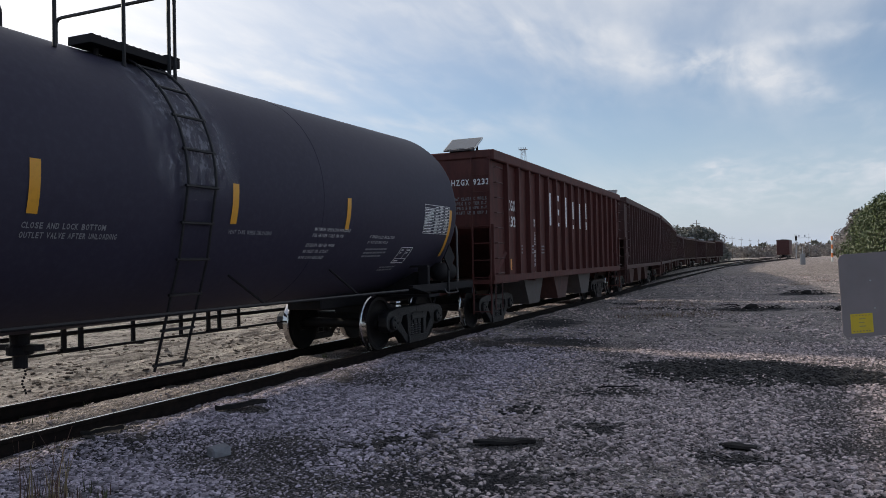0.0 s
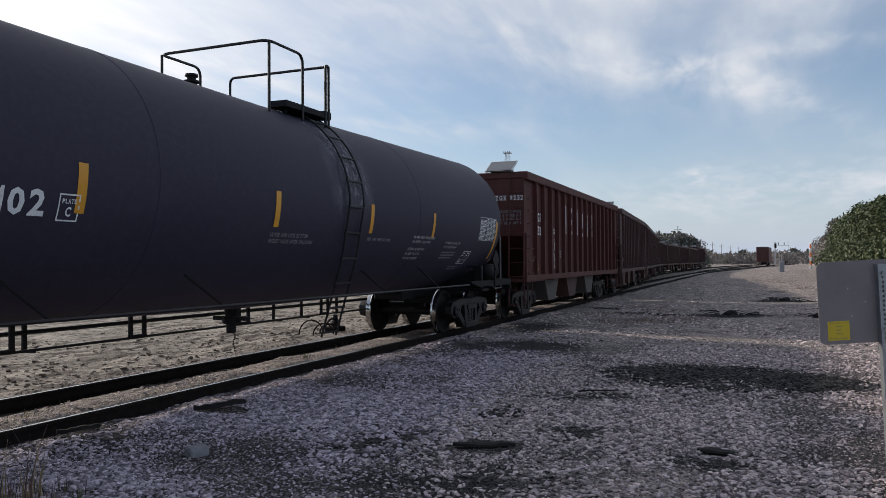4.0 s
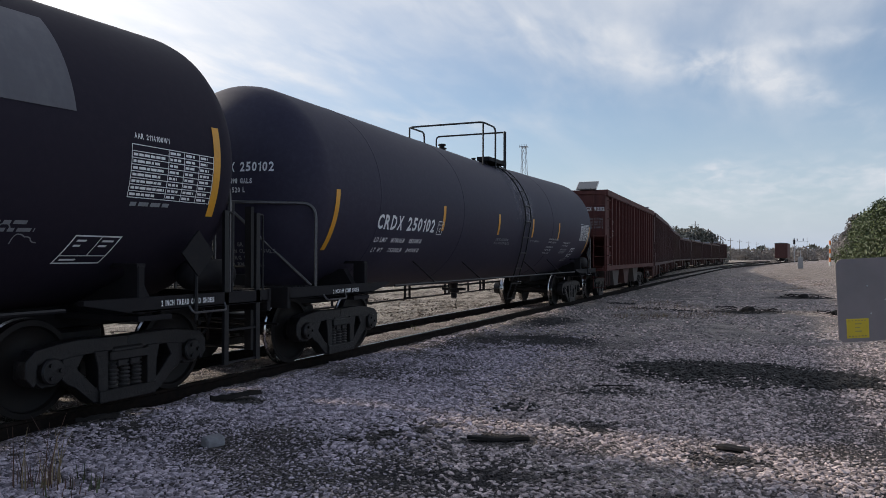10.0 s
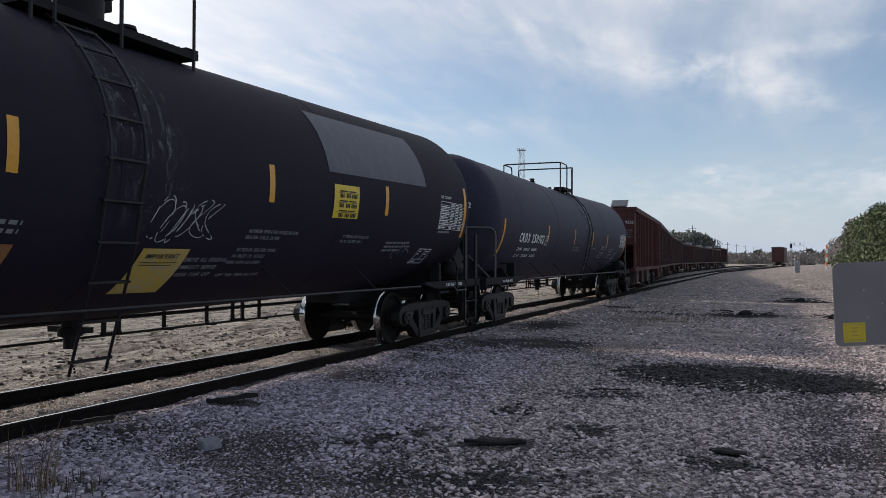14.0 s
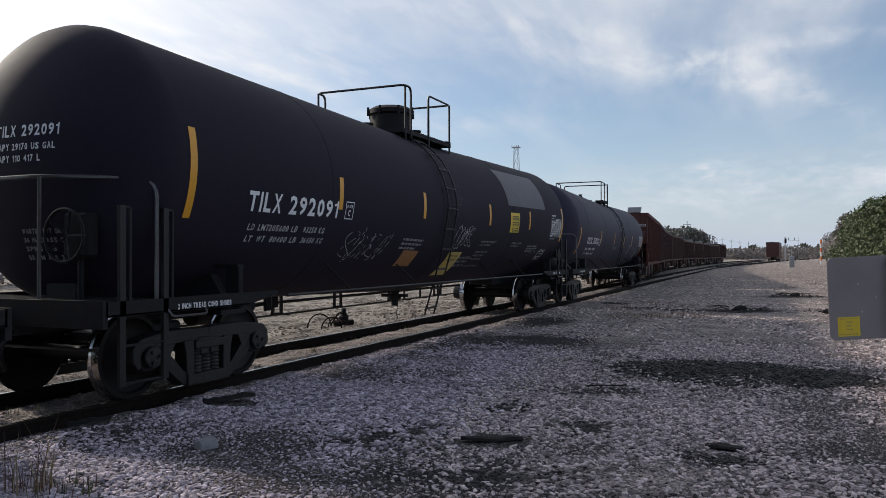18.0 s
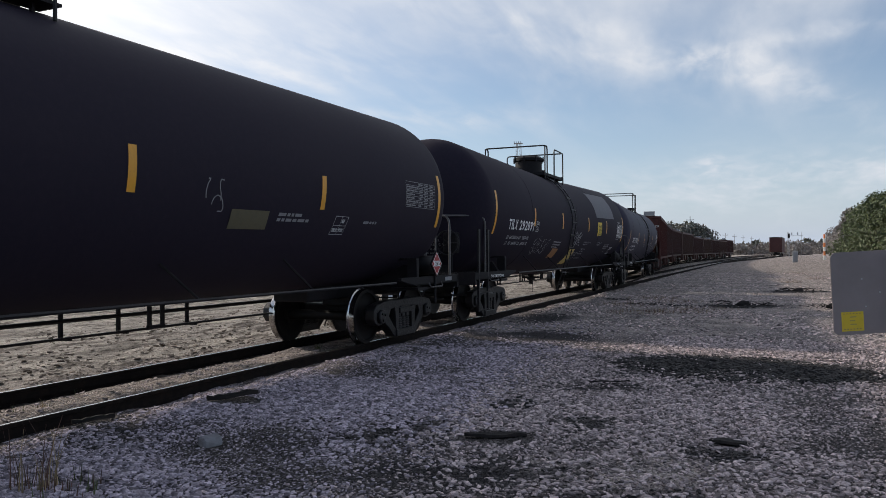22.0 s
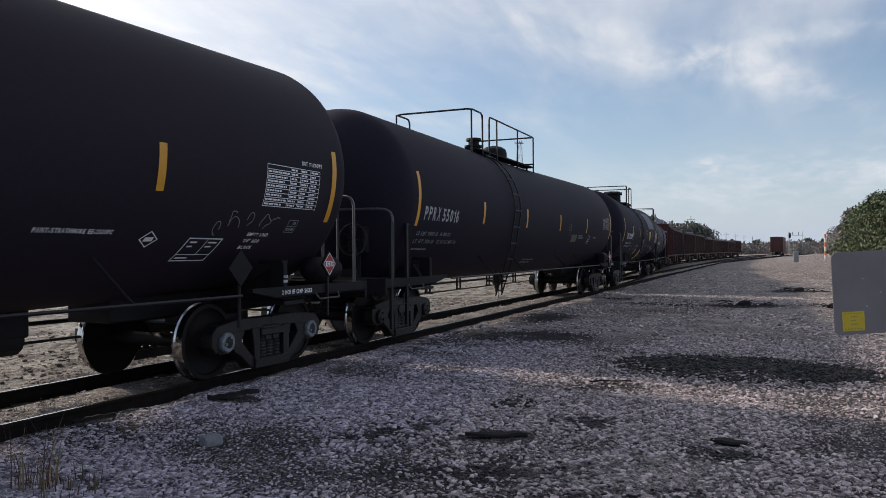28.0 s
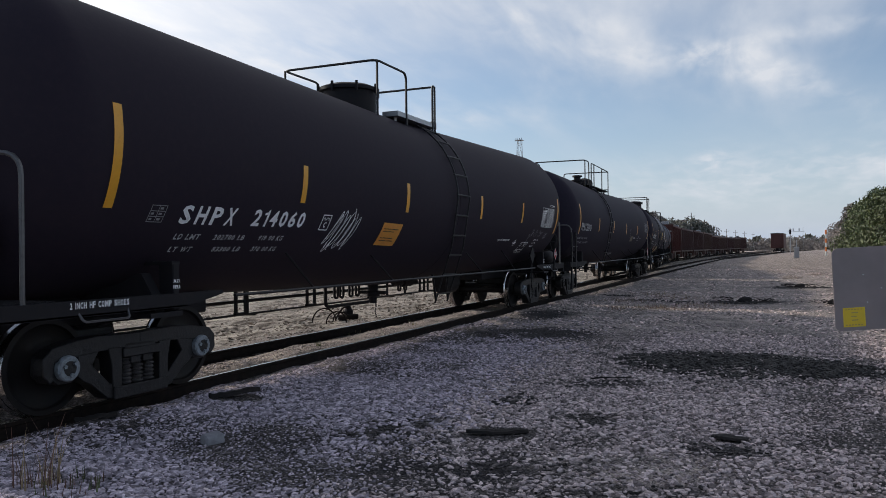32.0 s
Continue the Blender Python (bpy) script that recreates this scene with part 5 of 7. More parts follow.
# ---- the train's four tank cars, front to rear ----
def build_tank_cars():
    a = tank_car("black tank car with worn grey ladder streaks on rusty rails", 5.35, 6.95, 9.0, M["tank_grey"], (-6.4, -3.0, 3.4), 1, (1.50, 2.345, 0.012), "end", 7.85, rail=(0.27, 2.20))
    stripes(a, STRIPES, 1.96, 2.41, 1.58, 2.42)
    letters(a, "CRDX", -6.44, 1.915, 0.238, 0.85)
    letters(a, "250102", -5.42, 1.915, 0.235, 1.08)
    plate_box(a, -4.20, 1.89, 0.21, 0.235)
    for i, row in enumerate((("LD LMT", "187800LB", "85200KG"), ("LT WT", "75200LB", "34100KG"))):
        for text, y, w in zip(row, (-6.37, -5.83, -5.17), (0.40 if i == 0 else 0.35, 0.48, 0.47)):
            letters(a, text, y + 0.06 * i, 1.715 - 0.155 * i, 0.082, w, 0.08)
    letters(a, "CLOSE AND LOCK BOTTOM", -1.05, 1.84, 0.055, 0.85, 0, M["dim_paint"])
    letters(a, "OUTLET VALVE AFTER UNLOADING", -1.05, 1.76, 0.055, 1.0, 0, M["dim_paint"])
    letters(a, "VENT TANK WHEN UNLOADING", 1.5, 1.85, 0.05, 0.8, 0, M["dim_paint"])
    for text, y, z, w in (("MAXIMUM OPERATING PRESSURE", 3.22, 1.93, 0.92), ("FOR HEATER COILS 150 PSI", 3.20, 1.85, 0.78), ("EXTERIOR HEATER PIPES", 3.12, 1.72, 0.70),
                          ("NO INLET OR OUTLET", 3.10, 1.64, 0.62), ("PIPE CAPS REQUIRED", 3.07, 1.56, 0.60), ("4\" FIBERGLASS INSULATION", 4.75, 1.86, 0.80), ("DO NOT EXCEED 400 F", 4.74, 1.78, 0.64)):
        letters(a, text, y, z, 0.048, w, 0.12, M["worn_white"])
    writing(a, 4.75, 1.68, [0.7, 0.7, 0.6], 0.03, 0.03, 6, M["dim_paint"])
    data_table(a, 6.55, 1.98, 1.05, 0.50, 4, 9, M["white_paint"], 8)
    consol_box(a, 5.85, 1.48, 0.42, 0.30)
    writing(a, 5.55, 1.40, [0.55, 0.5], 0.03, 0.03, 9)
    tank_top(a, -0.25, 0.62, 1.27, 1.36, [(0.1, -0.95, 0.075, 0.24, "valve"), (-0.1, 0.45, 0.06, 0.14, "valve"), (0.2, 0.75, 0.05, 0.12, "valve")], 4.60, back=0.42, braced=False)
    dust_patch(a, 0.95, 2.15, 3.74, 1.5, M["scuffs"], "pale scuffs and dust where boots rub the paint")
    head_text(a, 7.85, [("CRDX 250102", 0.90), ("CAPY 25498 GALS", 0.62), ("CAPY 96 520 L", 0.52)], 0, 0.05, (2.62, 2.46, 2.34), (0.13, 0.07, 0.07), M["white_paint"])
    head_text(a, 7.85, [("DFT GR CM M", 0.5), ("36 IN CLASS C WHLS", 0.68), ("SPRG D-5", 0.36), ("BR BM AAR 24", 0.48)], 0, 0.20, (1.62, 1.53, 1.44, 1.35), (0.055,) * 4, M["dim_paint"])
    sill_text(a, "2 INCH HF COMP SHOES", -7.75, 0.95, z=0.975)
    placard(a, 7.55, 1.50, 1.55, "")

    b = tank_car("black tank car with a grey paint patch and spray scrawls", -12.62, 6.95, 9.0, M["tank_black"], (-4.9, -0.75, 3.2), -1, (1.55, 2.36, 0.020), "side", 7.85)
    stripes(b, (-7.71, -4.71, -1.88, 1.52, 4.48, 7.73), 2.17, 2.62, 1.92, 2.87)
    letters(b, "TILX", -6.75, 2.045, 0.24, 0.65)
    letters(b, "292091", -5.93, 2.045, 0.24, 1.16)
    plate_box(b, -4.56, 2.05, 0.21, 0.24)
    for i, row in enumerate((("LD", "LMT", "205600 LB", "93250 KG"), ("LT", "WT", "80400 LB", "36450 KG"))):
        for text, y, w in zip(row, ((-6.65, -6.45, -6.24, -5.50), (-6.62, -6.40, -6.14, -5.46))[i], (0.13, 0.21 - 0.05 * i, 0.61 - 0.04 * i, 0.51)):
            letters(b, text, y, 1.825 - 0.135 * i, 0.085, w, 0.06, M["worn_white"])
    bm = patch(2.82, 5.95, 2.68, 3.55)
    part("paint_patch", on_tank(bm, 2.82, 2.68, 1, 0.007), M["panel_grey"], b, "fresh grey paint patch")
    sign = part("notice", on_tank(patch(2.92, 3.60, 2.06, 2.52), 2.92, 2.06, 1, 0.010), M["yellow"], b, "yellow notice sign")
    for k in range(3):
        bm = fresh()
        for u, n in ((0.10, 3), (0.27, 3), (0.42, 4)):
            for i in range(n):
                quad(bm, u + 0.040 * i, u + 0.040 * i + 0.028, 0, 0.055)
        part("notice_text", on_tank(bm, 2.96, 2.345 - 0.135 * k, 1, 0.016), M["ink"], sign, kind="stuff")
        bm = fresh()
        quad(bm, 0.02, 0.62, 0.0, 0.006)
        quad(bm, 0.10, 0.32, 0.016, 0.034)
        quad(bm, 0.35, 0.55, 0.016, 0.034)
        part("notice_rule", on_tank(bm, 2.95, 2.41 - 0.135 * k, 1, 0.016), M["ink"], sign, kind="stuff")
    part("panel", on_tank(patch(-2.45, -1.85, 1.35, 1.62, 0.15), -2.36, 1.35, 1, 0.010), M["faded_orange"], b, "faded orange notice")
    sign = part("notice", on_tank(patch(-0.2, 0.46, 1.14, 1.60, 0.15), -0.40, 1.14, 1, 0.010), M["faded_yellow"], b, "faded yellow notice, worn pale below")
    part("notice_text", on_tank(line_bm("IMPORTANT", 0.055, 0.46, 0.15), -0.24, 1.50, 1, 0.016), M["ink"], sign, kind="stuff")
    part("notice_text", on_tank(bars([0.5, 0.45], 0.012, 0.022, 0.15, 61), -0.27, 1.455, 1, 0.016), M["ink"], sign, kind="stuff")
    tag_loops(b, -0.28, 1.64, 0.86, 0.52, 5, M["worn_white"], 6, 0.012, broken=0.2)
    tag_loops(b, -4.28, 1.42, 1.25, 0.62, 11, M["worn_white"], 7, 0.011, broken=0.45)
    for i, (text, w) in enumerate((("MAXIMUM OPERATING PRESSURE FOR", 1.0), ("HEATER COILS 25 PSI", 0.66), ("", 0), ("EXTERIOR HEATER PIPES", 0.75), ("NO INLET OR OUTLET", 0.62), ("PIPE CAPS REQUIRED", 0.62), ("", 0), ("VENT TANK WHEN UNLOADING", 0.82))):
        if text:
            letters(b, text, 1.22 - 0.03 * i, 1.80 - 0.073 * i, 0.045, w, 0.15, M["dim_paint"])
    letters(b, "REMOVE ALL RESIDUAL", 0.30, 1.46, 0.055, 0.75, 0.15, M["dim_paint"])
    letters(b, "COMMODITY BEFORE", 0.27, 1.38, 0.055, 0.65, 0.15, M["dim_paint"])
    letters(b, "CLOSING TANK CAP", 0.24, 1.30, 0.055, 0.65, 0.15, M["dim_paint"])
    letters(b, "4\" FIBERGLASS INSULATION", 3.35, 1.80, 0.045, 0.75, 0.15, M["dim_paint"])
    letters(b, "DO NOT EXCEED 400 F", 3.33, 1.73, 0.045, 0.62, 0.15, M["dim_paint"])
    writing(b, 4.75, 1.74, [0.85, 0.95, 0.6], 0.035, 0.035, 12)
    scrawl(b, 5.2, 1.50, 0.4, 0.30, 17, M["dim_paint"], 3, 0.012)
    data_table(b, 6.55, 2.05, 1.12, 0.50, 4, 8, M["white_paint"], 18)
    letters(b, "AAR 211A100W1", 6.58, 2.60, 0.055, 0.45)
    writing(b, 6.6, 1.97, [0.5], 0.04, 0.03, 13)
    consol_box(b, 6.02, 1.43, 0.52, 0.31)
    writing(b, -2.5, 1.78, [0.8, 0.8, 0.6], 0.04, 0.04, 14)
    tank_top(b, -1.20, -0.92, -0.11, 0.97, [(0.0, -0.15, 0.42, 0.68, "manway"), (0.25, 0.5, 0.10, 0.30, "valve"), (-0.1, -0.95, 0.10, 0.25, "valve")], 4.72, braced=False, ladder=(-0.75, 0.21))
    dust_patch(b, -0.45, 1.75, 3.75, 1.3, M["light_scuffs"], "faint pale scuffs beside the ladder")
    head_text(b, 7.85, [("TILX 292091", 0.86), ("CAPY 29170 US GAL", 0.82), ("CAPY 110 417 L", 0.64)], 0, -0.30, (2.74, 2.60, 2.48), (0.12, 0.07, 0.07), M["white_paint"])
    head_text(b, 7.85, [("WABTEC DFT GR", 0.5), ("36 IN CLASS C WHLS", 0.75), ("SPRG D-5", 0.4), ("BR BM AAR 24", 0.5)], 0, 0.0, (1.75, 1.66, 1.57, 1.48), (0.05,) * 4, M["dim_paint"])
    sill_text(b, "2 INCH TREAD COND SHOES", -7.85, 1.15, z=0.965)
    sill_text(b, "2 INCH TREAD COND SHOES", 7.02, 1.05)
    placard(b, 7.50, 1.50, 1.52, "")
    belly_plates(b, -4.6)

    c = tank_car("plain black tank car with few markings", -31.75, 7.78, 9.6, M["tank_black"], (), -1, (1.55, 2.41, 0.012), "rear", 8.45, rail=(0.62, 2.22), rear_bogie=8.05)
    stripes(c, (-8.3, -5.1, -2.08, 1.1, 4.45, 8.3), 2.10, 2.55, 1.97, 2.90)
    letters(c, "PPRX", -8.05, 2.08, 0.245, 0.68, 0.04, M["worn_white"], gap=0.28)
    letters(c, "55016", -7.26, 2.075, 0.24, 0.77, 0.04, M["worn_white"], gap=0.2)
    for i, row in enumerate((("LD LMT", "191500 LB", "86 850 KG", ""), ("LT WT", "71500 LB", "32 450 KG", "NEW 1-01"))):
        for text, y, w2 in zip(row, (-8.14, -7.68, -7.14, -6.61), (0.40, 0.43 - 0.05 * i, 0.47, 0.35)):
            if text:
                letters(c, text, y, 1.81 - 0.135 * i, 0.078, w2, 0.06, M["dim_paint"])
    writing(c, -8.05, 1.56, [0.62], 0.035, 0.03, 29)
    part("panel", on_tank(patch(3.05, 3.75, 1.80, 2.02), 2.6, 1.80, 1, 0.010), M["dull_notice"], c, "dull olive notice")
    writing(c, 3.50, 1.98, [0.5, 0.7], 0.04, 0.03, 22)
    data_table(c, 4.80, 1.78, 0.34, 0.27, 2, 2, M["worn_white"], 24, 0.2)
    writing(c, 5.65, 1.95, [0.4], 0.04, 0.03, 22)
    data_table(c, 6.95, 2.28, 1.15, 0.42, 4, 7, M["dim_paint"], 25)
    scrawl(c, 2.10, 1.98, 0.35, 0.35, 27, M["dim_paint"], 3, 0.014)
    writing(c, -1.10, 1.3, [0.9, 0.8], 0.05, 0.05, 28)
    tank_top(c, -4.0, -3.26, -2.80, 0.87, [(0.0, -0.17, 0.36, 0.52, "dome"), (0.1, -1.97, 0.17, 0.48, "valve"), (0.15, -1.0, 0.10, 0.22, "valve")], 4.76, (-2.25, -0.58), low=0.48)
    belly_plates(c, -5.3)
    bm = fresh()
    box(bm, 1.462, 1.467, 8.75, 9.05, 0.99, 1.06)
    part("sill_plate", bm, M["dim_paint"], c, "pale grey stencil plate")
    placard(c, 8.25, 1.50, 1.31, "1265")

    e = tank_car("black tank car with white scrawl and orange notice", -50.62, 6.97, 9.25, M["tank_rust"], (0.6,), -1, (1.60, 2.45, 0.022), "end", 7.9, blue=True, rail=(0.65, 2.35))
    stripes(e, (-7.7, -4.67, -1.68, 1.75, 4.55, 7.72), 2.13, 2.60, 1.93, 2.88)
    letters(e, "SHPX", -6.75, 1.81, 0.215, 0.86, 0.10, gap=0.30)
    letters(e, "214060", -5.575, 1.815, 0.215, 1.05, 0.10, gap=0.18)
    plate_box(e, -4.12, 1.80, 0.20, 0.215, 0.10)
    data_table(e, -7.18, 1.82, 0.20, 0.18, 2, 3, M["dim_paint"], 31, 0.1)
    for i, row in enumerate((("LD LMT", "202700 LB", "919 00 KG"), ("LT WT", "83300 LB", "378 00 KG"))):
        for text, y, w in zip(row, ((-6.71, -6.105, -5.31), (-6.68, -6.02, -5.33))[i], (0.38 - 0.05 * i, 0.53 - 0.05 * i, 0.48)):
            letters(e, text, y, 1.65 - 0.13 * i, 0.072, w, 0.12, M["worn_white"])
    tag_loops(e, -3.80, 1.50, 0.62, 0.74, 33, M["white_paint"], 6, 0.013)
    sign = part("notice", on_tank(patch(-2.4, -1.75, 1.60, 1.95, 0.15), -2.42, 1.60, 1, 0.010), M["orange"], e, "orange vinyl notice")
    part("notice_text", on_tank(bars([0.5, 0.36], 0.014, 0.03, 0, 3), -2.32, 1.85, 1, 0.016), M["ink"], sign, kind="stuff")
    part("notice_text", on_tank(bars([0.4, 0.46], 0.018, 0.03, 0, 4), -2.33, 1.71, 1, 0.016), M["ink"], sign, kind="stuff")
    letters(e, "PAINT-STRATHMORE EE-2020PC", 3.27, 1.70, 0.05, 0.86, 0.1)
    bm = fresh()
    ring = [(0.0, 0.10), (0.13, 0.0), (0.0, -0.10), (-0.13, 0.0)]
    for p, q in zip(ring, ring[1:] + ring[:1]):
        vs = [bm.verts.new((u, v, 0)) for u, v in (p, q, (q[0] * 0.84, q[1] * 0.84), (p[0] * 0.84, p[1] * 0.84))]
        bm.faces.new(vs)
    quad(bm, -0.06, 0.06, -0.025, 0.025, 0.3)
    part("diamond_mark", on_tank(bm, 4.62, 1.66), M["white_paint"], e)
    consol_box(e, 5.10, 1.44, 0.54, 0.31)
    data_table(e, 6.23, 2.08, 1.13, 0.50, 4, 9, M["white_paint"], 36)
    letters(e, "DOT 111A100W1", 6.95, 2.62, 0.055, 0.45)
    data_table(e, 6.85, 1.78, 0.2, 0.17, 2, 2, M["dim_paint"], 37, 0.2)
    for i, (text, w) in enumerate((("EMPTY LOAD", 0.40), ("1/4\" ADJ", 0.3), ("BLOCK", 0.25))):
        letters(e, text, 6.15 - 0.02 * i, 1.72 - 0.075 * i, 0.048, w, 0.1)
    scrawl(e, 5.55, 1.72, 1.0, 0.30, 41, M["dim_paint"], 6, 0.012)
    tank_top(e, -1.30, -0.14, 1.05, 1.16, [(0.0, -0.85, 0.50, 0.50, "manway"), (0.1, 0.55, 0.10, 0.22, "valve")], 4.80, (), M["galvanised"], ladder=(0.60, 0.29), low=0.50)
    brake_gear(e)
    sill_text(e, "2 INCH HF COMP SHOES", -8.13, 0.90, z=1.02)
    sill_text(e, "2 INCH HF COMP SHOES", 6.7, 0.9)
    placard(e, 6.02, 1.36, 1.34, "", 0.9)
    placard(e, 7.72, 1.50, 1.36, "1265", 0.75)


build_tank_cars()


# ---- hopper cars ----
def grab_mesh():
    bm = fresh()
    tube(bm, [(0.0, -0.21, 0), (0.06, -0.21, 0), (0.06, 0.21, 0), (0.0, 0.21, 0)], 0.012, 5)
    return mesh_of("grab_iron", bm, [M["hopper_dark"]])


GRAB = grab_mesh()


def hopper_car(place, mat, tall, first, panel):
    label = "oxide red ribbed hopper car with white stencils" if first else "grimy dark red ribbed open hopper car"
    car = thing("hopper_car", label, "hopper car", "hopper cars of the train")
    w, half, z0, z1 = 1.60, 6.85, 1.12, 3.66 - (0.0 if tall else 0.30)
    for side in (1, -1):
        bm = fresh()                                   # side sheet
        box(bm, side * (w - 0.09), side * (w - 0.055), -half, half, z0, z1)
        sheet = part("side_sheet", bm, mat, car)
        bm = fresh()
        box(bm, side * (w - 0.12), side * (w + 0.05), -half - 0.03, half + 0.03, z1 - 0.07, z1 + 0.15, bevel=0.02)
        part("top_chord", bm, mat, car)
        bm = fresh()
        box(bm, side * (w - 0.14), side * (w + 0.01), -half, half, z0 - 0.12, z0 + 0.04, bevel=0.01)
        part("side_sill", bm, mat, car)
        rib = fresh()
        extrude(rib, [(0.0, -0.018), (0.105, -0.018), (0.105, 0.062), (0.088, 0.062), (0.088, 0.012), (0.0, 0.012)], 2, z0 + 0.04, z1 - 0.02)
        mesh = bpy.data.meshes.new("rib")
        rib.to_mesh(mesh)
        rib.free()
        mesh.materials.append(mat)
        for k in range(16):
            y = -half + 0.85 + k * (2 * half - 1.7) / 15
            share("rib", mesh, sheet, pose(side * (w - 0.055), y, 0, 0, 0, 0 if side > 0 else 180))
    for s in (1, -1):
        bm = fresh()                                   # end sheet above, slope sheet below
        box(bm, -w + 0.09, w - 0.09, min(s * half, s * (half - 0.05)), max(s * half, s * (half - 0.05)), 2.20, z1 + 0.08)
        part("end_sheet", bm, mat, car)
        bm = fresh()
        box(bm, -w + 0.02, w - 0.02, min(s * (half + 0.04), s * (half - 0.06)), max(s * (half + 0.04), s * (half - 0.06)), z1 - 0.02, z1 + 0.15, bevel=0.02)
        part("end_chord", bm, mat, car)
        bm = fresh()
        extrude(bm, [(s * (half - 0.02), 2.24), (s * (half - 0.02), 2.16), (s * 3.6, 0.95), (s * 3.6, 1.05)], 0, -w + 0.1, w - 0.1)
        bmesh.ops.recalc_face_normals(bm, faces=bm.faces)
        part("slope_sheet", bm, mat, car)
        bm = fresh()
        box(bm, -w, w, min(s * 5.2, s * (half + 0.02)), max(s * 5.2, s * (half + 0.02)), 0.98, 1.06)
        box(bm, -0.35, 0.35, min(s * 3.0, s * (half + 0.12)), max(s * 3.0, s * (half + 0.12)), 0.74, 1.0)
        part("end_deck", bm, mat, car)
        for x in (w - 0.05, -w + 0.05):
            bm = fresh()
            box(bm, x - 0.05, x + 0.05, min(s * half, s * (half - 0.10)), max(s * half, s * (half - 0.10)), 1.0, 2.24)
            part("corner_post", bm, mat, car)
            bm = fresh()
            rod(bm, (x, s * (half - 0.05), 1.08), (x, s * (half - 0.95), 1.72), 0.05, 4)
            part("end_brace", bm, mat, car)
            bm = fresh()                               # end ladder and stirrup
            for dx in (0.0, -0.40 if x > 0 else 0.40):
                box(bm, x + dx - 0.015, x + dx + 0.015, min(s * (half + 0.06), s * (half + 0.09)), max(s * (half + 0.06), s * (half + 0.09)), 0.35, z1)
            for k in range(9):
                rod(bm, (x, s * (half + 0.075), 0.40 + 0.36 * k), (x + (-0.40 if x > 0 else 0.40), s * (half + 0.075), 0.40 + 0.36 * k), 0.012, 5)
            part("end_ladder", bm, mat if first else M["hopper_dark"], car)
            sd = 1 if x > 0 else -1
            for k in range(8):
                share("grab_iron", GRAB, car, pose(sd * w, s * (half - 0.27), 1.2 + 0.32 * k, 0, 0, 0 if sd > 0 else 180))
            bm = fresh()
            tube(bm, [(sd * w, s * (half - 0.06), 1.0), (sd * w, s * (half - 0.06), 0.45), (sd * w, s * (half - 0.48), 0.45), (sd * w, s * (half - 0.48), 1.0)], 0.018, 5)
            part("stirrup_step", bm, M["hopper_dark"], car)
        coupler(car, s * (half + 0.1), s, 7.45 - half - 0.1)
    bm = fresh()                                       # load heaped below the rim
    box(bm, -w + 0.1, w - 0.1, -half + 0.1, half - 0.1, z1 - 0.55, z1 - 0.45)
    part("load", bm, M["char"], car)
    for y in (-3.1, -0.4, 2.4):                        # discharge chutes
        bm = fresh()
        extrude(bm, [(y - 0.85, 1.02), (y + 0.85, 1.02), (y + 0.42, 0.36), (y - 0.42, 0.36)], 0, -1.30, 1.30)
        bmesh.ops.recalc_face_normals(bm, faces=bm.faces)
        part("discharge_chute", bm, M["chute"] if first and y != -0.4 else M["hopper_dark"], car)
    if panel:
        bm = fresh()                                   # solar panel on its stand at the rear rim
        m = pose(0.90, -half + 0.14, z1 + 0.32, 31, 0, 0)
        box(bm, -0.36, 0.36, -0.29, 0.29, -0.02, 0.02, m)
        unit = part("solar_panel", bm, M["aluminium"], car, "tilted solar panel on the rim")
        bm = fresh()
        box(bm, -0.335, 0.335, -0.265, 0.265, 0.021, 0.026, m)
        part("glass", bm, M["solar"], unit)
        bm = fresh()
        box(bm, 0.66, 1.16, -half - 0.05, -half + 0.12, z1 + 0.14, z1 + 0.20)
        rod(bm, (1.15, -half + 0.3, z1 + 0.1), (1.15, -half + 0.3, z1 + 0.42), 0.025, 6)
        rod(bm, (0.65, -half + 0.3, z1 + 0.1), (0.65, -half + 0.3, z1 + 0.42), 0.025, 6)
        part("bracket", bm, M["frame_black"], unit)
    if first:
        def side_text(text, y, z, height, width, mat2=None):
            bm = line_bm(text, height, width)
            for v in bm.verts:
                v.co = Vector((w - 0.050, y + v.co.x, z + v.co.y))
            part("lettering", bm, mat2 or M["white_paint"], car)

        def end_text(text, x, z, height, width, mat2=None):
            bm = line_bm(text, height, width)
            for v in bm.verts:
                v.co = Vector((x + v.co.x, -half - 0.004, z + v.co.y))
            part("lettering", bm, mat2 or M["white_paint"], car)
        end_text("HZGX 9232", 0.66, 3.08, 0.13, 0.86)
        for k, text in enumerate(("36\" CLASS C WHLS", "SPRG 5 OUTER D-7", "SPRG 5 INNER D-7", "DRAFT GEAR GRP J")):
            end_text(text, 0.72, 2.76 - 0.10 * k, 0.07, 0.74, M["dim_paint"])
        side_text("HZGX", -5.93, 2.58, 0.24, 0.68)
        side_text("9232", -5.93, 2.22, 0.24, 0.68)
        for k, ch in enumerate("RF C32 DOOR 2"):
            if ch != " ":
                side_text(ch, -3.82, 2.38 - 0.108 * k, 0.085, 0.11)
        for k, rows in enumerate((((2.36, 3.22),), ((3.05, 3.20), (2.66, 2.82), (2.36, 2.46)), ((2.36, 3.20),), ((2.33, 2.45), (2.62, 3.12)), ((2.36, 3.12),), ((2.70, 3.18), (2.36, 2.60)))):
            bm = fresh()
            y = -half + 0.85 + 0.81 * (k + 4) + 0.14
            for za, zb in rows:
                box(bm, w - 0.053, w - 0.049, y + 0.10, y + 0.38, za, zb)
            part("broad_letter", bm, M["white_paint"], car)
        bm = fresh()
        box(bm, w - 0.053, w - 0.049, -5.95, -5.55, 1.25, 1.50)
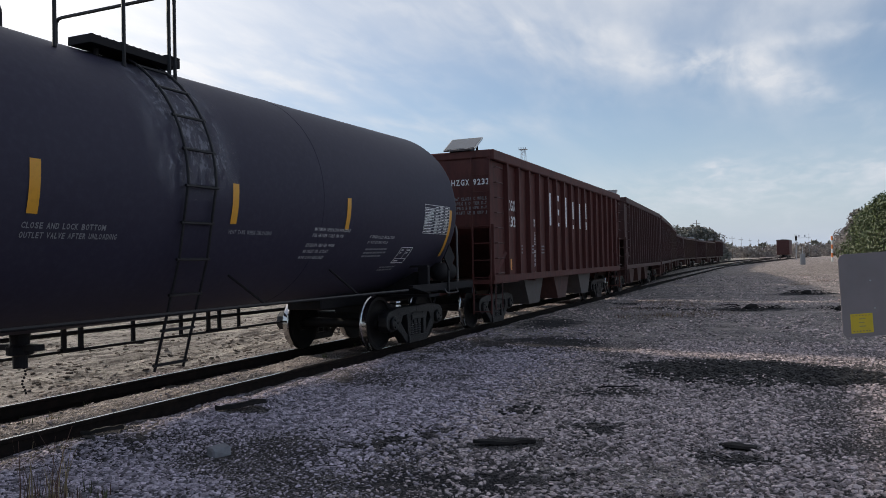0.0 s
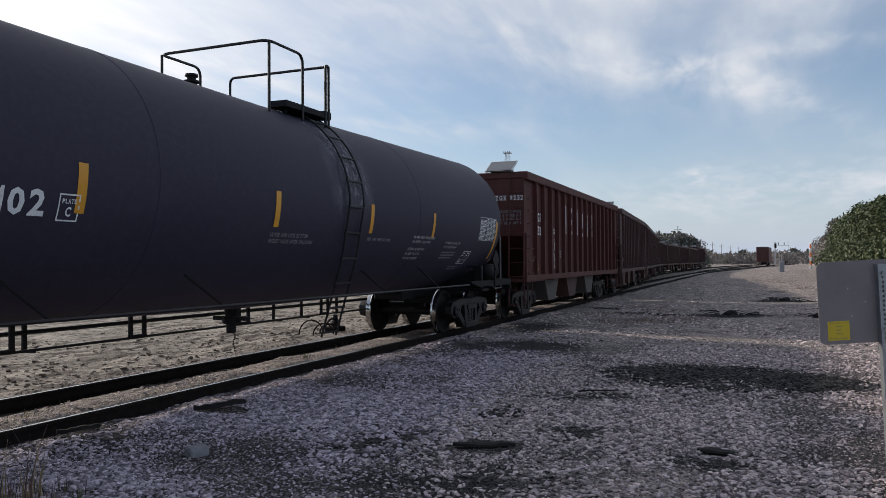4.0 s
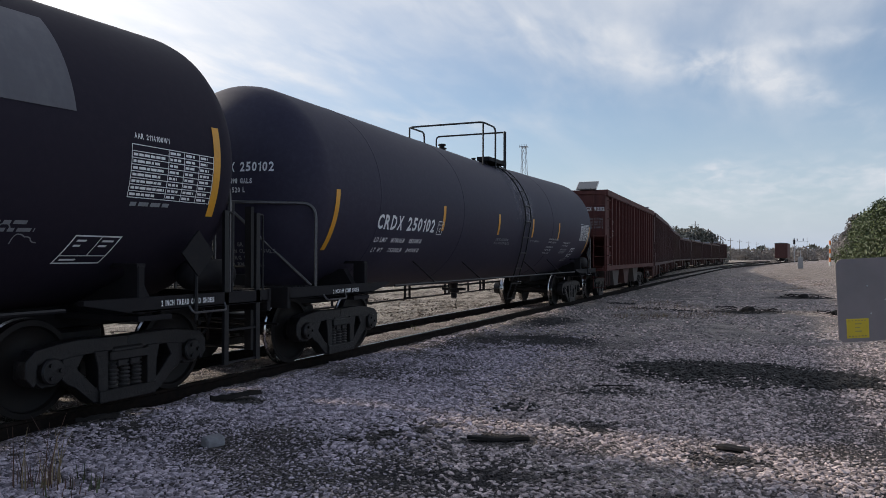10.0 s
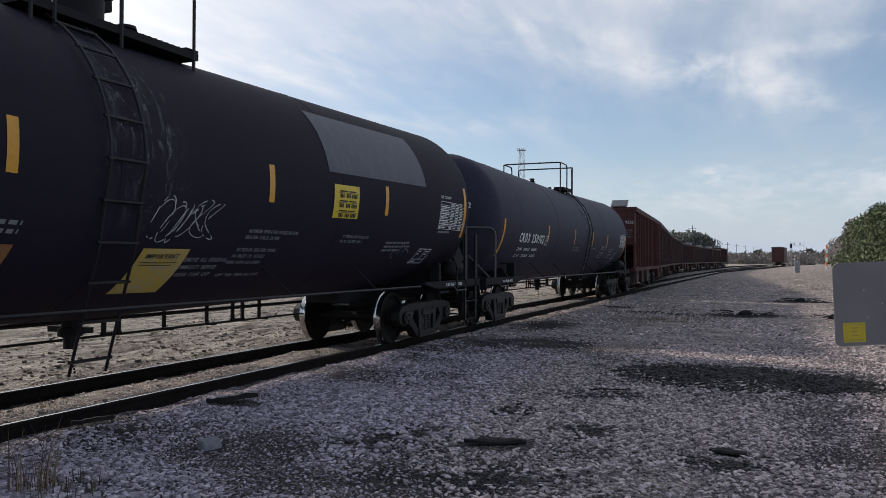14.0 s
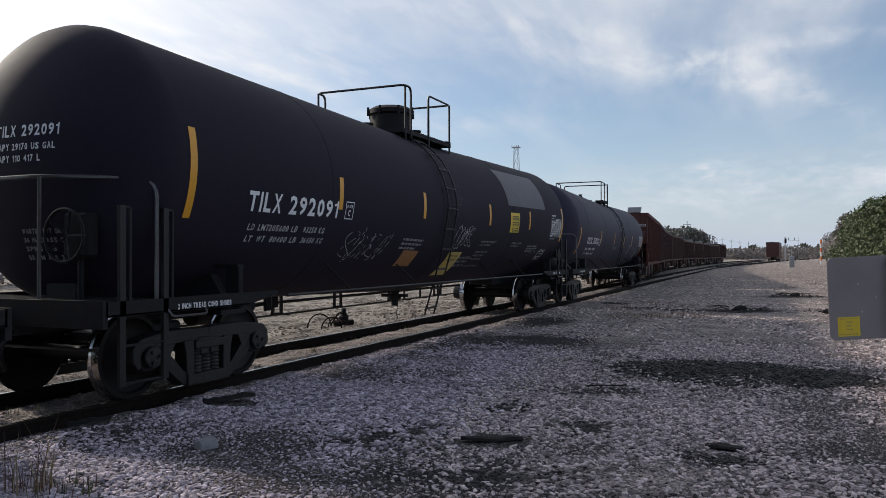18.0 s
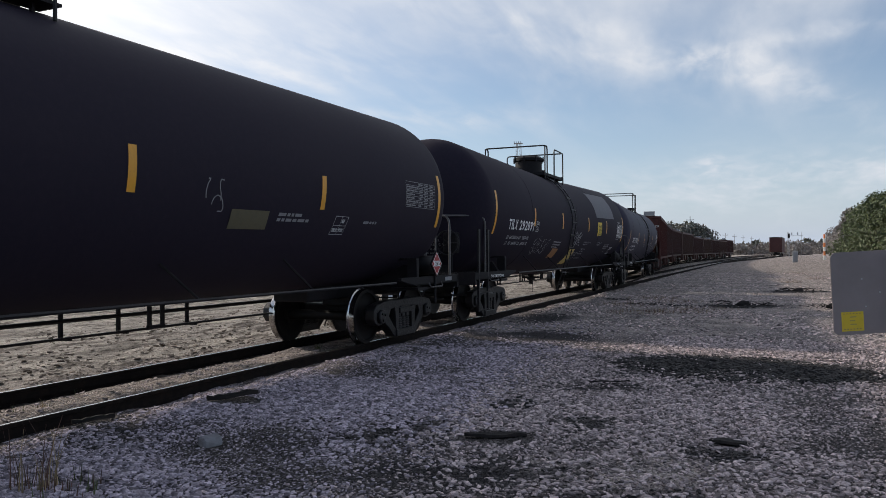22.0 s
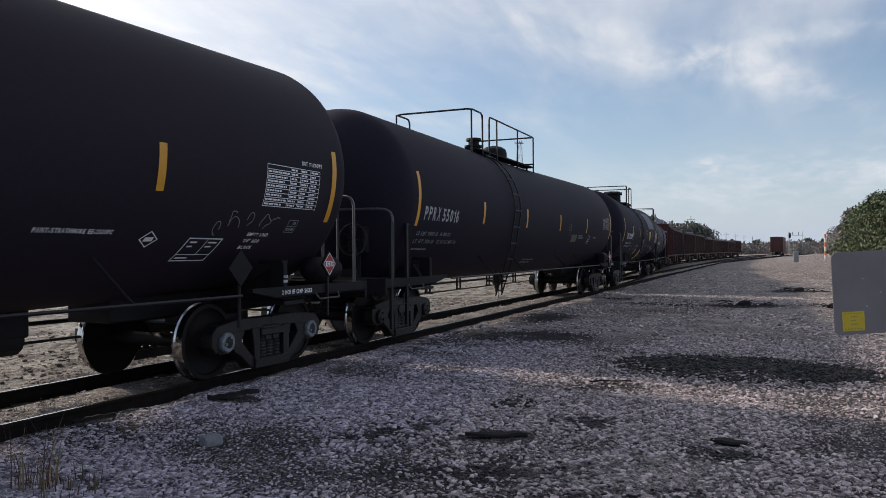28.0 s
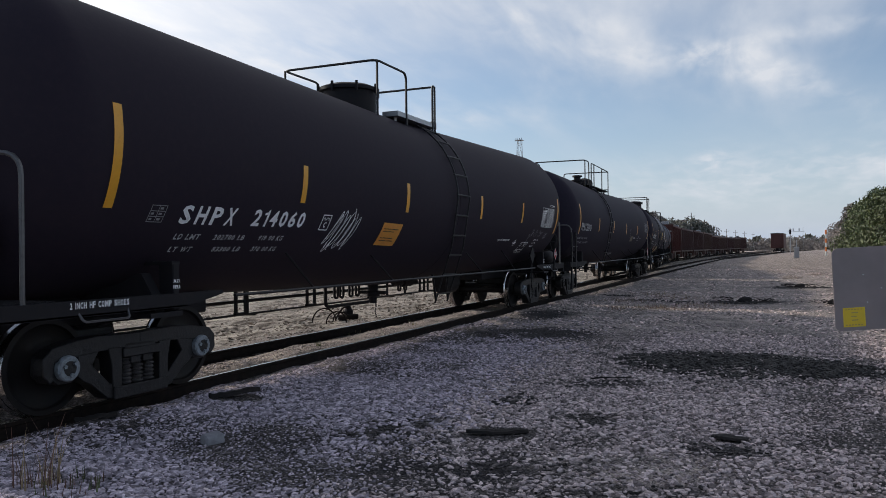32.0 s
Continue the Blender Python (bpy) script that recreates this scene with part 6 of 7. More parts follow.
        part("notice", bm, M["orange"], car, "small orange notice")
        for k in range(4):
            bm = fresh()
            for j in range(3):
                box(bm, w - 0.053, w - 0.049, -5.95 + 0.9 * k, -5.65 + 0.9 * k, 1.78 - 0.08 * j, 1.82 - 0.08 * j)
            part("small_lettering", bm, M["dim_paint"], car)
    sets = bogie(car, -5.35) + bogie(car, 5.35)
    ROLLING.append((car, place, 5.35, sets))
    return car


def build_hoppers():
    coats = ["hopper", "hopper_dark", "hopper_dark", "hopper_brown", "hopper_dark", "hopper_brown", "hopper_dark", "hopper_brown", "hopper_dark"]
    for i, coat in enumerate(coats):
        hopper_car(14.45 + 7.45 + 14.9 * i, M[coat], i < 4 or i > 7, i == 0, i != 2)


build_hoppers()


# ---- loose ground cover ----
def stone_cloud(name, places, sizes, mat, label, category, flatten=0.6, seed=1, rings=2):
    """Many small angular stones in one mesh: steep sides and a flat broken top, no underside."""
    rng = np.random.default_rng(seed)
    n, m = len(places), 5
    levels = ((0.0, 1.0, -0.7), (0.35, 0.88, 0.45)) if rings == 2 else ((0.0, 0.98, -0.7), (0.2, 1.0, 0.12), (0.7, 0.66, 0.58))
    base = np.array([(math.cos(6.2832 * k / m + q) * r, math.sin(6.2832 * k / m + q) * r, z) for q, r, z in levels for k in range(m)])
    faces = []
    for j in range(len(levels) - 1):
        for i in range(m):
            p, q = j * m + i, j * m + (i + 1) % m
            faces += [(p, q, p + m), (q, q + m, p + m)]
    top = (len(levels) - 1) * m
    faces = np.array(faces + [(top, top + 1, top + 2), (top, top + 2, top + 3), (top, top + 3, top + 4)])
    k = len(base)
    shape = base[None] * rng.uniform(0.72, 1.18, (n, k, 1)) + rng.normal(0, 0.09, (n, k, 3))
    shape *= np.stack([rng.uniform(0.95, 1.6, n), rng.uniform(0.65, 1.0, n), np.full(n, flatten) * rng.uniform(0.7, 1.25, n)], 1)[:, None, :]
    turn, lean = rng.uniform(0, 2 * np.pi, n), rng.normal(0, 0.27, n)
    c, s = np.cos(lean), np.sin(lean)
    x, z = shape[..., 0] * c[:, None] - shape[..., 2] * s[:, None], shape[..., 0] * s[:, None] + shape[..., 2] * c[:, None]
    y = shape[..., 1]
    c, s = np.cos(turn)[:, None], np.sin(turn)[:, None]
    shape = np.stack([x * c - y * s, x * s + y * c, z], -1) * np.asarray(sizes)[:, None, None] + np.asarray(places)[:, None, :]
    mesh = bpy.data.meshes.new(name)
    idx = (faces[None] + (np.arange(n) * k)[:, None, None]).reshape(-1, 3)
    mesh.from_pydata(shape.reshape(-1, 3), [], idx)
    mesh.materials.append(mat)
    return tagged(new(name, mesh), label, category, kind="stuff")


def ground_z(x, y):
    return ground_height(float(x), float(y))


def patchiness(x, y):
    return noise.noise((x * 0.45, y * 0.45, 11.0)) + 0.6 * noise.noise((x * 1.3, y * 1.3, 5.0))


# kept free of stones round the scraps that lie on top
CLEAR = [(-2.30, 6.48, 0.22), (-2.48, 6.40, 0.15), (-2.1, 6.55, 0.15), (-5.51, 6.85, 0.13), (-5.44, 7.02, 0.13), (-5.58, 6.68, 0.13), (-4.50, 5.29, 0.12), (-0.37, 6.99, 0.12)]


def build_gravel():
    rng = np.random.default_rng(4)
    beds = {}

    def strew(x0, x1, y0, y1, pitch, lo, hi, cover):
        """Stones on a shaken grid, thinned out where the ground is bare. pitch: their spacing; cover: the share kept."""
        nx, ny = int((x1 - x0) / pitch), int((y1 - y0) / pitch)
        gx, gy = np.meshgrid(np.arange(nx), np.arange(ny))
        xs = x0 + pitch * (gx + 0.5 * (gy % 2) + rng.uniform(-0.42, 0.42, gx.shape)).ravel()
        ys = y0 + pitch * (gy + rng.uniform(-0.42, 0.42, gx.shape)).ravel()
        sz = lo + (hi - lo) * rng.random(xs.size) ** 1.8
        for x, y, r in zip(xs, ys, sz):
            d = abs(x - TRACK_X)
            if y < 60 and (abs(d - 0.7535) < 0.10 or (d < 0.68 and rng.random() < 0.6)):
                continue
            bare = patchiness(x, y)
            if rng.random() > cover + 0.75 * bare:
                continue
            oil, dirt = stain_at(OIL, x, y), stain_at(DIRT, x, y)
            if rng.random() < 0.85 * dirt or any(abs(x - cx) < q and abs(y - cy) < q for cx, cy, q in CLEAR):
                continue
            if bare < 0.0:
                r *= 1 + 0.9 * max(bare, -0.6)
            if rng.random() < 1.5 * oil * (0.9 + 1.1 * patchiness(2.2 * x, 2.2 * y)) - 0.07 + 0.30 * patchiness(3 * x, 3 * y):
                bed = "oily"
                r *= 0.8
            elif x < -8.4:
                bed = "sand"
            elif y + 1.5 * rng.normal() > 16:
                bed = "far"
            elif x + 0.3 * rng.normal() < -2.4 - 0.08 * y and x > -6.6:
                bed = "bank"
            else:
                bed = "yard"
            beds.setdefault((bed, y < 8.0), []).append((x, y, ground_z(x, y) + r * rng.uniform(0.05, 0.38), r))

    strew(-5.9, -2.0, 3.3, 9.0, 0.0305, 0.010, 0.036, 1.25)        # ballast bank beside the rail
    strew(-2.0, 4.2, 3.3, 9.0, 0.0290, 0.008, 0.032, 1.02)         # trodden yard
    strew(-6.1, 4.8, 9.0, 15.5, 0.041, 0.012, 0.034, 0.95)
    strew(-6.1, 7.0, 15.5, 30.0, 0.085, 0.016, 0.042, 0.62)
    strew(-6.1, 9.0, 30.0, 62.0, 0.22, 0.022, 0.055, 0.45)
    strew(-6.25, -5.2, 3.3, 11.0, 0.024, 0.007, 0.017, 1.0)       # pale chips along the rail
    strew(-8.6, -5.9, 2.5, 26.0, 0.075, 0.010, 0.030, 0.75)
    strew(-15.0, -8.5, 3.0, 26.0, 0.16, 0.012, 0.055, 0.5)
    strew(-6.0, 4.5, -3.0, 3.3, 0.082, 0.014, 0.036, 0.85)
    coats = {"sand": ("clod", "crumbled brown dirt clods on pale sand"), "oily": ("oily_stone", "dark oil stained gravel"), "far": ("pale_stone", "pale stones on the dirt road, lightened as if better lit"), "yard": ("stone", "loose crushed warm grey limestone gravel"), "bank": ("blue_stone", "loose crushed blue grey limestone gravel")}
    for i, ((bed, near), rows) in enumerate(sorted(beds.items())):
        rows = np.array(rows)
        stone_cloud("gravel", rows[:, :3], rows[:, 3], M[coats[bed][0]], coats[bed][1], "gravel", 0.52, 2 + i, 3 if near else 2)


def build_cinders():
    """Dark crumbs in the oily hollow and in smaller patches."""
    rng = np.random.default_rng(9)
    places, sizes = [], []
    for cx, cy, rx, ry, n in ((-0.5, 11.5, 1.7, 1.25, 2600), (0.5, 11.4, 0.9, 0.8, 900), (-0.8, 24.6, 0.9, 0.8, 260), (1.0, 33.4, 1.0, 1.2, 220), (-2.6, 7.9, 0.25, 0.35, 90), (-3.1, 24.4, 1.2, 0.7, 160), (-4.9, 26.6, 0.6, 0.5, 90)):
        for _ in range(n):
            a, q = rng.uniform(0, 6.28), rng.random() ** 0.6
            x, y = cx + rx * q * math.cos(a), cy + ry * q * math.sin(a)
            if patchiness(x * 2, y * 2) < (-0.9 if n > 900 else -0.25):
                continue
            r = rng.uniform(0.010, 0.046)
            places.append((x, y, ground_z(x, y) + r * 0.25))
            sizes.append(r)
    stone_cloud("cinders", places, sizes, M["char"], "black cinder crumbs strewn on gravel", "cinders", 0.6, 3)


def plank(name, x, y, turn, length, width, thick, label, mat, seed, lift_by=0.015):
    rnd = random.Random(seed)
    bm = fresh()
    n = 9
    rings = []
    for i in range(n + 1):
        u = -length / 2 + length * i / n
        w = width / 2 * (1 - 0.55 * abs(i / n - 0.5) ** 2 * 4) * rnd.uniform(0.8, 1.12)
        h = thick * rnd.uniform(0.75, 1.15)
        lift = 0.005 * math.sin(i * 0.9 + seed)
        rings.append([bm.verts.new(p) for p in ((u, -w, lift), (u, w, lift), (u, w * 0.8, lift + h), (u, -w * 0.7, lift + h))])
    for a, b in zip(rings, rings[1:]):
        for k in range(4):
            bm.faces.new((a[k], a[(k + 1) % 4], b[(k + 1) % 4], b[k]))
    bm.faces.new(rings[0])
    bm.faces.new(rings[-1][::-1])
    bmesh.ops.recalc_face_normals(bm, faces=bm.faces)
    ob = tagged(part(name, bm, mat), label, "wood scrap")
    ob.matrix_basis = pose(x, y, ground_z(x, y) + lift_by, 0, 0, turn)
    return ob


def build_litter():
    plank("wood_scrap", -2.30, 6.48, 22, 0.56, 0.12, 0.024, "charred flat wood scrap lying on gravel", M["dark_wood"], 1)
    plank("broken_tie_sliver", -5.51, 6.85, 68, 0.62, 0.075, 0.050, "dark splintered tie sliver on ballast", M["dark_wood"], 2, 0.03)
    plank("broken_tie_sliver", -5.95, 5.35, 70, 0.4, 0.05, 0.04, "dark splintered tie sliver on ballast", M["dark_wood"], 3)
    plank("wood_scrap", -0.37, 6.99, -10, 0.30, 0.16, 0.02, "dark flattened scrap pressed into gravel", M["dark_wood"], 4)
    plank("fallen_branch", -1.9, 9.6, 30, 0.55, 0.018, 0.014, "thin dark branch on gravel", M["dark_wood"], 5)
    for i, (x, y, turn, n) in enumerate(((-0.8, 24.7, 20, 9), (0.95, 33.5, -10, 10), (1.6, 24.2, 5, 6), (2.6, 27.5, 15, 5), (6.1, 75.0, 0, 9))):
        pile = thing("branch_pile", "dark pile of dry branches on the ground", "branches", "branch piles")
        pile.matrix_basis = pose(x, y, ground_z(x, y))
        rnd = random.Random(40 + i)
        for k in range(n * 2):
            bm = fresh()
            a = radians(turn) + rnd.uniform(-1.5, 1.5)
            length = rnd.uniform(0.2, 0.75) * (1.8 if y > 60 else 1)
            u, w = rnd.uniform(-0.7, 0.7), rnd.uniform(-0.35, 0.35)
            c, s = math.cos(a) * length / 2, math.sin(a) * length / 2
            z = rnd.uniform(0.0, 0.10)
            tube(bm, [(u - c, w - s, z + 0.02), (u, w + 0.05, z + 0.06), (u + c, w + s, z + 0.02)], rnd.uniform(0.005, 0.012), 5)
            part("branch", bm, M["dark_wood"], pile)
        bm = fresh()
        bmesh.ops.create_icosphere(bm, subdivisions=2, radius=0.16)
        for v in bm.verts:
            v.co = v.co * 1.4 * (1 + 0.35 * noise.noise(v.co * 9))
            v.co.z = max(-0.02, v.co.z * 0.7)
        part("clod", bm, M["dark_wood"], pile)
    # pale broken concrete block
    bm = fresh()
    box(bm, -0.09, 0.09, -0.07, 0.07, -0.02, 0.075, bevel=0.02)
    for v in bm.verts:
        v.co += Vector([0.02 * noise.noise(v.co * 20 + Vector((k, 0, 0))) for k in (0, 5, 9)])
    ob = tagged(part("concrete_block", bm, material("pale_broken_concrete", (0.22, 0.21, 0.22), 0.85, grain=(25, (0.3, 0.3, 0.31), 0.6, 0.4, 0.7), bump=(40, 0.4, 0.006))), "pale broken concrete block lying on ballast", "rubble")
    ob.matrix_basis = pose(-4.50, 5.29, ground_z(-4.5, 5.29) + 0.01, 4, -3, 62)


def blades(name, x, y, n, spread, lo, hi, mats, label, category, seed, parent=None):
    """A tuft of bent grass blades."""
    rnd = random.Random(seed)
    bm = fresh()
    for k in range(n):
        a, q = rnd.uniform(0, 6.28), spread * math.sqrt(rnd.random())
        bx, by = q * math.cos(a), q * math.sin(a)
        h = rnd.uniform(lo, hi)
        lean, way = rnd.uniform(0.05, 0.5) * h, rnd.uniform(0, 6.28)
        w = rnd.uniform(0.003, 0.007)
        side = Vector((-math.sin(way), math.cos(way), 0)) * w
        prev = None
        index = 0 if rnd.random() < 0.6 else 1
        for i in range(4):
            f = i / 3
            p = Vector((bx + lean * f * f * math.cos(way), by + lean * f * f * math.sin(way), h * f))
            cur = [bm.verts.new(p - side * (1 - 0.8 * f)), bm.verts.new(p + side * (1 - 0.8 * f))]
            if prev:
                bm.faces.new((prev[0], prev[1], cur[1], cur[0])).material_index = index
            prev = cur
    ob = part(name, bm, mats)
    ob.matrix_basis = pose(x, y, ground_z(x, y) - 0.01)
    if parent is None:
        tagged(ob, label, category, kind="stuff")
    return ob


def build_weeds():
    blades("dry_grass_tuft", -4.80, 3.80, 46, 0.16, 0.10, 0.50, [M["dry_stem"], M["straw"]], "sparse tuft of tall dark dry weed stems", "grass", 1)
    blades("dry_grass_tuft", -4.55, 3.86, 60, 0.24, 0.04, 0.16, [M["weed"], M["dry_stem"]], "low green weeds among ballast stones", "grass", 2)
    blades("dry_grass_tuft", -7.3, 4.4, 160, 0.35, 0.03, 0.10, [M["straw"], M["weed"]], "short yellowed grass between the rails", "grass", 3)
    rnd = random.Random(8)
    for k in range(16):
        y = rnd.uniform(5.0, 17.0)
        blades("weed_sprig", TRACK_X + rnd.choice((-0.62, 0.0, -0.5, 0.55)) + rnd.uniform(-0.06, 0.06), y, 14, 0.06, 0.03, 0.11, [M["weed"], M["straw"]], "small weed sprig beside the rail", "weed", 20 + k)
    for k, (x, y) in enumerate(((-3.3, 21.0), (-2.4, 21.8), (-4.2, 24.0), (-2.9, 26.0), (-1.8, 23.0), (-3.9, 27.5))):
        blades("dry_brush_patch", x, y, 260, 0.9, 0.02, 0.13, [M["dry_stem"], M["straw"]], "patch of low reddish dry weeds", "grass", 60 + k)
    for k, (x, y) in enumerate(((1.6, 60.0), (2.2, 48.0), (0.8, 42.0))):
        blades("dry_brush_patch", x, y, 90, 0.5, 0.04, 0.25, [M["dry_stem"], M["straw"]], "sparse dry weeds on the gravel road", "grass", 80 + k)


# ---- the sign beside the camera ----
SIGN_POSE = pose(0.622, 4.778, 1.280, 90.73, -2.88, 23.47)
TOWER_AT, TOWER_HIGH = (-95.4, 300), 46.5


def build_sign():
    sign = thing("road_sign", "bare aluminium sign back on a perforated steel post", "sign")
    sign.matrix_basis = SIGN_POSE
    bm = fresh()
    w, h, r, t = 0.36, 0.225, 0.035, 0.002
    outline = []
    for cx, cy, a0 in ((w - r, h - r, 0), (-w + r, h - r, 90), (-w + r, -h + r, 180), (w - r, -h + r, 270)):
        for k in range(6):
            a = radians(a0 + 18 * k)
            outline.append((cx + r * math.cos(a), cy + r * math.sin(a)))
    extrude(bm, outline, 2, -t, t)
    bmesh.ops.recalc_face_normals(bm, faces=bm.faces)
    part("sign_panel", bm, M["sign_back"], sign, "dull grey aluminium panel")
    bm = fresh()
    box(bm, -0.315, -0.195, -0.205, -0.10, t, t + 0.001)
    label = part("sticker", bm, M["yellow"], sign, "yellow sticker with small print")
    for k, (u, v, ww) in enumerate(((-0.27, -0.128, 0.035), (-0.272, -0.148, 0.03), (-0.27, -0.168, 0.035))):
        bm = fresh()
        box(bm, u, u + ww, v - 0.0028, v + 0.0028, t + 0.0015, t + 0.002)
        part("print_line", bm, M["ochre"], label)
    for k in range(6):
        bm = fresh()
        box(bm, -0.305 + 0.017 * k, -0.295 + 0.017 * k, -0.197, -0.191, t + 0.0015, t + 0.002)
        box(bm, -0.305 + 0.017 * k, -0.295 + 0.017 * k, -0.112, -0.108, t + 0.0015, t + 0.002)
        part("print_mark", bm, M["ochre"], label)
    for u, v in ((-0.195, 0.075), (-0.10, -0.002), (-0.18, -0.075)):
        bm = fresh()
        rod(bm, (u, v, t), (u, v, t + 0.004), 0.004, 8)
        part("rivet", bm, M["aluminium"], sign)
    # channel post with a row of holes, on the side towards the camera
    bm = fresh()
    px, low, high = -0.017, -1.75, 0.20
    holes = [low + 0.05 + 0.0254 * k for k in range(int((high - low - 0.06) / 0.0254))]
    for x0, x1 in ((-0.022, -0.0055), (0.0055, 0.022)):
        box(bm, px + x0, px + x1, low, high, 0.030, 0.034)
    edges = [low] + [v for z in holes for v in (z - 0.0055, z + 0.0055)] + [high]
    for a, b in zip(edges[::2], edges[1::2]):
        box(bm, px - 0.0055, px + 0.0055, a, b, 0.030, 0.034)
    for x in (-0.022, 0.019):
        box(bm, px + x, px + x + 0.003, low, high, 0.003, 0.030)
    part("perforated_post", bm, M["galvanised"], sign, "perforated galvanised steel post")
    for v in (0.15, -0.15):
        bm = fresh()
        rod(bm, (px, v, 0.03), (px, v, 0.044), 0.009, 6)
        part("bolt", bm, M["galvanised"], sign)


# ---- trees and far things ----
def leaf_mesh(name, lobes, count, size, mat, seed, parent, squash=1.0):
    """A crown of many small leaf clumps in uneven lobes. lobes: (x, y, z, radius)."""
    rng = np.random.default_rng(seed)
    lobes = np.array(lobes)
    weight = lobes[:, 3] ** 2
    pick = rng.choice(len(lobes), count, p=weight / weight.sum())
    way = rng.normal(size=(count, 3))
    way /= np.linalg.norm(way, axis=1)[:, None]
    rad = lobes[pick, 3] * rng.uniform(0.55, 1.08, count) ** 0.7
    centre = lobes[pick, :3] + way * rad[:, None] * np.array([1, 1, squash])
    u = rng.normal(size=(count, 3))
    u /= np.linalg.norm(u, axis=1)[:, None]
    v = np.cross(u, rng.normal(size=(count, 3)))
    v /= np.linalg.norm(v, axis=1)[:, None]
    s = size * rng.uniform(0.5, 1.3, count)[:, None]
    corners = np.stack([centre - u * s, centre + v * s * 0.45, centre + u * s, centre - v * s * 0.45], 1)
    mesh = bpy.data.meshes.new(name)
    mesh.from_pydata(corners.reshape(-1, 3), [], np.arange(count * 4).reshape(-1, 4))
    mesh.materials.append(mat)
    ob = new(name, mesh)
    ob.parent = parent
    return ob


def tree(x, y, height, spread, count, size, mat, label, seed, group, bare=False, low=0.12):
    rnd = random.Random(seed)
    t = thing("tree", label, "tree", group)
    t.matrix_basis = pose(x, y, -0.2, 0, 0, rnd.uniform(0, 360))
    bm = fresh()
    rod(bm, (0, 0, -0.1), (0.1, 0.05, height * 0.55), 0.035 * height, 8, 0.015 * height)
    part("trunk", bm, M["bark"], t)
    lobes = []
    for k in range(9):
        a = 2 * math.pi * k / 9 + rnd.uniform(-0.4, 0.4)
        z = height * rnd.uniform(low + 0.1, 0.86)
        q = spread * rnd.uniform(0.35, 0.75) * (1.1 - 0.6 * z / height)
        lobes.append((q * math.cos(a), q * math.sin(a), z, spread * rnd.uniform(0.28, 0.45)))
        bm = fresh()
        rod(bm, (0, 0, z * 0.5), (q * 0.9 * math.cos(a), q * 0.9 * math.sin(a), z), 0.012 * height, 5, 0.004 * height)
        part("limb", bm, M["bark"], t)
    lobes.append((0, 0, height * 0.80, spread * 0.42))
    lobes.append((rnd.uniform(-0.4, 0.4), rnd.uniform(-0.4, 0.4), height * 0.93, spread * 0.22))
    leaf_mesh("crown", lobes, count, size, mat, seed, t)
    return t


def build_woods():
    rnd = random.Random(5)
    for k in range(12):                                # dense evergreens along the road
        y = 58 + 6.2 * k
        tree(9.9 + 0.035 * (y - 58) + rnd.uniform(-0.7, 0.9), y + rnd.uniform(-2, 2), rnd.uniform(6.2, 8.0) * (0.94 if k == 0 else 1), rnd.uniform(3.6, 4.4), 9000 if k < 4 else 3000, 0.16, M["leaf_green"], "dense glossy evergreen tree beside the gravel road", 100 + k, "roadside trees", low=-0.05)
    for k in range(10):                                # second row closes the gaps
        y = 64 + 9 * k
        tree(14.0 + rnd.uniform(-1, 2), y, rnd.uniform(7.0, 9.0), 4.5, 2200, 0.26, M["leaf_green"], "tall evergreen tree behind the roadside row", 130 + k, "roadside trees", low=0.0)
    for k in range(9):
        tree(16 + 1.2 * k + rnd.uniform(-2, 2), 175 + 22 * k, rnd.uniform(7, 10), 5.0, 1300, 0.4, M["twig"], "grey leafless tree beyond the yard", 150 + k, "far trees", low=0.1)
    for k in range(27):                                # woods behind the far cars
        u = k / 26
        tree(-40 + 22 * u + rnd.uniform(-3, 3), 125 + 85 * u + rnd.uniform(-8, 8), rnd.uniform(10.5, 13.0) * (1 - 0.42 * u), rnd.uniform(5, 6.5), 2000, 0.42, M["leaf_olive"] if k % 3 else M["twig"], "grey green oak in the woods behind the yard", 170 + k, "woods behind the yard", low=0.0)
    for k, (x, y) in enumerate(((-41.5, 150), (-44.5, 163), (-37.5, 158))):   # tall bare trees over the cars
        tree(x, y, 14.5 - k, 5.2, 900, 0.34, M["twig"], "tall bare winter tree behind the yard", 260 + k, "woods behind the yard", low=0.25)
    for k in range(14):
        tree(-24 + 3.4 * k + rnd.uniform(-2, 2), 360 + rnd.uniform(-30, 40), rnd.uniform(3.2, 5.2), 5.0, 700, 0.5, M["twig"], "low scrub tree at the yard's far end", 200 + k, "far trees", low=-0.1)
    for k in range(20):                                # dry brush on the far side of the track
        y = -6 + 5.0 * k
        tree(-46 + rnd.uniform(-4, 4), y + rnd.uniform(-2, 2), rnd.uniform(2.2, 3.6), 3.2, 900, 0.22, M["twig"] if k % 3 else M["leaf_olive"], "dry grey bush across the yard", 230 + k, "bushes across the yard", low=-0.1)
    # far belt of woods on the skyline
    rng = np.random.default_rng(77)
    lobes = [(x, 900 + rng.uniform(-60, 60), 3 + rng.uniform(-1, 3.5), rng.uniform(6, 11)) for x in range(-900, 900, 13)]
    belt = leaf_mesh("far_woods", lobes, 26000, 2.4, M["leaf_olive"], 78, None, 0.9)
    tagged(belt, "hazy belt of far woods on the skyline", "woods", kind="stuff")


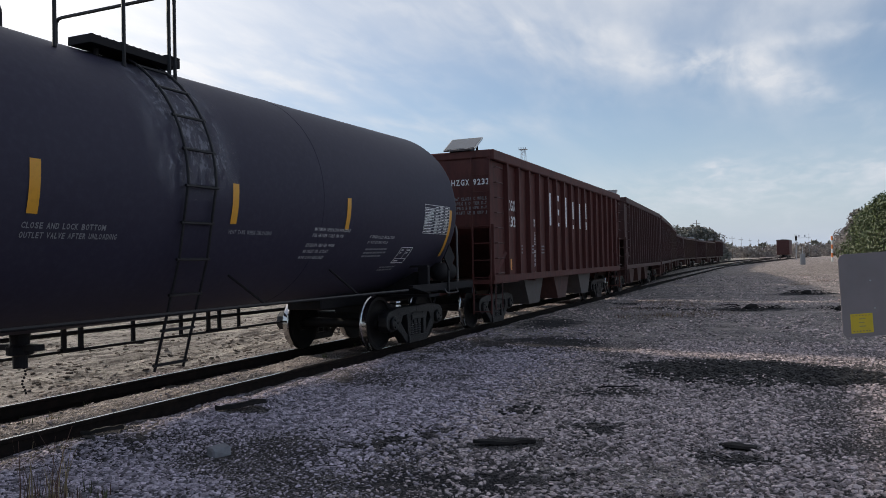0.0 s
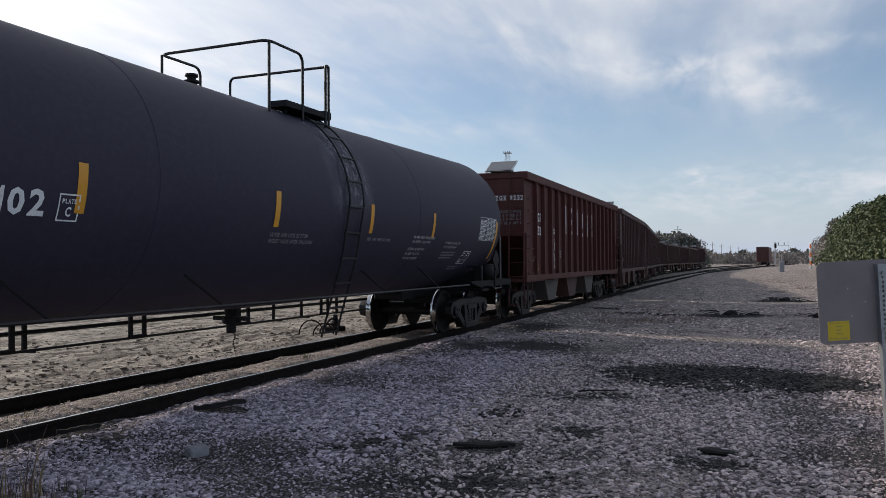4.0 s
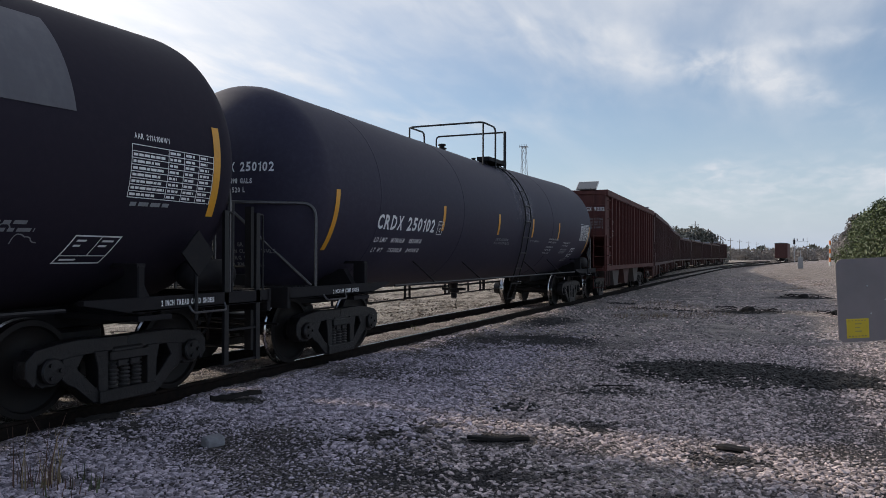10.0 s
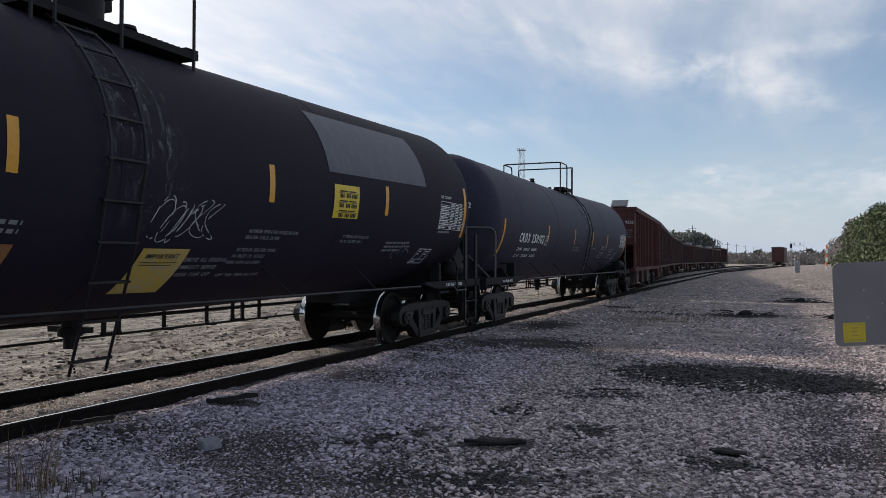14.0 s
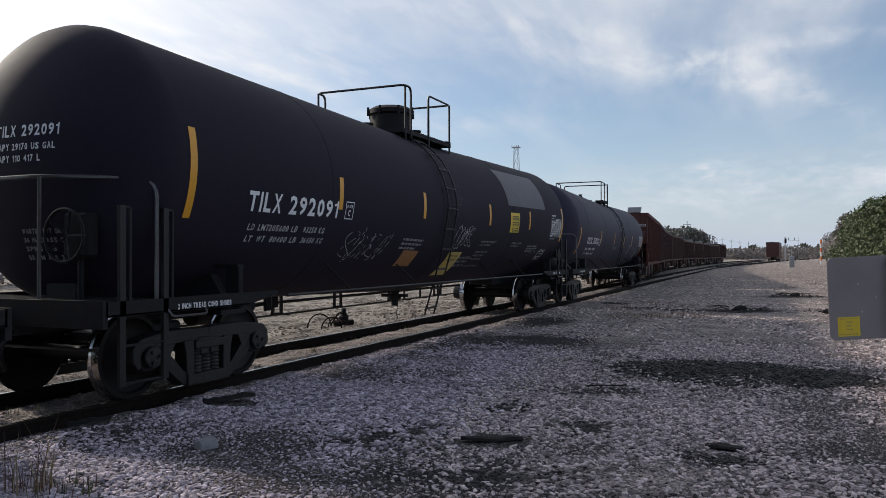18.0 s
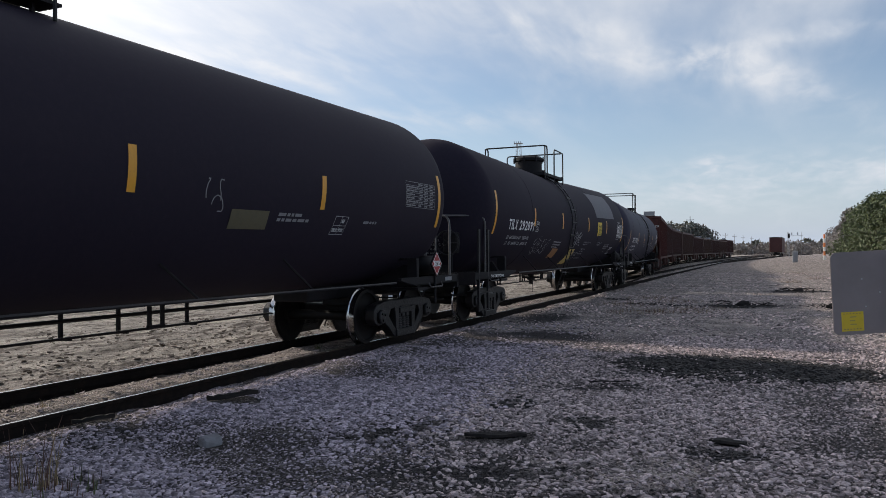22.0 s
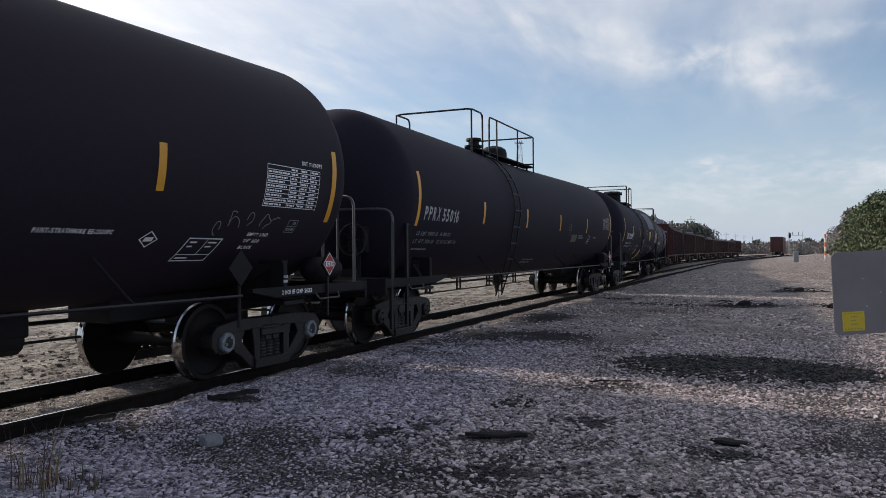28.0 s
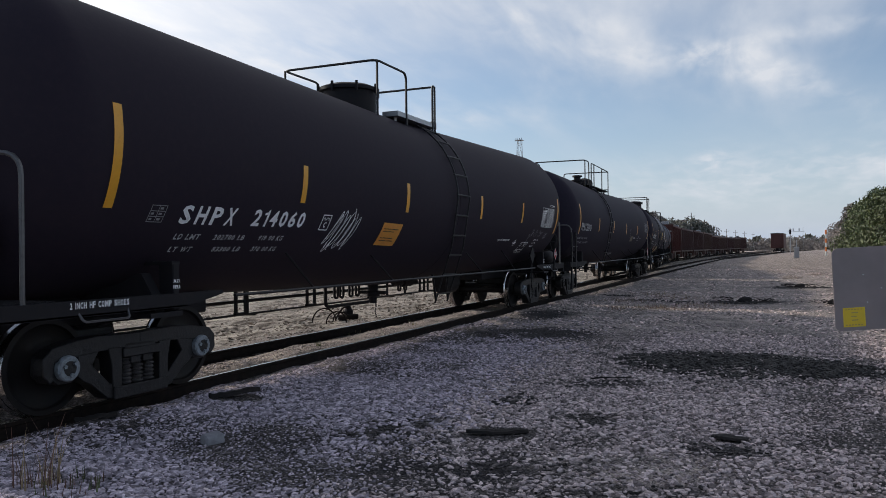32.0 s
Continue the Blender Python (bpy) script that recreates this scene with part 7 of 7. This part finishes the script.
def build_far_things():
    # lattice tower
    tower = thing("lattice_tower", "tall thin steel lattice tower with a railed top", "tower")
    tower.matrix_basis = pose(*TOWER_AT, -0.2)
    h = TOWER_HIGH
    for sx in (-1, 1):
        for sy in (-1, 1):
            bm = fresh()
            rod(bm, (sx * 2.2, sy * 2.2, 0), (sx * 0.75, sy * 0.75, h), 0.09, 4)
            part("leg", bm, M["far_steel"], tower)
    for k in range(12):
        z0, z1 = h * k / 12, h * (k + 1) / 12
        w0, w1 = 2.2 - 1.45 * k / 12, 2.2 - 1.45 * (k + 1) / 12
        bm = fresh()
        for a, b in (((-w0, -w0), (w1, -w1)), ((w0, -w0), (-w1, -w1)), ((-w0, w0), (-w1, -w1)), ((w0, w0), (w1, -w1))):
            rod(bm, (*a, z0), (*b, z1), 0.06, 4)
        part("bracing", bm, M["far_steel"], tower)
    bm = fresh()
    box(bm, -1.5, 1.5, -1.5, 1.5, h - 0.15, h + 0.05)
    for x in (-1.4, -0.5, 0.5, 1.4):
        box(bm, x - 0.10, x + 0.10, -1.6, -1.45, h - 0.6, h + 0.7)
    part("antenna_deck", bm, M["far_steel"], tower)
    # line of poles beyond the cars
    for k, (x, y, hh) in enumerate(((-18.9, 200, 10.4), (-17.4, 235, 7.6), (-17.0, 262, 8.2), (-16.0, 300, 8.4), (-14.6, 340, 8.6), (-12.5, 380, 8.8), (-10.0, 430, 9.0))):
        p = thing("utility_pole", "weathered timber utility pole with a crossarm", "utility pole", "utility poles", pose(x, y, -0.2))
        bm = fresh()
        rod(bm, (0, 0, 0), (0, 0, hh), 0.13, 6, 0.08)
        part("pole", bm, M["pole"], p)
        bm = fresh()
        box(bm, -0.9, 0.9, -0.05, 0.05, hh - 0.95, hh - 0.85)
        part("crossarm", bm, M["pole"], p)
        for x2 in (-0.8, 0.0, 0.8):
            bm = fresh()
            rod(bm, (x2, 0, hh - 0.86), (x2, 0, hh - 0.65), 0.05, 5)
            part("insulator", bm, M["far_steel"], p)
    # signal bridge far down the line
    g = thing("signal_bridge", "thin grey signal bridge over the far tracks", "signal bridge", m=pose(5.5, 330, -0.2))
    for x in (0.0, 5.0):
        bm = fresh()
        rod(bm, (x, 0, 0), (x, 0, 9), 0.06, 5)
        part("mast", bm, M["far_steel"], g)
    bm = fresh()
    box(bm, -0.5, 5.5, -0.06, 0.06, 7.4, 7.5)
    part("beam", bm, M["far_steel"], g)
    for x in (1.5, 3.6):
        bm = fresh()
        box(bm, x - 0.18, x + 0.18, -0.3, 0.1, 7.7, 8.7)
        part("signal_head", bm, M["far_steel"], g)
    m = thing("signal_mast", "grey signal mast beside the far track", "signal mast", m=pose(3.6, 200, -0.2))
    bm = fresh()
    rod(bm, (0, 0, 0), (0, 0, 6.0), 0.09, 6)
    part("mast", bm, M["far_steel"], m)
    bm = fresh()
    box(bm, -0.22, 0.22, -0.2, 0.2, 4.6, 5.7)
    part("signal_head", bm, M["frame_black"], m)
    # banded marker pole
    m = thing("marker_pole", "orange and white banded marker pole by the road", "marker pole", m=pose(8.4, 150, -0.2))
    for k in range(6):
        bm = fresh()
        rod(bm, (0, 0, 0.75 * k), (0, 0, 0.75 * (k + 1)), 0.17, 8)
        part("band", bm, M["marker_orange"] if k % 2 else M["white_board"], m)
    # pale trackside cabinet
    m = thing("trackside_cabinet", "pale painted trackside equipment post", "cabinet", m=pose(2.9, 118, -0.2))
    bm = fresh()
    box(bm, -0.34, 0.34, -0.25, 0.25, 0.0, 1.55, bevel=0.04)
    part("cabinet_body", bm, M["cabinet_grey"], m)
    bm = fresh()
    rod(bm, (0, 0, 1.5), (0, 0, 2.6), 0.05, 6)
    part("mast", bm, M["far_steel"], m)


def freight_car(name, x, y, turn, w, length, z1, mat, label):
    car = thing(name, label, "freight car", m=pose(x, y, 0, 0, 0, turn))
    bm = fresh()
    box(bm, -w / 2, w / 2, 0, length, 1.05, z1, bevel=0.05)
    part("body", bm, mat, car)
    bm = fresh()
    extrude(bm, [(-w / 2 - 0.05, z1 - 0.05), (w / 2 + 0.05, z1 - 0.05), (w / 2 + 0.02, z1 + 0.10), (0, z1 + 0.22), (-w / 2 - 0.02, z1 + 0.10)], 1, -0.08, length + 0.08)
    part("roof", bm, M["chute"], car, "pale weathered roof")
    for k in range(5):
        xx = -w / 2 + 0.15 + (w - 0.3) * k / 4
        bm = fresh()
        box(bm, xx - 0.05, xx + 0.05, -0.06, 0.02, 1.1, z1 - 0.1)
        part("end_post", bm, mat, car)
    for k in range(5):
        bm = fresh()
        box(bm, -w / 2 + 0.08, w / 2 - 0.08, -0.05, 0.02, 1.35 + 0.62 * k, 1.43 + 0.62 * k)
        part("end_rib", bm, mat, car)
    bm = fresh()
    box(bm, -0.35, 0.35, -0.5, length + 0.5, 0.72, 1.05)
    part("centre_sill", bm, M["frame_black"], car)
    bm = fresh()
    for k in range(10):
        rod(bm, (w / 2 - 0.55, -0.1, 0.5 + 0.38 * k), (w / 2 - 0.1, -0.1, 0.5 + 0.38 * k), 0.02, 5)
    part("end_ladder", bm, M["frame_black"], car)
    bogie(car, 2.0)
    bogie(car, length - 2.0)
    return car


def build_standing_cars():
    freight_car("boxcar", 0.75, 212, -3.0, 3.0, 15.5, 4.75, M["boxcar"], "brown red boxcar standing far down the track")
    freight_car("gondola", -5.6, 385, -3.0, 3.0, 14, 4.2, M["hopper_dark"], "dark freight car standing at the yard's end")
    freight_car("covered_hopper", -1.9, 392, -3.0, 3.0, 14, 3.6, M["white_board"], "pale covered hopper standing at the yard's end")


def build_switch_stand():
    """Ground throw beside the far rail with its bent handle and loose cables."""
    s = thing("switch_stand", "low rusty ground throw switch stand with loose cables", "switch stand")
    s.matrix_basis = pose(-9.4, 15.9, ground_z(-9.4, 15.9))
    bm = fresh()
    box(bm, -0.16, 0.16, -0.24, 0.24, 0.0, 0.14, bevel=0.03)
    part("base", bm, M["rail_side"], s)
    bm = fresh()
    lathe(bm, [(0.10, 0.11), (0.22, 0.12), (0.30, 0.07), (0.42, 0.05)], 10, axis=2)
    part("spindle", bm, M["frame_black"], s)
    bm = fresh()
    tube(bm, arc_points([(0, 0.1, 0.25), (0.05, -0.3, 0.36), (0.1, -0.75, 0.08)], 0.2), 0.022)
    part("throw_lever", bm, M["rail_side"], s)
    for k, (dx, dy, r) in enumerate(((-0.2, -0.75, 0.26), (0.1, -0.5, 0.18), (0.25, -0.95, 0.22))):
        bm = fresh()
        pts = [(dx + r * math.cos(a) * 0.6, dy + r * math.cos(a), 0.02 + max(0, r * 1.2 * math.sin(a))) for a in [math.pi * i / 10 for i in range(11)]]
        tube(bm, pts, 0.016, 5)
        part("loose_cable", bm, M["rail_side"], s)


build_gravel()
build_cinders()
build_litter()
build_weeds()
build_sign()
build_woods()
build_far_things()
build_standing_cars()
build_switch_stand()


# ---- what moves ----
def motions():
    times = [0.8 * i for i in range(41)]
    for car, place, half, sets in ROLLING:
        walk(car, [(t, on_track(place + rolled(t), half)) for t in times])
        near = place < 40
        if not near:
            continue
        for axle, y in sets:
            rows, t, last = [], 0.0, None
            while t < 32.0:
                rows.append((t, pose(0, y, 0.455, -math.degrees(rolled(t) / 0.455))))
                goal = rolled(t) + 0.60
                while t < 32.0 and rolled(t) < goal:
                    t += 1 / 30
            rows.append((32.0, pose(0, y, 0.455, -math.degrees(rolled(32.0) / 0.455))))
            walk(axle, rows)


motions()
